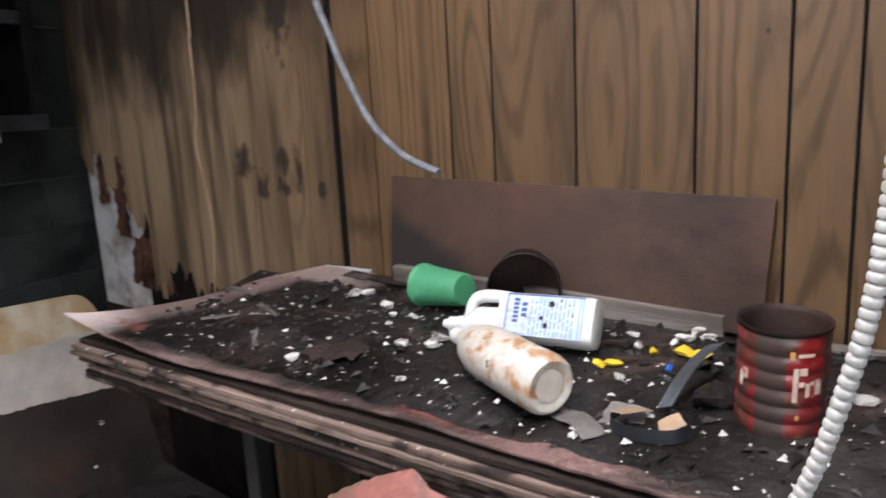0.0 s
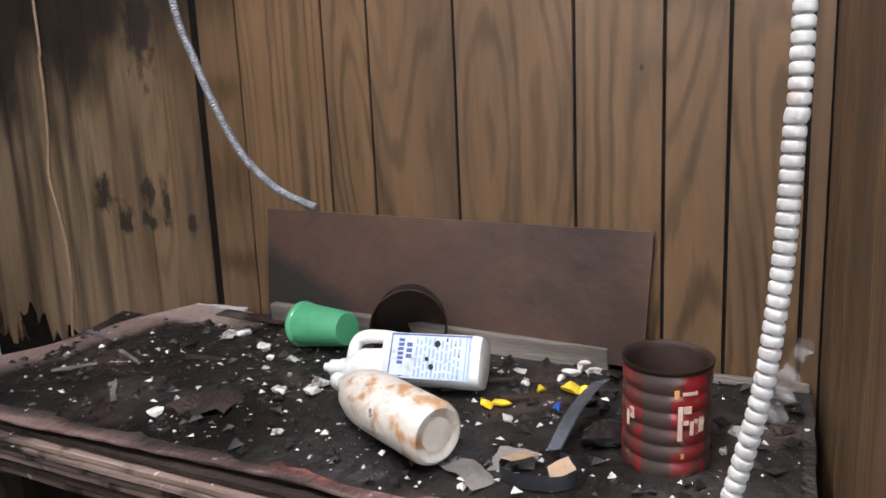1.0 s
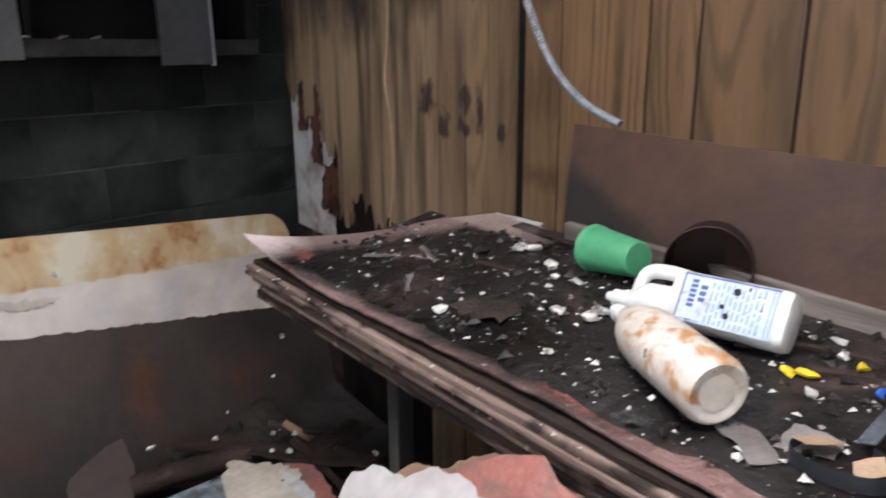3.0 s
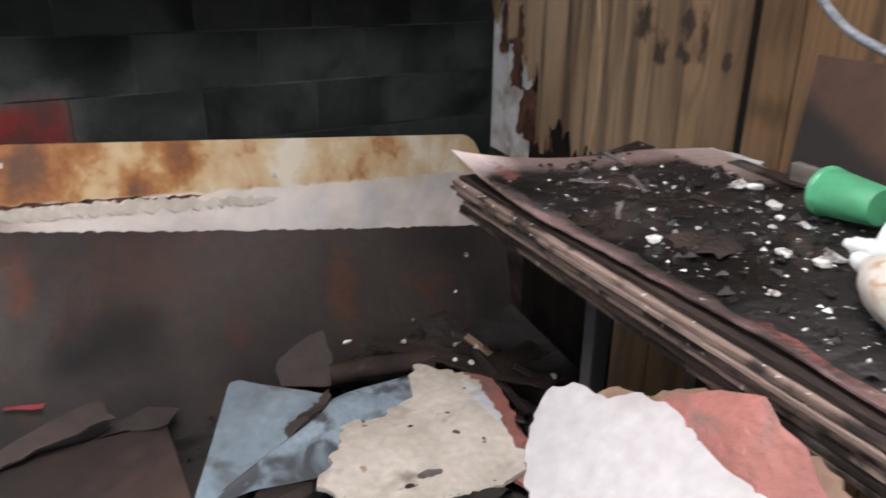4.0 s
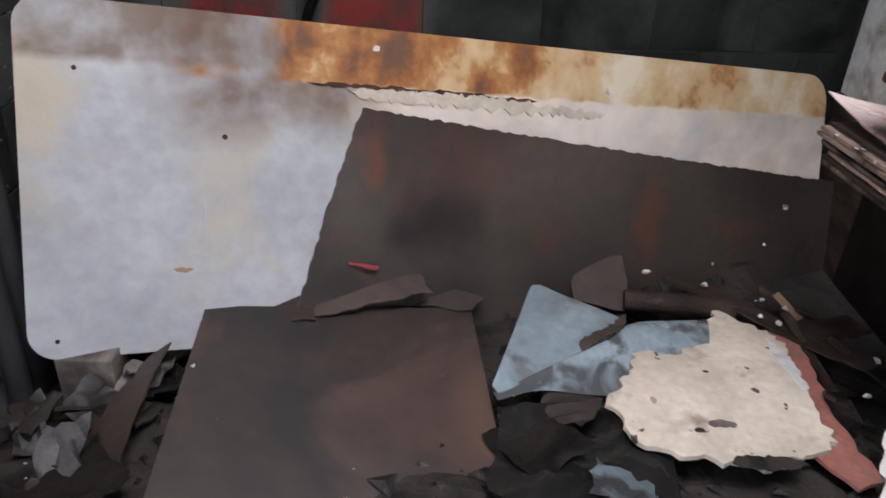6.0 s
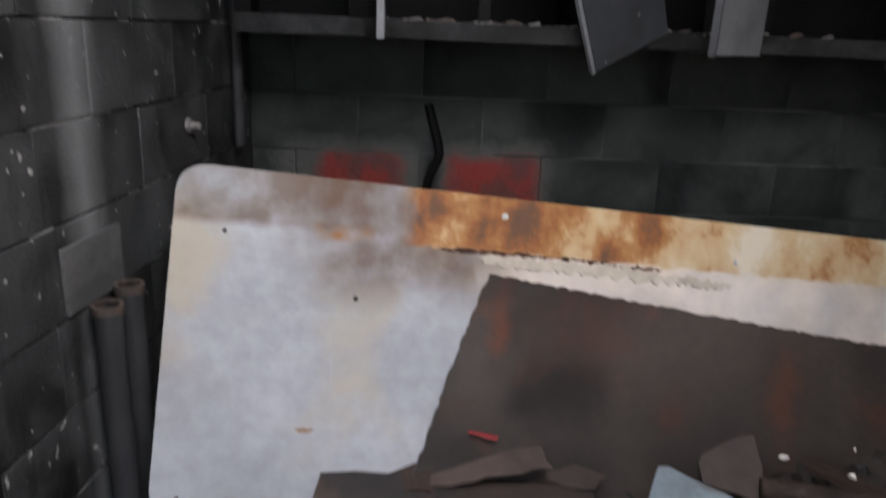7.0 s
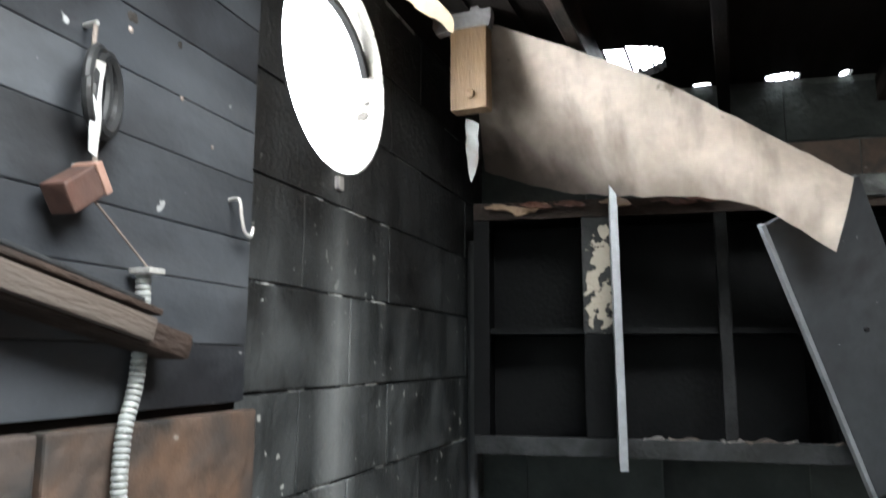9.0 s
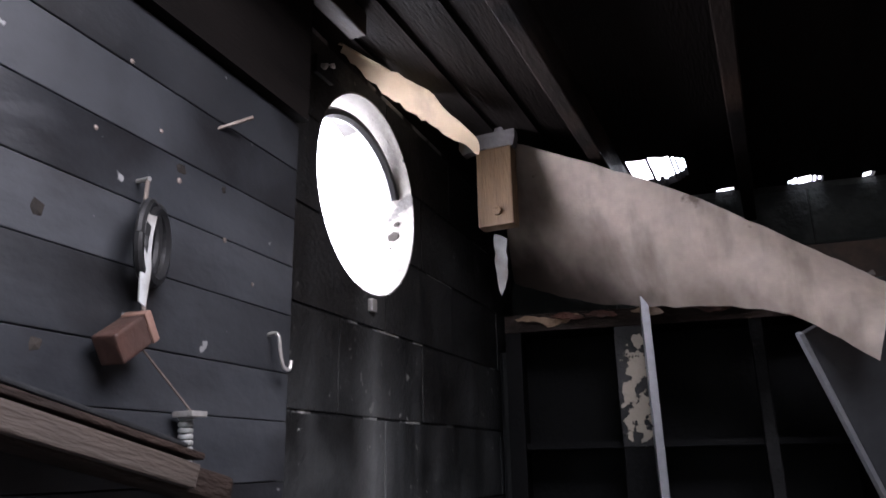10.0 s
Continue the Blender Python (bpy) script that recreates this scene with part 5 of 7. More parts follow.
bm = ribbed(smooth_line([pier_at(-0.79, 1.66, 0.02), pier_at(-0.793, 1.60, 0.02), pier_at(-0.79, 1.53, 0.02), pier_at(-0.772, 1.47, 0.024), pier_at(-0.764, 1.41, 0.03), pier_at(-0.771, 1.36, 0.03), pier_at(-0.787, 1.322, 0.026)]), 0.0095, 0.0075, 0.003)
spring = thing("armoured_cable", "grey armoured cable running down the pier", "cable")
part("sheath", bm, M["spring_grey"], spring, shade=True)
part("clip", box(-0.803, -0.777, -0.945, -0.912, 1.657, 1.664, 0.001), M["bright_metal"], spring)

slant = Matrix.Translation((-0.835, 0, 1.560)) @ Matrix.Rotation(-math.atan(0.235), 4, "Y") @ Matrix.Translation((0.835, 0, -1.560))
shelf = thing("slanted_plank", "dark wooden planks fixed aslant on the pier", "plank", slant)
bm = box(-0.835, 0.2, -0.95, -0.892, 1.552, 1.585, 0.008)
part("board", bm, M["dark_brown_wood"], shelf)
part("front_strip", box(-0.755, 0.2, -0.8915, -0.878, 1.556, 1.583, 0.003), M["tan_wood"], shelf)
part("loose_board", box(-0.79, 0.1, -0.93, -0.895, 1.586, 1.594, 0.002), M["dark_brown_wood"], shelf, m=pose(0, 0, 0, 0, 0.5, 0))
part("loose_board", box(-0.75, 0.05, -0.935, -0.90, 1.6015, 1.607, 0.002), M["cab_rail"], shelf)

# ---- table and the stack of boards ----
def table_z(y):
    return 0.836 + 0.085 * (y - 0.8)


TILT_M = Matrix.Translation((0, 0.8, 0.836)) @ Matrix.Rotation(math.atan(0.085), 4, "X")
# local coordinates: x as the room, y from the front edge backwards, z above the top sheet
table = thing("work_table", "dark metal-legged table under a stack of boards", "table")
part("tabletop", box(-1.38, 0.04, 0.86, 1.26, 0.70, 0.722, 0.003), M["dark_brown_wood"], table)
for x, y in ((-1.02, 0.882), (-1.08, 1.22), (-0.05, 0.93), (-0.05, 1.22)):
    part("leg", box(x - 0.018, x + 0.018, y - 0.018, y + 0.018, 0, 0.70, 0.004), M["black_rubber"], table)
part("apron", box(-1.35, 0.02, 0.905, 0.92, 0.665, 0.70, 0.003), M["dark_brown_wood"], table)
rnd = random.Random(11)
for k in range(8):
    z = -0.098 + k * 0.0118
    dx, dy = rnd.uniform(-0.035, 0.03), rnd.uniform(-0.010, 0.010)
    bow = rnd.uniform(0.0003, 0.0012)
    out = jagged([(-1.49 + dx, 0.0 + dy), (0.055, -0.01 + dy), (0.05, 0.46), (-1.42 + dx, 0.44)], 0.05, 0.0012, 20 + k)
    bm = plate(out, 0.0072 + 0.002 * rnd.random(), lambda x, y: bow * math.sin(x * 4 + k), 0.12)
    # Board 7 is dark to paint in the shaded gap below the top sheet.
    ob = part("stacked_board", bm, M["dark_brown_wood" if k in (1, 4, 7) else "ply_edge"], m=TILT_M @ Matrix.Translation((0, 0, z)))
    tagged(ob, "warped scorched sheet of plywood in a stack on the table", "board", group="boards stacked on the table")


def top_warp(x, y):
    corner = max(0.0, (-1.15 - x) / 0.38) * max(0.0, 1 - y / 0.30)
    back = max(0.0, (-1.0 - x) / 0.4) * max(0.0, (y - 0.36) / 0.16)
    return 0.045 * corner ** 1.6 + 0.02 * back + 0.0018 * math.sin(x * 5 + y * 9) + 0.0008 * math.sin(x * 19 - y * 13)


out = jagged([(-1.53, 0.005), (-1.1, 0.0), (-0.6, 0.015), (0.06, -0.005), (0.055, 0.485), (-0.9, 0.52), (-1.12, 0.55), (-1.26, 0.54), (-1.36, 0.42), (-1.42, 0.25)], 0.025, 0.0016, 5)
bm = plate(out, 0.004, top_warp, 0.05)
top_sheet = part("charred_sheet", bm, M["charred_top"], m=TILT_M)
tagged(top_sheet, "charred black top sheet of the board stack, littered with soot", "board")


def crust_h(x, y):
    """Height of the caked soot over the top sheet, at x and y behind its front edge."""
    n = noise.fractal(Vector((x * 9, y * 9, 2.0)), 0.9, 2.1, 5)
    border = min(1.0, max(0.0, (y - 0.018) / 0.05)) * min(1.0, max(0.0, (x + 1.42 - 0.35 * y) / 0.1)) * min(1.0, max(0.0, (0.47 - y) / 0.05))
    return (0.0045 + 0.0062 * n) * border - 0.0035 * (1 - border)


bm = bmesh.new()
nx, ny = 190, 58
cells = [[bm.verts.new((-1.42 + 1.46 * i / nx, 0.025 + 0.44 * j / ny, 0)) for j in range(ny + 1)] for i in range(nx + 1)]
for col in cells:
    for v in col:
        v.co.z = top_warp(v.co.x, v.co.y) + crust_h(v.co.x, v.co.y) + 0.0005
for a, b in zip(cells, cells[1:]):
    for j in range(ny):
        bm.faces.new((a[j], b[j], b[j + 1], a[j + 1]))
M["soot_crust"] = mat("soot_crust", (0.0065, 0.006, 0.0058), (0.014, 0.0115, 0.011), 7, stain=(0.050, 0.033, 0.029), stain_scale=5, stain_cut=(0.56, 0.70), rough=(0.22, 0.7), bump=0.6, bump_scale=45, speck=(0.42, 0.41, 0.40), speck_cut=0.715, speck_scale=60, spec=0.35)
crust = part("soot_crust", bm, M["soot_crust"], m=TILT_M, shade=True)
tagged(crust, "lumpy black soot caked over the top sheet of the stack", "soot", kind="stuff")

# ---- on the table ----
board = thing("steel_plate", "brown rusty steel plate leaning on the panelled wall", "plate")
n_wall = Vector((-0.0736, -1, 0)).normalized()
bm = plate([(0, 0), (0.83, 0.0), (0.84, 0.225), (0.0, 0.245)], 0.004)
part("sheet", bm, M["plate_steel"], board, m=frame_of((-1.02, 1.318, 0.885), (0.83, -0.0611, 0.002), (-0.07, -1, 0.1)))
ob = part("wood_batten", box(-0.375, 0.375, -0.010, 0.010, 0.0, 0.042, 0.003), M["grey_wood"], m=Matrix.Translation((-0.625, 1.293, 0.878)) @ pose(0, 0, 0, 6, 0.8, -3.2))
tagged(ob, "weathered grey wooden batten along the wall", "batten")
ob = part("wall_trim", box(-0.13, 0.05, 1.262, 1.274, 0.875, 0.888, 0.002), M["grey_wood"])
tagged(ob, "pale narrow trim strip at the wall foot", "trim", kind="structure")

# green cup lying on its side
cup = thing("plastic_cup", "green plastic cup lying on its side", "cup", Matrix.Translation((-0.85, 1.222, 0.914)) @ pose(0, 0, 0, 0, 0, -12) @ pose(0, 0, 0, 0, 86, 0))
part("body", lathe([(0.0001, 0.126), (0.030, 0.126), (0.033, 0.121), (0.043, 0.01), (0.045, 0.008), (0.046, 0.0), (0.0435, 0.0), (0.041, 0.01), (0.030, 0.118), (0.0001, 0.120)], 40), M["green_plastic"], cup, shade=True)

# white handled jug lying down
jug_axis = frame_of((-0.683, 1.085, 0.912), (0.30, 0.04, 0.004), (0.05, -0.86, 0.5)) @ Matrix.Diagonal((0.9, 1, 1, 1))
jug = thing("cleaner_jug", "white plastic cleaner jug with a blue label, lying down", "bottle", jug_axis)


def loft(sections, n=24):
    """A body along x from sections (x, half width, half height, centre y, corner power)."""
    bm = bmesh.new()
    rings = []
    for x, w, h, cy, p in sections:
        ring = []
        for k in range(n):
            a = 2 * math.pi * k / n
            c, s = math.cos(a), math.sin(a)
            ring.append(bm.verts.new((x, cy + w * math.copysign(abs(c) ** (2 / p), c), h * math.copysign(abs(s) ** (2 / p), s))))
        rings.append(ring)
    for a, b in zip(rings, rings[1:]):
        for k in range(n):
            bm.faces.new((a[k], a[(k + 1) % n], b[(k + 1) % n], b[k]))
    bm.faces.new(rings[0][::-1])
    bm.faces.new(rings[-1])
    bmesh.ops.recalc_face_normals(bm, faces=bm.faces[:])
    return bm


# body stands on edge: y runs across its width (up the picture), z is its depth
bm = loft([(0.113, 0.037, 0.027, 0.0, 3.0), (0.122, 0.0425, 0.033, 0.0, 3.4), (0.29, 0.0425, 0.033, 0.0, 3.4), (0.300, 0.040, 0.030, 0.0, 3.4), (0.303, 0.032, 0.024, 0.0, 3.2)], 32)
jug_body = part("body", bm, M["white_plastic"], jug, shade=True)
bm = loft([(0.035, 0.018, 0.018, -0.022, 2), (0.048, 0.024, 0.023, -0.019, 2.2), (0.068, 0.0275, 0.028, -0.0145, 2.8), (0.12, 0.0285, 0.031, -0.0135, 3)], 24)
part("shoulder", bm, M["white_plastic"], jug, shade=True)
grip = smooth_line([(0.042, -0.008, 0), (0.046, 0.022, 0), (0.062, 0.034, 0), (0.095, 0.036, 0), (0.125, 0.034, 0)], 8)
part("handle", tube(grip, 0.0118, 12), M["white_plastic"], jug, shade=True)
bm = lathe([(0.0001, 0.0), (0.007, 0.0), (0.009, 0.012), (0.014, 0.014), (0.014, 0.034), (0.017, 0.036), (0.017, 0.05), (0.0001, 0.05)], 20)
bm.transform(Matrix.Translation((-0.012, -0.021, 0)) @ Matrix.Rotation(math.pi / 2, 4, "Y"))
part("spout_cap", bm, M["white_plastic"], jug, shade=True)
lab = part("label", box(0.133, 0.285, -0.036, 0.036, 0.0325, 0.0338), M["label_white"], jug, "white label printed in blue")
bars = [(0.133, 0.285, 0.0335, 0.036, 0), (0.133, 0.1355, -0.036, 0.036, 0), (0.275, 0.277, -0.036, 0.034, 1), (0.281, 0.283, -0.036, 0.034, 1), (0.14, 0.175, -0.034, -0.032, 1)]
for k, (x0, w, y0, y1) in enumerate(((0.148, 0.011, -0.014, 0.030), (0.164, 0.011, -0.004, 0.024))):
    # a word of heavy letters, drawn as blocks
    n = 6 if k == 0 else 3
    for i in range(n):
        a = y0 + (y1 - y0) * i / n
        bars.append((x0, x0 + w, a, a + (y1 - y0) / n * 0.72, 0))
rnd = random.Random(17)
for k in range(11):
    x0 = 0.182 + k * 0.008
    y = -0.033
    while y < 0.028:
        w = rnd.uniform(0.006, 0.016)
        bars.append((x0, x0 + 0.0034, y, min(y + w, 0.031), 1))
        y += w + 0.004
for x0, x1, y0, y1, mt in bars:
    part("print_bar", box(x0, x1, y0, y1, 0.0338, 0.0342), M["pale_print"] if mt else M["blue_print"], lab)
for x, y, r, k in ((0.222, 0.021, 0.006, 1), (0.205, -0.004, 0.004, 2), (0.214, -0.016, 0.005, 3)):
    part("soot_spot", plate(jagged([(x + r * math.cos(a), y + r * math.sin(a)) for a in np.linspace(0, 5.5, 7)], 0.003, 0.0015, k), 0.0004), M["char"], lab, m=Matrix.Translation((0, 0, 0.0347)))

# rusty bottle lying in front
bot_m = frame_of((-0.632, 1.012, 0.903), (0.255, -0.12, -0.008), (0, 0.1, 1))
bottle = thing("stained_bottle", "white plastic bottle with rust stains, lying down", "bottle", bot_m)
bm = lathe([(0.0001, 0.268), (0.026, 0.268), (0.030, 0.271), (0.037, 0.272), (0.042, 0.268), (0.0445, 0.258), (0.0445, 0.125), (0.042, 0.10), (0.033, 0.072), (0.022, 0.054), (0.015, 0.046), (0.013, 0.03), (0.0001, 0.03)], 40)
bm.transform(Matrix.Rotation(math.pi / 2, 4, "Y"))
part("body", bm, M["rusty_plastic"], bottle, shade=True)
bm = lathe([(0.0001, 0.0), (0.006, 0.0), (0.008, 0.008), (0.013, 0.012), (0.015, 0.034), (0.0001, 0.036)], 16)
bm.transform(Matrix.Rotation(math.pi / 2, 4, "Y"))
part("cap", bm, M["white_plastic"], bottle, shade=True)
bm = bmesh.new()
for k in range(8):
    a0 = radians(165 + k * 9)
    box_bm(bm, 0.13, 0.235, -0.0035, 0.0035, -0.0004, 0.0004, 0, Matrix.Rotation(a0, 4, "X") @ Matrix.Translation((0, 0, 0.0447)))
part("label", bm, M["pale_print"], bottle, "faded blue label")
part("print_bar", box(0.13, 0.235, -0.002, 0.002, -0.0005, 0.0005), M["blue_print"], bottle, m=Matrix.Rotation(radians(157), 4, "X") @ Matrix.Translation((0, 0, 0.0448)))
bm = plate(jagged([(0.024 * math.cos(a), 0.024 * math.sin(a)) for a in np.linspace(0, 5.6, 10)], 0.01, 0.003, 3), 0.002)
part("dent", bm, M["drywall"], bottle, "pale crumpled patch in the base", m=Matrix.Translation((0.2695, 0, 0)) @ Matrix.Rotation(math.pi / 2, 4, "Y"))

# red coffee can
can = thing("coffee_can", "rusty red ribbed coffee can, open at the top", "can", Matrix.Translation((-0.118, 1.012, 0.853)) @ pose(0, 0, 0, 3, 1.5, 0))
R = 0.0545
CAN_H = 0.148
prof = [(0.0001, 0.0), (R - 0.004, 0.0), (R - 0.0028, 0.002)]
seams = (0.004, 0.028, 0.050, 0.072, 0.094, 0.116, 0.141)
for za, zb in zip(seams, seams[1:]):
    prof += [(R - 0.0028, za + 0.0006), (R - 0.0009, za + 0.004), (R, (za + zb) / 2), (R - 0.0009, zb - 0.004), (R - 0.0028, zb - 0.0006)]
prof += [(R, CAN_H - 0.006), (R + 0.0015, CAN_H - 0.003), (R + 0.0012, CAN_H), (R - 0.001, CAN_H - 0.001), (R - 0.0048, CAN_H - 0.008), (R - 0.0056, 0.004), (0.0001, 0.004)]
can_body = part("body", lathe(prof, 48), [M["can_red"], M["can_brown"], M["rusty_tin"]], can, shade=True)
for f in can_body.data.polygons:
    a = math.degrees(math.atan2(f.center.y, f.center.x)) % 360
    inner = math.hypot(f.center.x, f.center.y) < R - 0.0042 or f.center.z > CAN_H - 0.006
    stripe = 247 < a < 284 or 40 < a < 80 or 335 < a < 350
    f.material_index = 2 if inner else 1 if stripe else 0
def can_mark(a0, a1, z0, z1, name="letter_bar", m="can_print"):
    bm = bmesh.new()
    n = max(1, int((a1 - a0) / 6))
    for k in range(n):
        a = radians(a0 + (a1 - a0) * (k + 0.5) / n)
        w = (R + 0.0008) * radians((a1 - a0) / n) / 2
        box_bm(bm, -0.0004, 0.0004, -w, w, z0, z1, 0, Matrix.Rotation(a, 4, "Z") @ Matrix.Translation((R + 0.0006, 0, 0)))
    part(name, bm, M[m], can)
for a0, a1, z0, z1 in ((293, 299, 0.060, 0.104), (300, 310, 0.095, 0.104), (300, 307, 0.080, 0.086), (309, 314, 0.066, 0.084), (315, 320, 0.066, 0.086), (322, 330, 0.068, 0.088), (228, 236, 0.078, 0.092), (222, 227, 0.066, 0.086)):
    can_mark(a0, a1, z0, z1)
can_mark(288, 294, 0.115, 0.125, "emblem", "can_gold")
can_mark(298, 318, 0.118, 0.122, "letter_bar", "can_print")
can_mark(298, 302, 0.036, 0.042, "emblem", "can_gold")

# rusted tin lying with its mouth to the room
tin = thing("rusted_tin", "dark rusted tin lying open towards the room", "can", frame_of((-0.603, 1.212, 0.934), (1, 0.5, 0.0), (0.5, -1, 0.12)))
part("body", lathe([(0.0001, -0.085), (0.066, -0.085), (0.069, -0.08), (0.069, 0.012), (0.0705, 0.015), (0.0685, 0.016), (0.0665, 0.012), (0.0665, -0.079), (0.0001, -0.081)], 40), M["rusty_tin"], tin, shade=True)

# curled steel band and the strip that stands beside it
band = thing("steel_band", "curled dark steel band lying on the table", "metal strip")
loop = [(-0.255 + 0.052 * math.cos(a), 0.915 + 0.033 * math.sin(a)) for a in np.linspace(radians(150), radians(430), 26)]
bm = bmesh.new()
va = [bm.verts.new((x, y, 0.848 + 0.01 * k / 26)) for k, (x, y) in enumerate(loop)]
vb = [bm.verts.new((x * 1.0, y, 0.866 + 0.012 * k / 26)) for k, (x, y) in enumerate(loop)]
for k in range(len(loop) - 1):
    bm.faces.new((va[k], va[k + 1], vb[k + 1], vb[k]))
bmesh.ops.solidify(bm, geom=bm.faces[:], thickness=0.0015)
part("coil", bm, M["band_steel"], band, shade=True)
bm = plate([(0, -0.014), (0.14, -0.019), (0.145, 0.016), (0.0, 0.014)], 0.0015, lambda x, y: 0.012 * math.sin(x * 18), 0.02)
part("tail", bm, M["band_steel"], band, m=frame_of((-0.252, 0.965, 0.868), (0.035, 0.13, 0.05), (-0.55, -0.35, 0.75)))
part("clod", lump(733, 0.042, 0.5), M["flake"], band, "black burnt clod", m=pose(-0.2, 1.02, 0.872, 0, 0, 30))
for outl, p, mt, lab, s in (([(-0.03, -0.02), (0.03, -0.016), (0.036, 0.014), (-0.016, 0.024)], (-0.30, 0.935, 0.86, 20, 10, 20), "paper_grey", "crumpled grey scrap of paper", 1),
                            ([(-0.02, -0.016), (0.026, -0.012), (0.02, 0.018), (-0.018, 0.015)], (-0.285, 0.925, 0.872, -15, 20, 50), "paper_tan", "small tan scrap of paper", 2),
                            ([(-0.016, -0.012), (0.016, -0.012), (0.014, 0.012), (-0.014, 0.013)], (-0.225, 0.912, 0.872, 15, -8, 35), "paper_tan", "small tan scrap of wood", 3),
                            ([(-0.05, -0.012), (0.05, -0.02), (0.055, 0.014), (0.0, 0.022), (-0.045, 0.01)], (-0.36, 0.905, 0.853, 6, 6, -28), "paper_grey", "grey strip of torn paper", 4)):
    ob = part("paper_scrap", plate(jagged(outl, 0.01, 0.002, s), 0.0012, lambda x, y: 0.006 * math.sin(x * 60), 0.01), M[mt], m=pose(*p))
    tagged(ob, lab, "scrap")

# yellow and blue bits
for k, (x, y, r, mt, nm) in enumerate(((-0.395, 1.075, 0.014, "yellow_foam", "yellow"), (-0.372, 1.082, 0.014, "yellow_foam", "yellow"), (-0.327, 1.136, 0.019, "yellow_foam", "yellow"), (-0.283, 1.15, 0.022, "yellow_foam", "yellow"), (-0.262, 1.155, 0.016, "yellow_foam", "yellow"), (-0.285, 1.085, 0.016, "blue_bit", "blue"), (-0.215, 1.035, 0.016, "blue_bit", "blue"))):
    ob = part("foam_bit", lump(40 + k, r, 0.5), M[mt], m=pose(x, y, table_z(y) + 0.008 + max(0.0, crust_h(x, y - 0.8))))
    tagged(ob, "small torn %s bit of plastic" % nm, "scrap", group="coloured bits on the table")

# named pale chips
for k, (x, y, r) in enumerate(((-0.895, 0.885, 0.019), (-1.03, 1.205, 0.022), (-1.015, 1.225, 0.016), (-0.785, 0.955, 0.011), (-0.75, 1.02, 0.016), (-0.69, 1.06, 0.018), (-0.69, 1.028, 0.02), (-0.66, 0.906, 0.010), (-0.92, 1.18, 0.014), (-0.90, 1.16, 0.013), (-0.86, 1.13, 0.012), (-0.82, 1.14, 0.014),
                               (-0.29, 1.255, 0.02), (-0.27, 1.235, 0.018), (-0.305, 1.215, 0.016), (-0.36, 1.16, 0.014), (-0.385, 1.20, 0.013), (-0.41, 1.19, 0.010), (-0.31, 1.19, 0.013), (-0.345, 1.04, 0.014), (-0.03, 1.10, 0.014), (-0.05, 1.05, 0.011), (-0.84, 1.09, 0.009), (-1.30, 1.02, 0.008), (-1.1, 1.1, 0.008))):
    bm = lump(60 + k, r, 0.55)
    ob = part("plaster_chip", bm, M["crumb"], m=pose(x, y, table_z(y) + r * 0.4 + max(0.0, crust_h(x, y - 0.8))))
    tagged(ob, "broken white plaster chip on the charred sheet", "plaster chip", group="plaster chips on the table")

# fine crumbs and soot flakes
def scatter(name, label, material, count, seed, place, size):
    rnd = random.Random(seed)
    verts, faces = [], []
    for k in range(count):
        x, y, z = place(rnd)
        r = size(rnd)
        a = rnd.uniform(0, 6.28)
        pts = [(r * rnd.uniform(0.6, 1.3) * math.cos(a + j * 2.09), r * rnd.uniform(0.6, 1.3) * math.sin(a + j * 2.09), rnd.uniform(-0.2, 0.5) * r) for j in range(3)]
        i = len(verts)
        verts += [(x + p[0], y + p[1], z + p[2]) for p in pts] + [(x, y, z + r * rnd.uniform(0.4, 1.0)), (x, y, z - r * 0.3)]
        faces += [(i, i + 1, i + 3), (i + 1, i + 2, i + 3), (i + 2, i, i + 3), (i, i + 2, i + 1)]
    me = bpy.data.meshes.new(name)
    me.from_pydata(verts, [], faces)
    me.materials.append(M[material])
    return tagged(new(name, me), label, name.replace("_", " "), kind="stuff")


def on_table(rnd):
    x, y = rnd.uniform(-1.40, 0.04), rnd.uniform(0.84, 1.27)
    return x, y, table_z(y) + 0.002 + max(0.0, crust_h(x, y - 0.8))


scatter("plaster_crumbs", "fine white plaster crumbs strewn over the charred sheet", "crumb", 1100, 1, on_table, lambda r: 0.0009 + 0.008 * r.random() ** 6)
scatter("soot_flakes", "black and brown soot flakes strewn over the charred sheet", "flake", 1500, 2, on_table, lambda r: 0.0015 + 0.014 * r.random() ** 4)
# long slivers and a peeled flake
for (x, y, w, h, a, mt, lab) in ((-1.07, 0.945, 0.075, 0.008, -38, "paper_grey", "pale splinter of wood"), (-1.19, 1.345, 0.075, 0.012, 4, "plaster", "white strip of plaster paper"), (-1.33, 1.13, 0.06, 0.006, -12, "paper_grey", "grey splinter of wood"), (-1.02, 1.31, 0.14, 0.018, -4, "dark_brown_wood", "burnt stick of wood"), (-0.30, 1.14, 0.09, 0.010, 30, "dark_brown_wood", "burnt stick of wood")):
    ob = part("splinter", plate(jagged([(-w, -h), (w, -h * 0.6), (w, h * 0.5), (-w, h)], 0.03, h * 0.3, 3), 0.005), M[mt], m=pose(x, y, table_z(y) + 0.010, 5, 0, a))
    tagged(ob, lab, "splinter", group="splinters on the table")
ob = part("curled_flake", plate(jagged([(-0.06, -0.02), (0.05, -0.028), (0.065, 0.02), (-0.03, 0.026)], 0.015, 0.006, 8), 0.002, lambda x, y: 0.018 * abs(math.sin(x * 30 + 0.6)) + y * 0.3, 0.012), M["dark_brown_wood"], m=pose(-0.835, 0.93, table_z(0.93) + 0.006, 0, 0, 14))
tagged(ob, "curled brown flake of burnt paint", "flake")
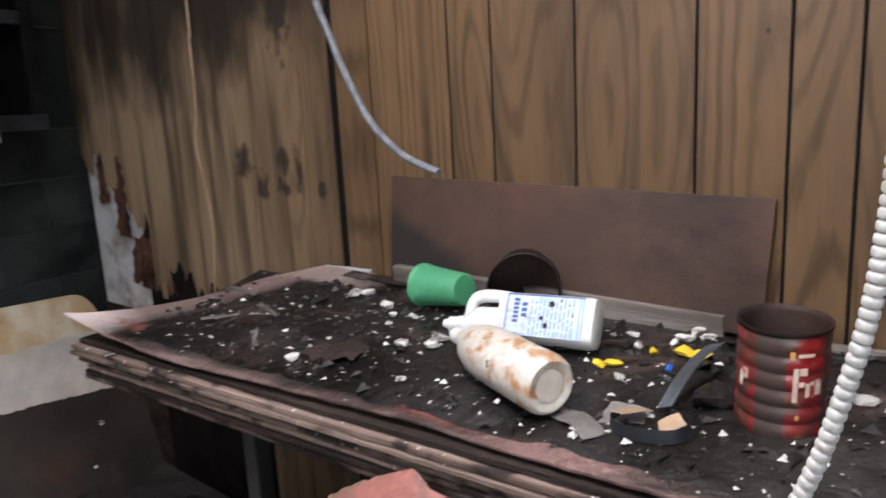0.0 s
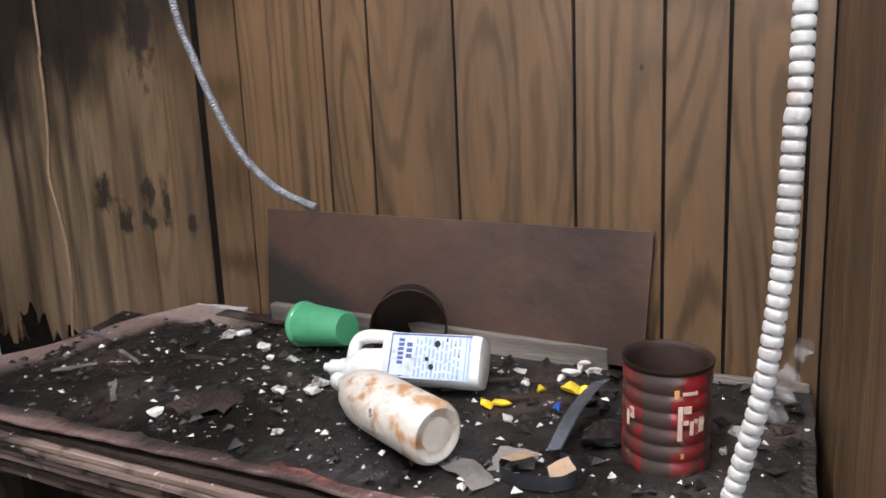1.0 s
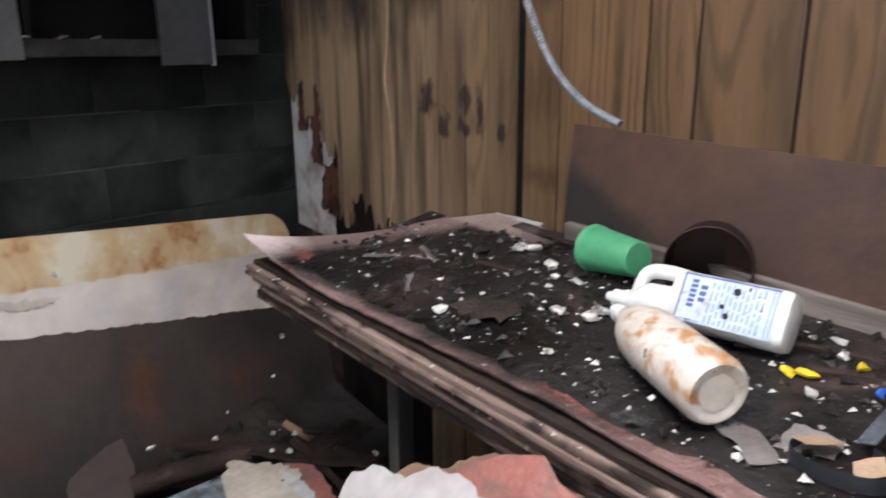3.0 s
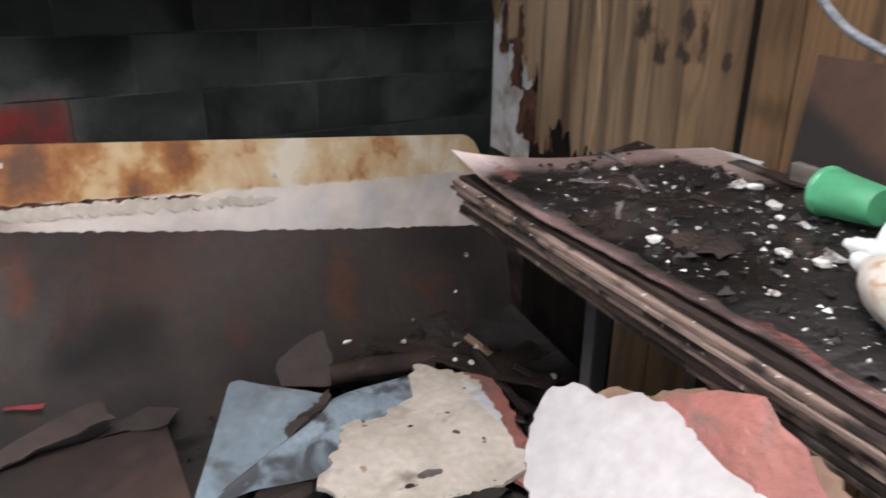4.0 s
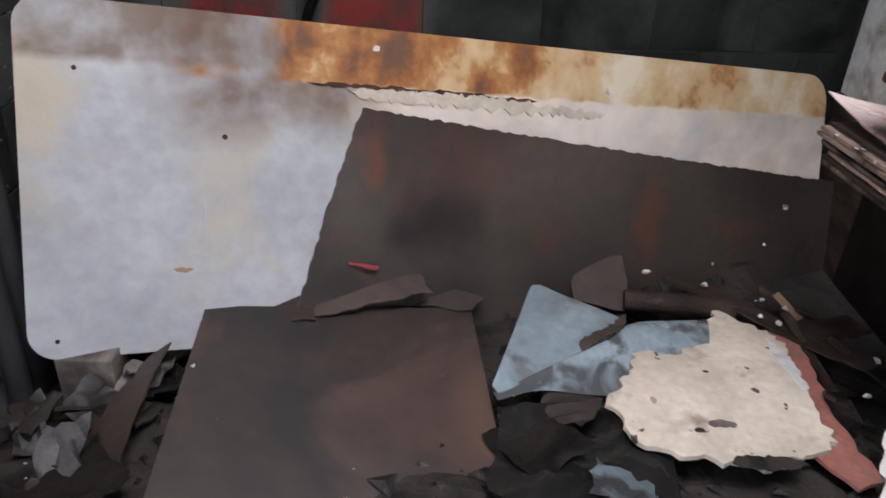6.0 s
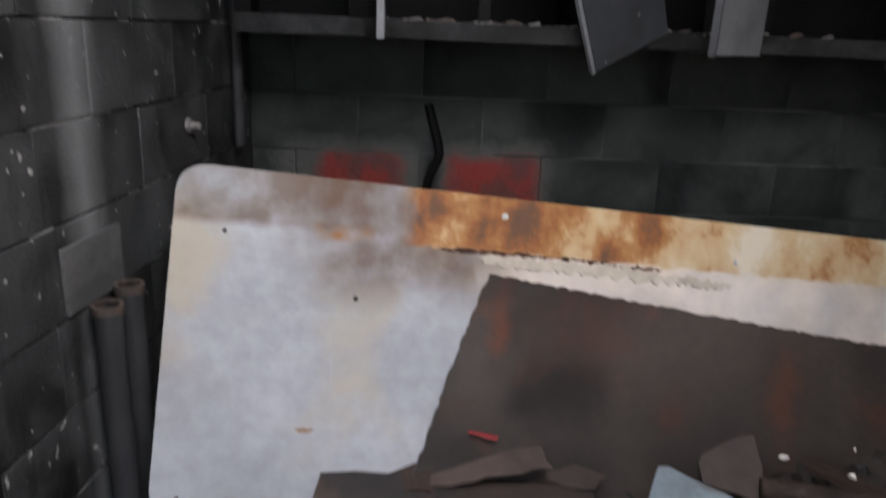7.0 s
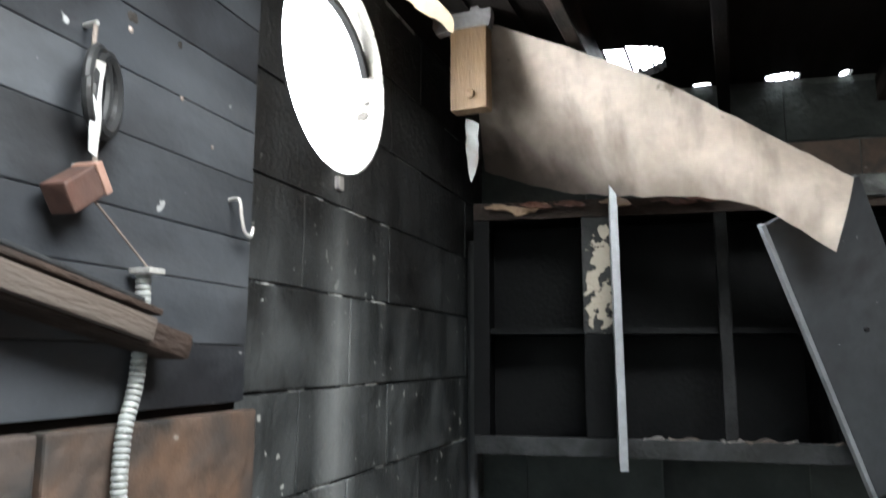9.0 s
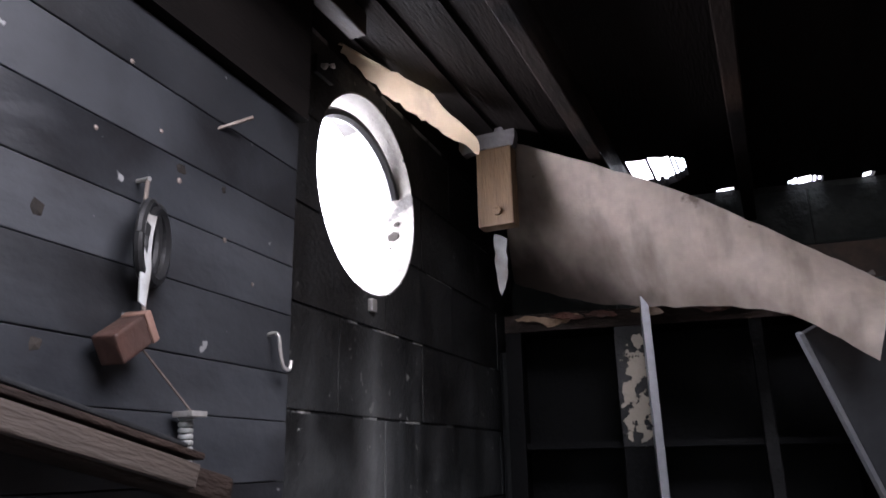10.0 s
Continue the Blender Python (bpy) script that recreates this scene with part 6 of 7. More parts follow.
bm = plate(jagged([(-0.012, -0.06), (0.016, -0.055), (0.010, 0.0), (0.014, 0.06), (-0.006, 0.065), (-0.014, 0.01)], 0.008, 0.006, 9), 0.0006, lambda x, y: 0.008 * math.sin(x * 150 + y * 90) + 0.005 * math.sin(y * 210), 0.006)
ob = part("plastic_film", bm, M["film"], m=pose(0.02, 1.16, 0.925, 78, 20, 12))
tagged(ob, "crumpled clear plastic film in the corner", "plastic film")

# ---- cables in front of the panelled wall ----
pts = smooth_line([(-1.02, 1.10, 2.40), (-1.0, 1.08, 1.8), (-0.955, 1.07, 1.525), (-0.92, 1.07, 1.425), (-0.88, 1.07, 1.338), (-0.828, 1.07, 1.255), (-0.761, 1.07, 1.199), (-0.685, 1.07, 1.169)], 10)
cable = part("hanging_cable", ribbed(pts, 0.0068, 0.006, 0.0012), M["cable_grey"], shade=True)
tagged(cable, "grey braided cable hanging down before the panelling", "cable")
pts = smooth_line([(0.03, 0.60, 2.518), (0.027, 0.54, 1.8), (0.023, 0.53, 1.345), (0.021, 0.53, 1.292), (0.019, 0.53, 1.235), (0.016, 0.53, 1.194), (0.011, 0.53, 1.15), (0.002, 0.53, 1.105), (-0.012, 0.53, 1.05), (-0.035, 0.535, 0.98), (-0.05, 0.56, 0.90)], 10)
conduit = thing("flexible_conduit", "white ribbed flexible conduit hanging down", "conduit")
part("sheath", ribbed(pts, 0.0058, 0.0074, 0.0021), M["conduit_white"], conduit, shade=True)
part("core", tube(pts, 0.0034, 8), M["conduit_dark"], conduit)
wire_pts = smooth_line([(-1.79, 1.396, 2.3), (-1.785, 1.397, 1.588), (-1.793, 1.397, 1.517), (-1.793, 1.397, 1.42), (-1.803, 1.398, 1.30), (-1.823, 1.399, 1.20), (-1.802, 1.398, 1.10), (-1.787, 1.397, 1.0), (-1.788, 1.397, 0.90), (-1.801, 1.397, 0.826), (-1.815, 1.398, 0.72), (-1.81, 1.398, 0.5)], 8)
ob = part("wall_wire", tube(wire_pts, 0.0038, 6), M["paper_tan"])
tagged(ob, "thin tan wire hanging down the panelling", "wire")

# ---- laminate top leaning in the corner, and what lies before it ----
PAN = frame_of((-1.65, -0.922, 0.988), (-0.371, 0.919, -0.129), (-0.862, -0.392, -0.322))
# local x along, y down, z away from the room


def rounded(w, h, r0, r1):
    out = []
    for cx, cy, a0, r in ((r0, r0, 180, r0), (w - r1, r1, 270, r1), (w - r1, h - r1, 0, r1), (r0, h - r0, 90, r0)):
        out += [(cx + r * math.cos(radians(a0 + k * 15)), cy + r * math.sin(radians(a0 + k * 15))) for k in range(7)]
    return out


pan = thing("laminate_top", "dirty white laminate tabletop with orange glue stains, leaning", "tabletop", PAN)
bm = plate(rounded(2.545, 0.808, 0.065, 0.10), 0.022, None, 0.0)
bmesh.ops.translate(bm, verts=bm.verts[:], vec=(-0.015, 0, 0.022))
part("slab", bm, M["laminate"], pan)
part("scuff", plate(jagged([(0.295, 0.607), (0.315, 0.603), (0.345, 0.610), (0.33, 0.617), (0.305, 0.615)], 0.006, 0.002, 5), 0.0006), M["paper_tan"], pan, "brown scuff", m=Matrix.Translation((0, 0, -0.0004)))
part("seam", box(0.372, 0.3735, 0.30, 0.56, -0.0006, 0.0), M["laminate"], pan, "thin scratch")
for u, v, r in ((0.42, 0.29, 0.006), (0.10, 0.15, 0.005), (0.045, 0.765, 0.005)):
    part("hole", lathe([(0.0001, 0.001), (r, 0.001), (r * 1.1, -0.001), (0.0001, -0.001)], 12), M["char"], pan, m=Matrix.Translation((u, v, -0.0005)))
for u, v, r in ((1.55, 0.115, 0.014), (0.80, 0.05, 0.011)):
    part("glue_drop", lump(90 + int(u * 10), r, 0.3), M["plaster"], pan, m=Matrix.Translation((u, v, 0.0)))
bm = plate(jagged([(0.72, 0.160), (1.15, 0.156), (1.55, 0.182), (1.5, 0.198), (1.1, 0.190), (0.75, 0.182)], 0.012, 0.009, 12), 0.004)
part("glue_ridge", bm, M["drywall"], pan, "ragged ridge of old glue", m=Matrix.Translation((0, 0, -0.002)))
bm = plate(jagged([(0.62, 0.146), (1.0, 0.144), (1.30, 0.156), (1.28, 0.163), (0.98, 0.153), (0.66, 0.154)], 0.014, 0.005, 13), 0.002)
part("glue_rim", bm, M["torn_brown"], pan, "dark brown rim of the old glue", m=Matrix.Translation((0, 0, -0.001)))

bm = plate(jagged([(0.757, 0.206), (1.2, 0.25), (1.8, 0.312), (2.60, 0.38), (2.62, 0.83), (0.52, 0.84), (0.60, 0.69), (0.67, 0.45)], 0.013, 0.0035, 31), 0.006, lambda x, y: 0.006 * math.sin(x * 6) + 0.004 * math.sin(y * 17 + x * 3), 0.08)
ob = part("tar_sheet", bm, M["tar_sheet"], m=PAN @ Matrix.Translation((0, 0, -0.022)))
tagged(ob, "charred black sheet with rusty patches against the laminate top", "sheet")

# heap of burnt rubble on the floor
def heap_z(x, y):
    n = noise.noise(Vector((x * 3.1, y * 3.1, 0))) * 0.05 + noise.noise(Vector((x * 11, y * 11, 4))) * 0.02
    return max(0.004, 0.085 + n)


bm = bmesh.new()
grid = [[bm.verts.new((-2.5 + i * 0.04, -0.95 + j * 0.04, heap_z(-2.5 + i * 0.04, -0.95 + j * 0.04))) for j in range(52)] for i in range(58)]
for a, b in zip(grid, grid[1:]):
    for j in range(51):
        bm.faces.new((a[j], b[j], b[j + 1], a[j + 1]))
heap = part("rubble_heap", bm, M["char"])
tagged(heap, "heap of black burnt rubble over the floor", "rubble", kind="stuff")
scatter("floor_flakes", "burnt flakes and scraps over the rubble", "flake", 1100, 7, lambda r: ((lambda x, y: (x, y, heap_z(x, y) + 0.006))(r.uniform(-2.2, -0.3), r.uniform(-0.9, 1.1))), lambda r: 0.006 + 0.03 * r.random() ** 2)
scatter("floor_crumbs", "white plaster crumbs over the rubble", "crumb", 160, 8, lambda r: ((lambda x, y: (x, y, heap_z(x, y) + 0.012))(r.uniform(-2.2, -0.3), r.uniform(-0.9, 1.1))), lambda r: 0.003 + 0.006 * r.random() ** 2)

for k, (x, y, z, r) in enumerate(((-1.665, 0.935, 0.20, 0.011), (-1.90, 0.63, 0.215, 0.015), (-1.70, 0.90, 0.20, 0.010), (-1.49, 1.11, 0.21, 0.010), (-1.36, 1.02, 0.20, 0.013), (-1.80, 0.95, 0.19, 0.008), (-1.76, 1.0, 0.19, 0.010), (-1.86, 0.80, 0.20, 0.012), (-0.98, -0.18, 0.235, 0.012), (-1.33, -0.55, 0.262, 0.006))):
    ob = part("plaster_chip", lump(140 + k, r, 0.7), M["crumb"], m=pose(x, y, z))
    tagged(ob, "broken white plaster chip on the burnt rubble", "plaster chip", group="plaster chips on the rubble")
for k, (u, v, r) in enumerate(((2.33, 0.47, 0.012), (2.24, 0.60, 0.006), (2.0, 0.66, 0.008))):
    ob = part("plaster_chip", lump(160 + k, r, 0.7), M["crumb"], m=PAN @ Matrix.Translation((u, v, -0.034)))
    tagged(ob, "broken white plaster chip stuck to the charred sheet", "plaster chip", group="plaster chips on the rubble")
for x, y, a, l, mt in ((-1.78, 1.02, 40, 0.05, "paper_tan"), (-1.75, 1.06, 110, 0.045, "dark_brown_wood"), (-1.83, 1.0, 75, 0.05, "scorched_block"), (-1.9, 0.70, 10, 0.05, "char"), (-1.6, 1.0, 20, 0.12, "dark_brown_wood"), (-1.45, 0.98, 150, 0.14, "dark_brown_wood"), (-1.55, 1.12, 60, 0.10, "rust_sheet")):
    ob = part("wood_splinter", box(-l, l, -0.012, 0.012, -0.004, 0.004, 0.002), M[mt], m=pose(x, y, heap_z(x, y) + 0.075, 8, 28, a))
    tagged(ob, "broken splinter of charred wood on the rubble", "splinter", group="splinters on the rubble")
rust = part("rust_sheet", plate([(0, 0), (0.70, 0.012), (0.615, 0.75), (-0.17, 0.80)], 0.004, lambda x, y: 0.012 * math.sin(x * 5) * y, 0.09), M["rust_sheet"], m=frame_of((-1.553, -0.58, 0.272), (-0.19, 0.70, -0.096), (-0.20, -0.18, -1)))
tagged(rust, "flat rusty brown steel sheet lying on the rubble", "sheet")
for outl, o, al, no, mt, lab, s in (
        ([(0, 0), (0.345, -0.01), (0.36, 0.12), (0.0, 0.12)], (-1.669, -0.393, 0.264), (-0.113, 0.327, 0.01), (-0.2, -0.05, -1), "steel_board", "torn dark sheet scrap on the rubble", 1),
        ([(0, 0), (0.14, 0.0), (0.14, 0.1), (0, 0.1)], (-1.64, -0.46, 0.26), (-0.1, 1, 0), (-0.3, 0, -1), "dark_brown_wood", "small dark board scrap on the rubble", 2),
        ([(0, 0), (0.20, 0.04), (0.17, 0.10), (0.0, 0.12)], (-1.82, -0.06, 0.215), (0.12, 1, -0.1), (-0.2, 0, -1), "steel_board", "torn dark sheet scrap on the rubble", 3),
        ([(0, 0), (0.16, -0.02), (0.18, 0.20), (0.0, 0.16)], (-2.0, 0.42, 0.20), (0.05, 1, 0), (-0.5, 0, -1), "steel_board", "bent brown sheet scrap on the rubble", 4),
        ([(0, 0), (0.50, 0.0), (0.50, -0.17), (0.25, -0.15), (0.03, -0.045)], (-1.434, -0.635, 0.25), (0.30, -0.03, -0.10), (0.1, -0.55, 1), "rust_sheet", "dark sheet leaning on the rubble", 6),
        ([(0, 0), (0.52, 0.06), (0.50, 0.16), (-0.02, 0.10)], (-1.62, 0.72, 0.155), (-0.45, 0.9, 0.0), (0, 0, -1), "dark_brown_wood", "charred plank on the rubble", 7),
        ([(0, 0), (0.62, 0.0), (0.60, 0.07), (0.0, 0.08)], (-1.98, 0.75, 0.17), (0.75, 0.65, 0.0), (0.1, 0, -1), "dark_brown_wood", "charred plank on the rubble", 8)):
    ob = part("sheet_scrap", plate(jagged(outl, 0.03, 0.007, s + 50), 0.005, lambda x, y: 0.008 * math.sin(x * 14 + s), 0.06), M[mt], m=frame_of(o, al, no))
    tagged(ob, lab, "scrap")
ob = part("charred_roll", tube(smooth_line([(-1.815, 0.55, 0.165), (-1.79, 0.70, 0.175), (-1.775, 0.86, 0.165)], 6), 0.032, 12), M["dark_brown_wood"], shade=True)
tagged(ob, "rolled brown metal tube on the rubble", "tube")
ob = part("red_strip", plate(jagged([(0, 0), (0.08, 0.003), (0.075, 0.013), (0, 0.007)], 0.02, 0.003, 3), 0.003), M["red_plastic"], m=frame_of((-1.672, -0.235, 0.345), (-0.24, 1, -0.20), (-0.8, -0.2, -0.5)))
tagged(ob, "bright red plastic strip in the rubble", "scrap")
# pale blue plastic sheet: a flat rounded face, and a mottled fold that arches away under it
visor = thing("plastic_sheet", "sooty pale blue plastic sheet, folded, with a rounded corner", "plastic sheet")
outl = [(-1.735, 0.252), (-1.757, 0.262), (-1.764, 0.288), (-1.72, 0.385), (-1.637, 0.505), (-1.575, 0.455), (-1.50, 0.345), (-1.42, 0.235), (-1.372, 0.165), (-1.358, 0.140), (-1.380, 0.126)]
bm = plate(outl, 0.004, lambda x, y: 0.19 - 0.10 * (x + 1.363) + 0.008 * math.sin((x + y) * 19) - 0.012 * math.sin((y - 0.26 + (x + 1.6) * 0.9) * 15), 0.02)
part("face", bm, M["blue_plastic"], visor, shade=True)
bm = bmesh.new()
crease = smooth_line([(-1.366, 0.128, 0.183), (-1.45, 0.27, 0.192), (-1.56, 0.43, 0.202), (-1.64, 0.53, 0.207), (-1.675, 0.74, 0.200)], 6)
brim = smooth_line([(-1.352, 0.140, 0.172), (-1.395, 0.245, 0.168), (-1.405, 0.37, 0.150), (-1.44, 0.52, 0.125), (-1.50, 0.70, 0.125)], 6)
rows = []
for k, (a, b) in enumerate(zip(crease, brim)):
    arch = 0.030 * min(1.0, k / 8)
    rows.append([bm.verts.new(a.lerp(b, j / 10) + Vector((0, 0, arch * math.sin(math.pi * (j / 10) ** 0.8) - 0.004))) for j in range(11)])
for a, b in zip(rows, rows[1:]):
    for j in range(10):
        bm.faces.new((a[j], a[j + 1], b[j + 1], b[j]))
bmesh.ops.recalc_face_normals(bm, faces=bm.faces[:])
bmesh.ops.solidify(bm, geom=bm.faces[:], thickness=0.004)
part("fold", bm, M["blue_mottle"], visor, "blue fold mottled with soot", shade=True)
bm = plate(jagged([(-1.585, 0.42), (-1.642, 0.505), (-1.60, 0.49), (-1.54, 0.42), (-1.50, 0.36), (-1.53, 0.36)], 0.010, 0.005, 15), 0.003, lambda x, y: 0.213 - 0.10 * (x + 1.363) - 0.0165 + 0.006 * math.sin(x * 60), 0.015)
part("torn_soot", bm, M["rust_sheet"], visor, "burnt brown tear along the fold")
# wet black ground in front of the fold
bm = plate(jagged([(-1.36, 0.14), (-1.38, 0.40), (-1.25, 0.52), (-1.02, 0.50), (-0.95, 0.22), (-1.10, 0.10)], 0.03, 0.012, 61), 0.006, lambda x, y: 0.135 + 0.012 * math.sin(x * 23 + y * 9) + 0.008 * math.sin(y * 31), 0.03)
ob = part("wet_sheet", bm, M["wet_black"], shade=True)
tagged(ob, "wet black crumpled plastic on the rubble", "plastic sheet")

# drywall pieces
dry = thing("drywall_piece", "ragged cream piece of drywall with pink backing", "drywall", Matrix.Translation((0, 0, 0.185)))
bm = plate(jagged([(-1.671, 0.734), (-1.755, 0.80), (-1.69, 0.87), (-1.626, 0.92), (-1.384, 0.885), (-1.225, 0.88), (-1.142, 0.70), (-1.17, 0.55), (-1.21, 0.43), (-1.345, 0.39), (-1.457, 0.484), (-1.55, 0.516), (-1.52, 0.593), (-1.566, 0.68)], 0.016, 0.013, 21), 0.012, lambda x, y: 0.006 * math.sin(x * 12), 0.07)
part("face", bm, M["drywall"], dry)
for cx, cy, rx, ry, k, mt in ((-1.27, 0.64, 0.012, 0.034, 1, "plaster_dirty"), (-1.155, 0.70, 0.022, 0.085, 2, "char"), (-1.25, 0.58, 0.007, 0.012, 3, "char"), (-1.50, 0.885, 0.12, 0.018, 4, "plaster"), (-1.45, 0.66, 0.005, 0.008, 5, "char"), (-1.34, 0.50, 0.012, 0.007, 6, "paper_tan")):
    bm = plate(jagged([(cx + rx * math.cos(a), cy + ry * math.sin(a)) for a in np.linspace(0, 5.6, 9)], 0.01, 0.007, 70 + k), 0.001, lambda x, y: 0.006 * math.sin(x * 12) + 0.0015, 0.03)
    part("burnt_patch", bm, M[mt], dry, "torn patch in the face")
bm = plate(jagged([(-1.69, 0.93), (-1.676, 0.997), (-1.49, 0.965), (-1.33, 0.925), (-1.12, 0.935), (-1.10, 0.87), (-1.25, 0.80), (-1.4, 0.82)], 0.03, 0.008, 22), 0.010)
part("backing", bm, M["pink_paper"], dry, "pink paper backing", m=Matrix.Translation((0, 0, -0.019)))
d2n = Vector((-0.10, -0.55, 0.83))
d2m = frame_of((-0.86, 0.68, 0.644), Vector((1, 0, 0)) - d2n * (-0.10), d2n)
slab = thing("drywall_slab", "large white drywall slab with torn pink edge, leaning", "drywall", d2m)
bm = plate(jagged([(0.0, 0.0), (0.042, 0.03), (0.112, 0.039), (0.15, 0.08), (0.205, 0.088), (0.287, 0.075), (0.353, 0.07), (0.46, 0.06), (0.60, 0.03), (0.60, -0.55), (0.17, -0.62), (0.184, -0.23), (0.165, -0.153), (0.087, -0.112), (0.022, -0.054)], 0.012, 0.006, 41), 0.014, lambda x, y: 0.004 * math.sin(x * 9 + y * 5), 0.08)
part("face", bm, M["drywall_white"], slab)
bm = plate(jagged([(0.13, 0.06), (0.18, 0.112), (0.29, 0.125), (0.40, 0.12), (0.50, 0.09), (0.56, 0.055), (0.45, 0.045), (0.3, 0.045)], 0.03, 0.006, 42), 0.006, None, 0.025)
for v in bm.verts:
    k = max(0.0, 1 - abs(v.co.x - 0.33) / 0.16) * max(0.0, min(1.0, (v.co.y - 0.05) / 0.07))
    v.co.z += 0.055 * k ** 0.7
    v.co.y += 0.03 * k
part("backing", bm, M["pink_paper"], slab, "pink torn paper backing", m=Matrix.Translation((0, 0, -0.015)))
bm = plate(jagged([(0.03, 0.02), (0.075, 0.072), (0.13, 0.088), (0.18, 0.140), (0.29, 0.152), (0.41, 0.146), (0.51, 0.085), (0.54, -0.06), (0.2, -0.03)], 0.012, 0.009, 43), 0.006)
part("core_edge", bm, M["brown_core"], slab, "brown broken core edge", m=Matrix.Translation((0, 0, -0.0255)))

# pipes and rubble at the foot of the block wall
for x, y, h, mt in ((-1.555, -1.03, 0.71, "iron_pipe"), (-1.455, -1.025, 0.70, "iron_pipe")):
    p = thing("floor_pipe", "black iron pipe stub with a rusty top by the wall", "pipe", pose(x, y, 0), group="pipes by the wall")
    part("shaft", lathe([(0.0001, 0), (0.03, 0), (0.03, h), (0.026, h), (0.026, h - 0.03), (0.0001, h - 0.03)], 18), M[mt], p, shade=True)
    part("rim", lathe([(0.026, h - 0.015), (0.034, h - 0.015), (0.034, h + 0.005), (0.026, h + 0.005), (0.026, h - 0.015)], 18), M["pipe_rust"], p)
ob = part("patch_plate", box(-1.60, -1.38, -1.073, -1.064, 0.70, 0.845, 0.002), M["patch_grey"])
tagged(ob, "grey wood patch on the block wall", "board")
for k in range(16):
    rnd = random.Random(200 + k)
    x, y = rnd.uniform(-1.7, -1.0), rnd.uniform(-0.93, -0.62)
    w = rnd.uniform(0.04, 0.09)
    ob = part("rubble_scrap", plate(jagged([(-w, -w * 0.6), (w, -w * 0.7), (w * 0.8, w * 0.6), (-w * 0.7, w * 0.8)], 0.02, 0.008, k), 0.006, lambda x, y: 0.02 * math.sin(x * 30), 0.02), M[("paper_grey", "rust_sheet", "char", "grey_wood", "char")[k % 5]], m=pose(x, y, heap_z(x, y) + 0.03 + 0.02 * rnd.random(), rnd.uniform(-35, 35), rnd.uniform(-35, 35), rnd.uniform(0, 180)))
    tagged(ob, "crumpled scrap in the burnt rubble", "scrap", group="scraps by the wall")
def crumpled(seed, w, h, amp):
    """A sheet crushed into facets."""
    rnd = random.Random(seed)
    bm = bmesh.new()
    n = 6
    g = [[bm.verts.new(((i / (n - 1) - 0.5) * w + rnd.uniform(-0.3, 0.3) * w / n, (j / (n - 1) - 0.5) * h + rnd.uniform(-0.3, 0.3) * h / n, rnd.uniform(-amp, amp))) for j in range(n)] for i in range(n)]
    for a, b in zip(g, g[1:]):
        for j in range(n - 1):
            bm.faces.new((a[j], b[j], b[j + 1]))
            bm.faces.new((a[j], b[j + 1], a[j + 1]))
    bmesh.ops.solidify(bm, geom=bm.faces[:], thickness=0.0015)
    return bm


for k, (x, y, z, w, h, rx, ry, rz, mt) in enumerate(((-1.315, -0.775, 0.150, 0.15, 0.10, 25, 10, 60, "paper_white"), (-1.265, -0.90, 0.14, 0.15, 0.08, 15, 12, 30, "paper_white"), (-1.08, -0.74, 0.15, 0.24, 0.2, 10, -15, 40, "char"), (-1.17, -0.79, 0.145, 0.16, 0.12, 20, 22, 10, "plaster_dirty"), (-1.02, -0.88, 0.14, 0.2, 0.16, 5, 8, 80, "char"), (-1.25, 0.22, 0.14, 0.2, 0.16, 8, -12, 30, "char"), (-1.10, 0.38, 0.155, 0.14, 0.12, -10, 12, 70, "blue_mottle"), (-1.34, 0.30, 0.16, 0.14, 0.10, 12, -18, 50, "steel_board"))):
    ob = part("crumpled_sheet", crumpled(300 + k, w, h, 0.016 if k < 5 else 0.009), M[mt], m=pose(x, y, z, rx, ry, rz), shade=True)
    tagged(ob, "crumpled dirty sheet in the burnt rubble", "scrap", group="crumpled sheets on the rubble")
ob = part("support_block", box(-1.47, -1.385, -0.885, -0.755, 0.05, 0.225, 0.004), M["grey_wood"])
tagged(ob, "grey wooden block under the laminate top", "block")
stub = thing("pipe_stub", "small pale pipe stub on the sooty block wall", "pipe", pose(-2.043, -1.094, 1.012, -90, 0, 0))
part("collar", lathe([(0.0001, 0.0), (0.022, 0.0), (0.020, 0.008), (0.011, 0.010), (0.0001, 0.010)], 14), M["plaster_dirty"], stub)
part("nipple", lathe([(0.010, 0.009), (0.010, 0.034), (0.007, 0.036), (0.0001, 0.034)], 14), M["bright_metal"], stub, shade=True)
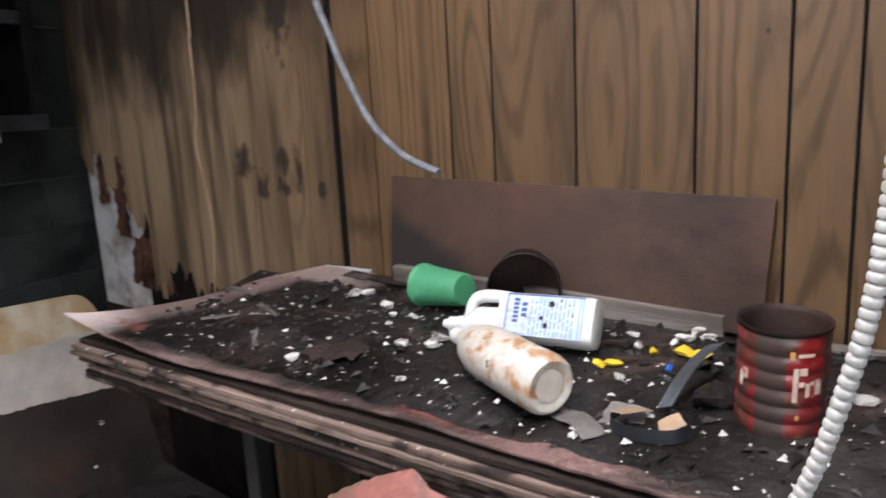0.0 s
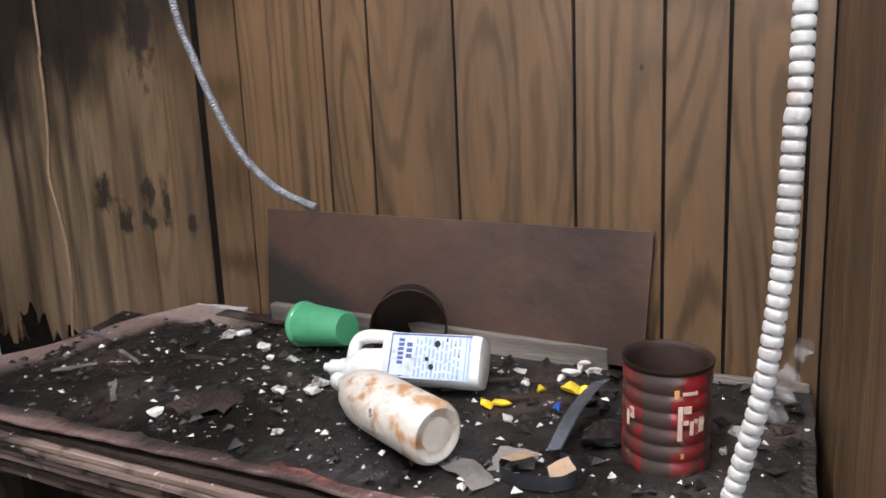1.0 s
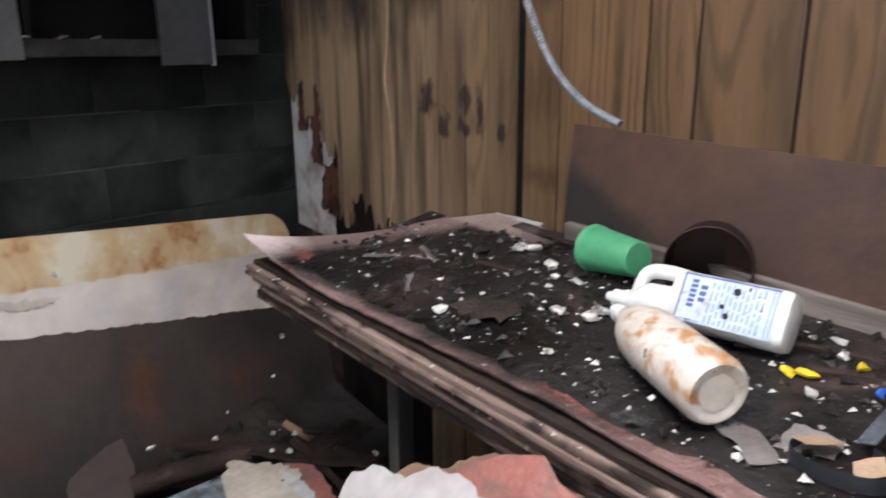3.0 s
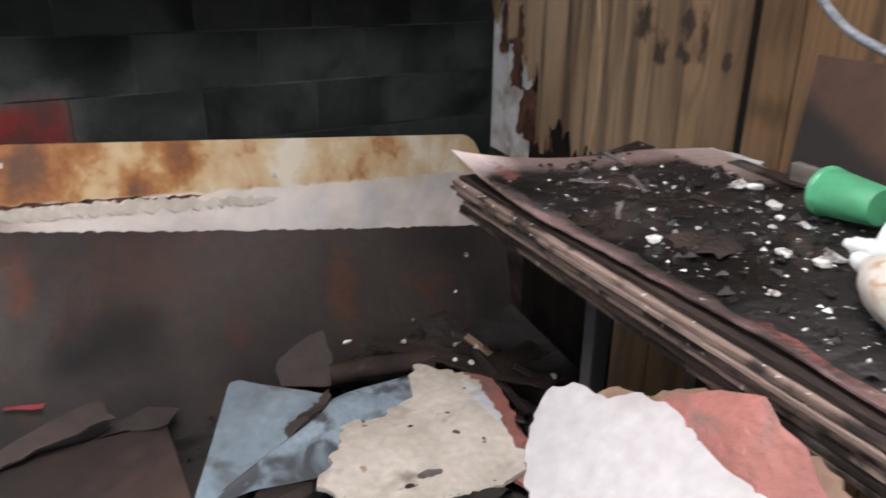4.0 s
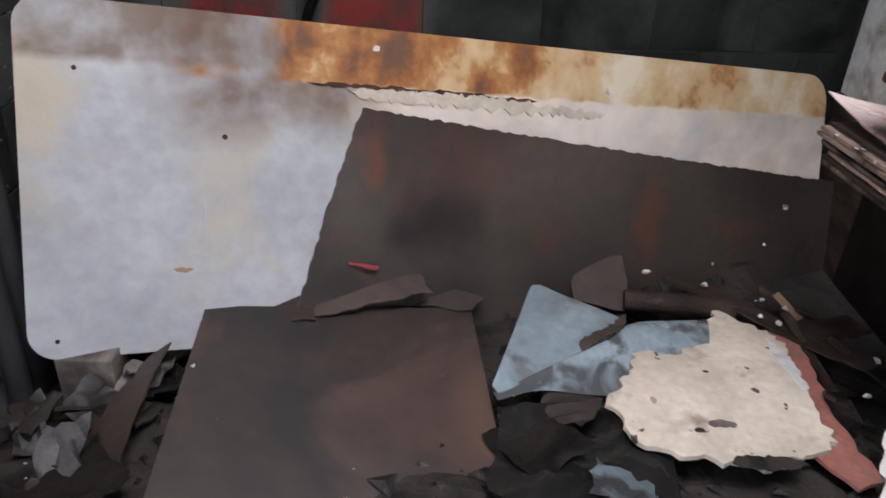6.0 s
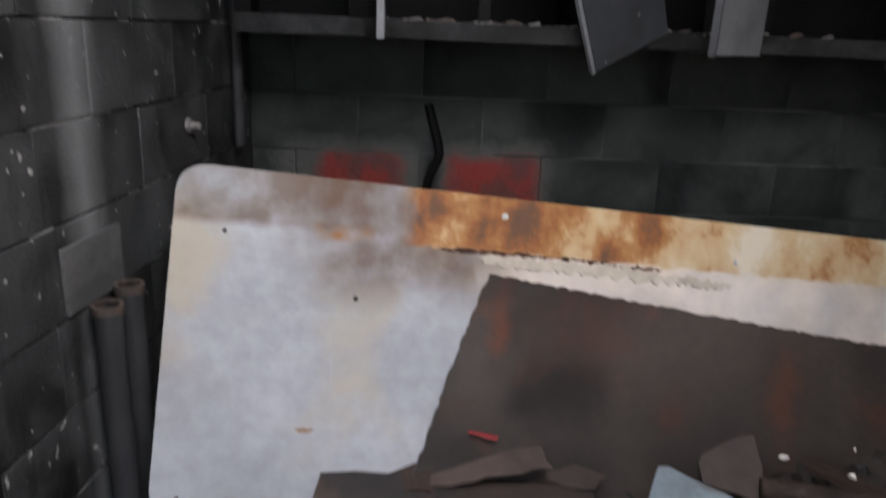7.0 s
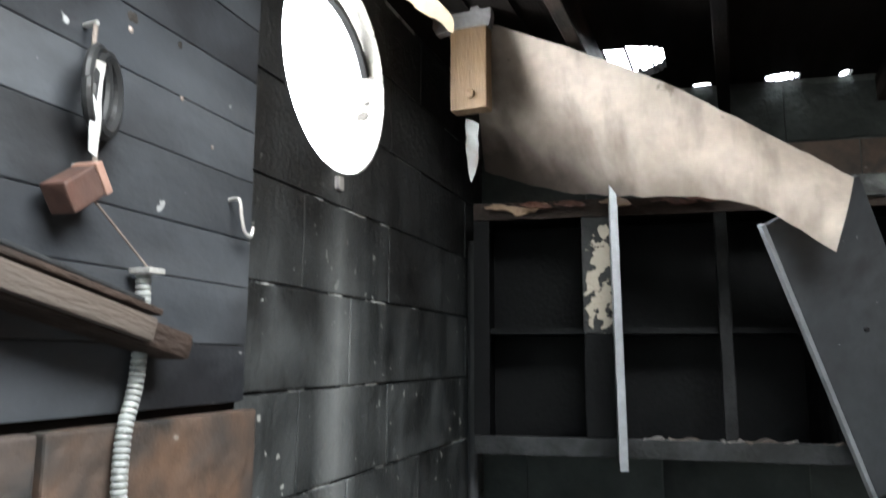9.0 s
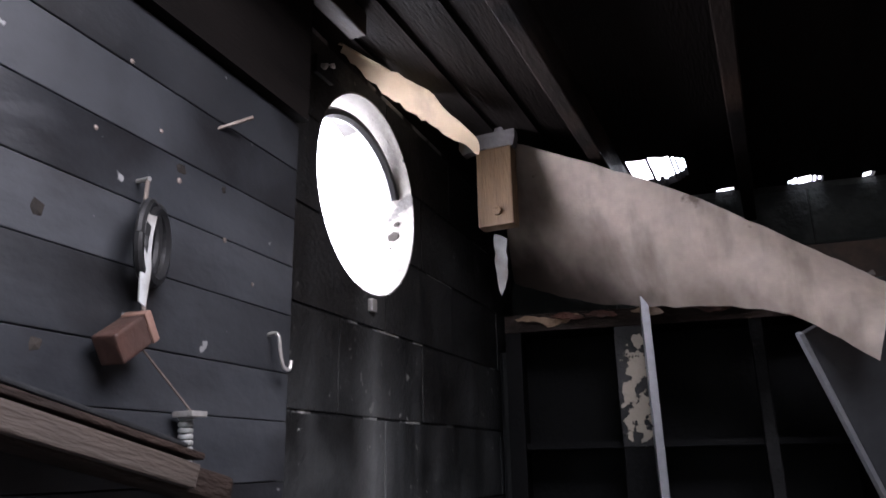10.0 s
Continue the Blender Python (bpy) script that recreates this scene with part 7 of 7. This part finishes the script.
# small fittings at the head of the vent wall
clip = thing("wall_clip", "rusty metal clip beside the round vent", "clip", pose(-1.235, -1.058, 2.418))
part("plate", box(-0.035, 0.03, -0.004, 0.006, -0.025, 0.02, 0.003), M["cab_rail"], clip)
part("screw", lump(501, 0.013, 0.8), M["bright_metal"], clip, m=pose(0.012, 0.012, -0.004))
part("screw", lump(502, 0.009, 0.8), M["bright_metal"], clip, m=pose(-0.018, 0.012, 0.012))
for k, (x, z, r) in enumerate(((-0.76, 1.965, 0.004), (-0.86, 1.91, 0.0035), (-0.66, 2.09, 0.0035), (-0.72, 2.02, 0.003), (-0.93, 1.86, 0.003), (-0.62, 1.98, 0.003))):
    ob = part("nail", lathe([(0.0001, 0.003), (r, 0.002), (r * 1.1, 0.0), (r * 0.5, -0.004)], 10), M["wire"], m=Matrix.Translation(pier_at(x, z)) @ pose(0, 0, 0, -90, 0, 0))
    tagged(ob, "old nail head in the black board wall", "nail", group="nails in the boards")
for k, (x, y, r) in enumerate(((-0.20, 1.06, 0.026), (-0.185, 1.02, 0.02), (-0.25, 1.12, 0.022), (-0.33, 1.10, 0.016), (-0.235, 1.17, 0.02), (-0.42, 1.14, 0.014), (-0.80, 0.945, 0.014), (-1.08, 1.14, 0.018))):
    ob = part("char_lump", lump(700 + k, r, 0.45), M["flake"], m=pose(x, y, table_z(y) + r * 0.3 + max(0.0, crust_h(x, y - 0.8)), 0, 0, 40 * k))
    tagged(ob, "black burnt lump on the charred sheet", "burnt lump", group="burnt lumps on the table")
for x, y, w, h, a, mt in ((-0.36, 1.165, 0.07, 0.008, 24, "dark_brown_wood"), (-0.44, 1.12, 0.05, 0.006, 40, "dark_brown_wood"), (-1.15, 1.05, 0.05, 0.005, -20, "paper_grey"), (-1.22, 0.98, 0.04, 0.005, 60, "paper_grey"), (-0.98, 1.09, 0.045, 0.007, 15, "dark_brown_wood")):
    ob = part("splinter", plate(jagged([(-w, -h), (w, -h * 0.6), (w, h * 0.5), (-w, h)], 0.02, h * 0.4, int(-x * 100)), 0.004), M[mt], m=pose(x, y, table_z(y) + 0.013, 6, 3, a))
    tagged(ob, "broken burnt splinter lying on the charred sheet", "splinter", group="splinters on the table")
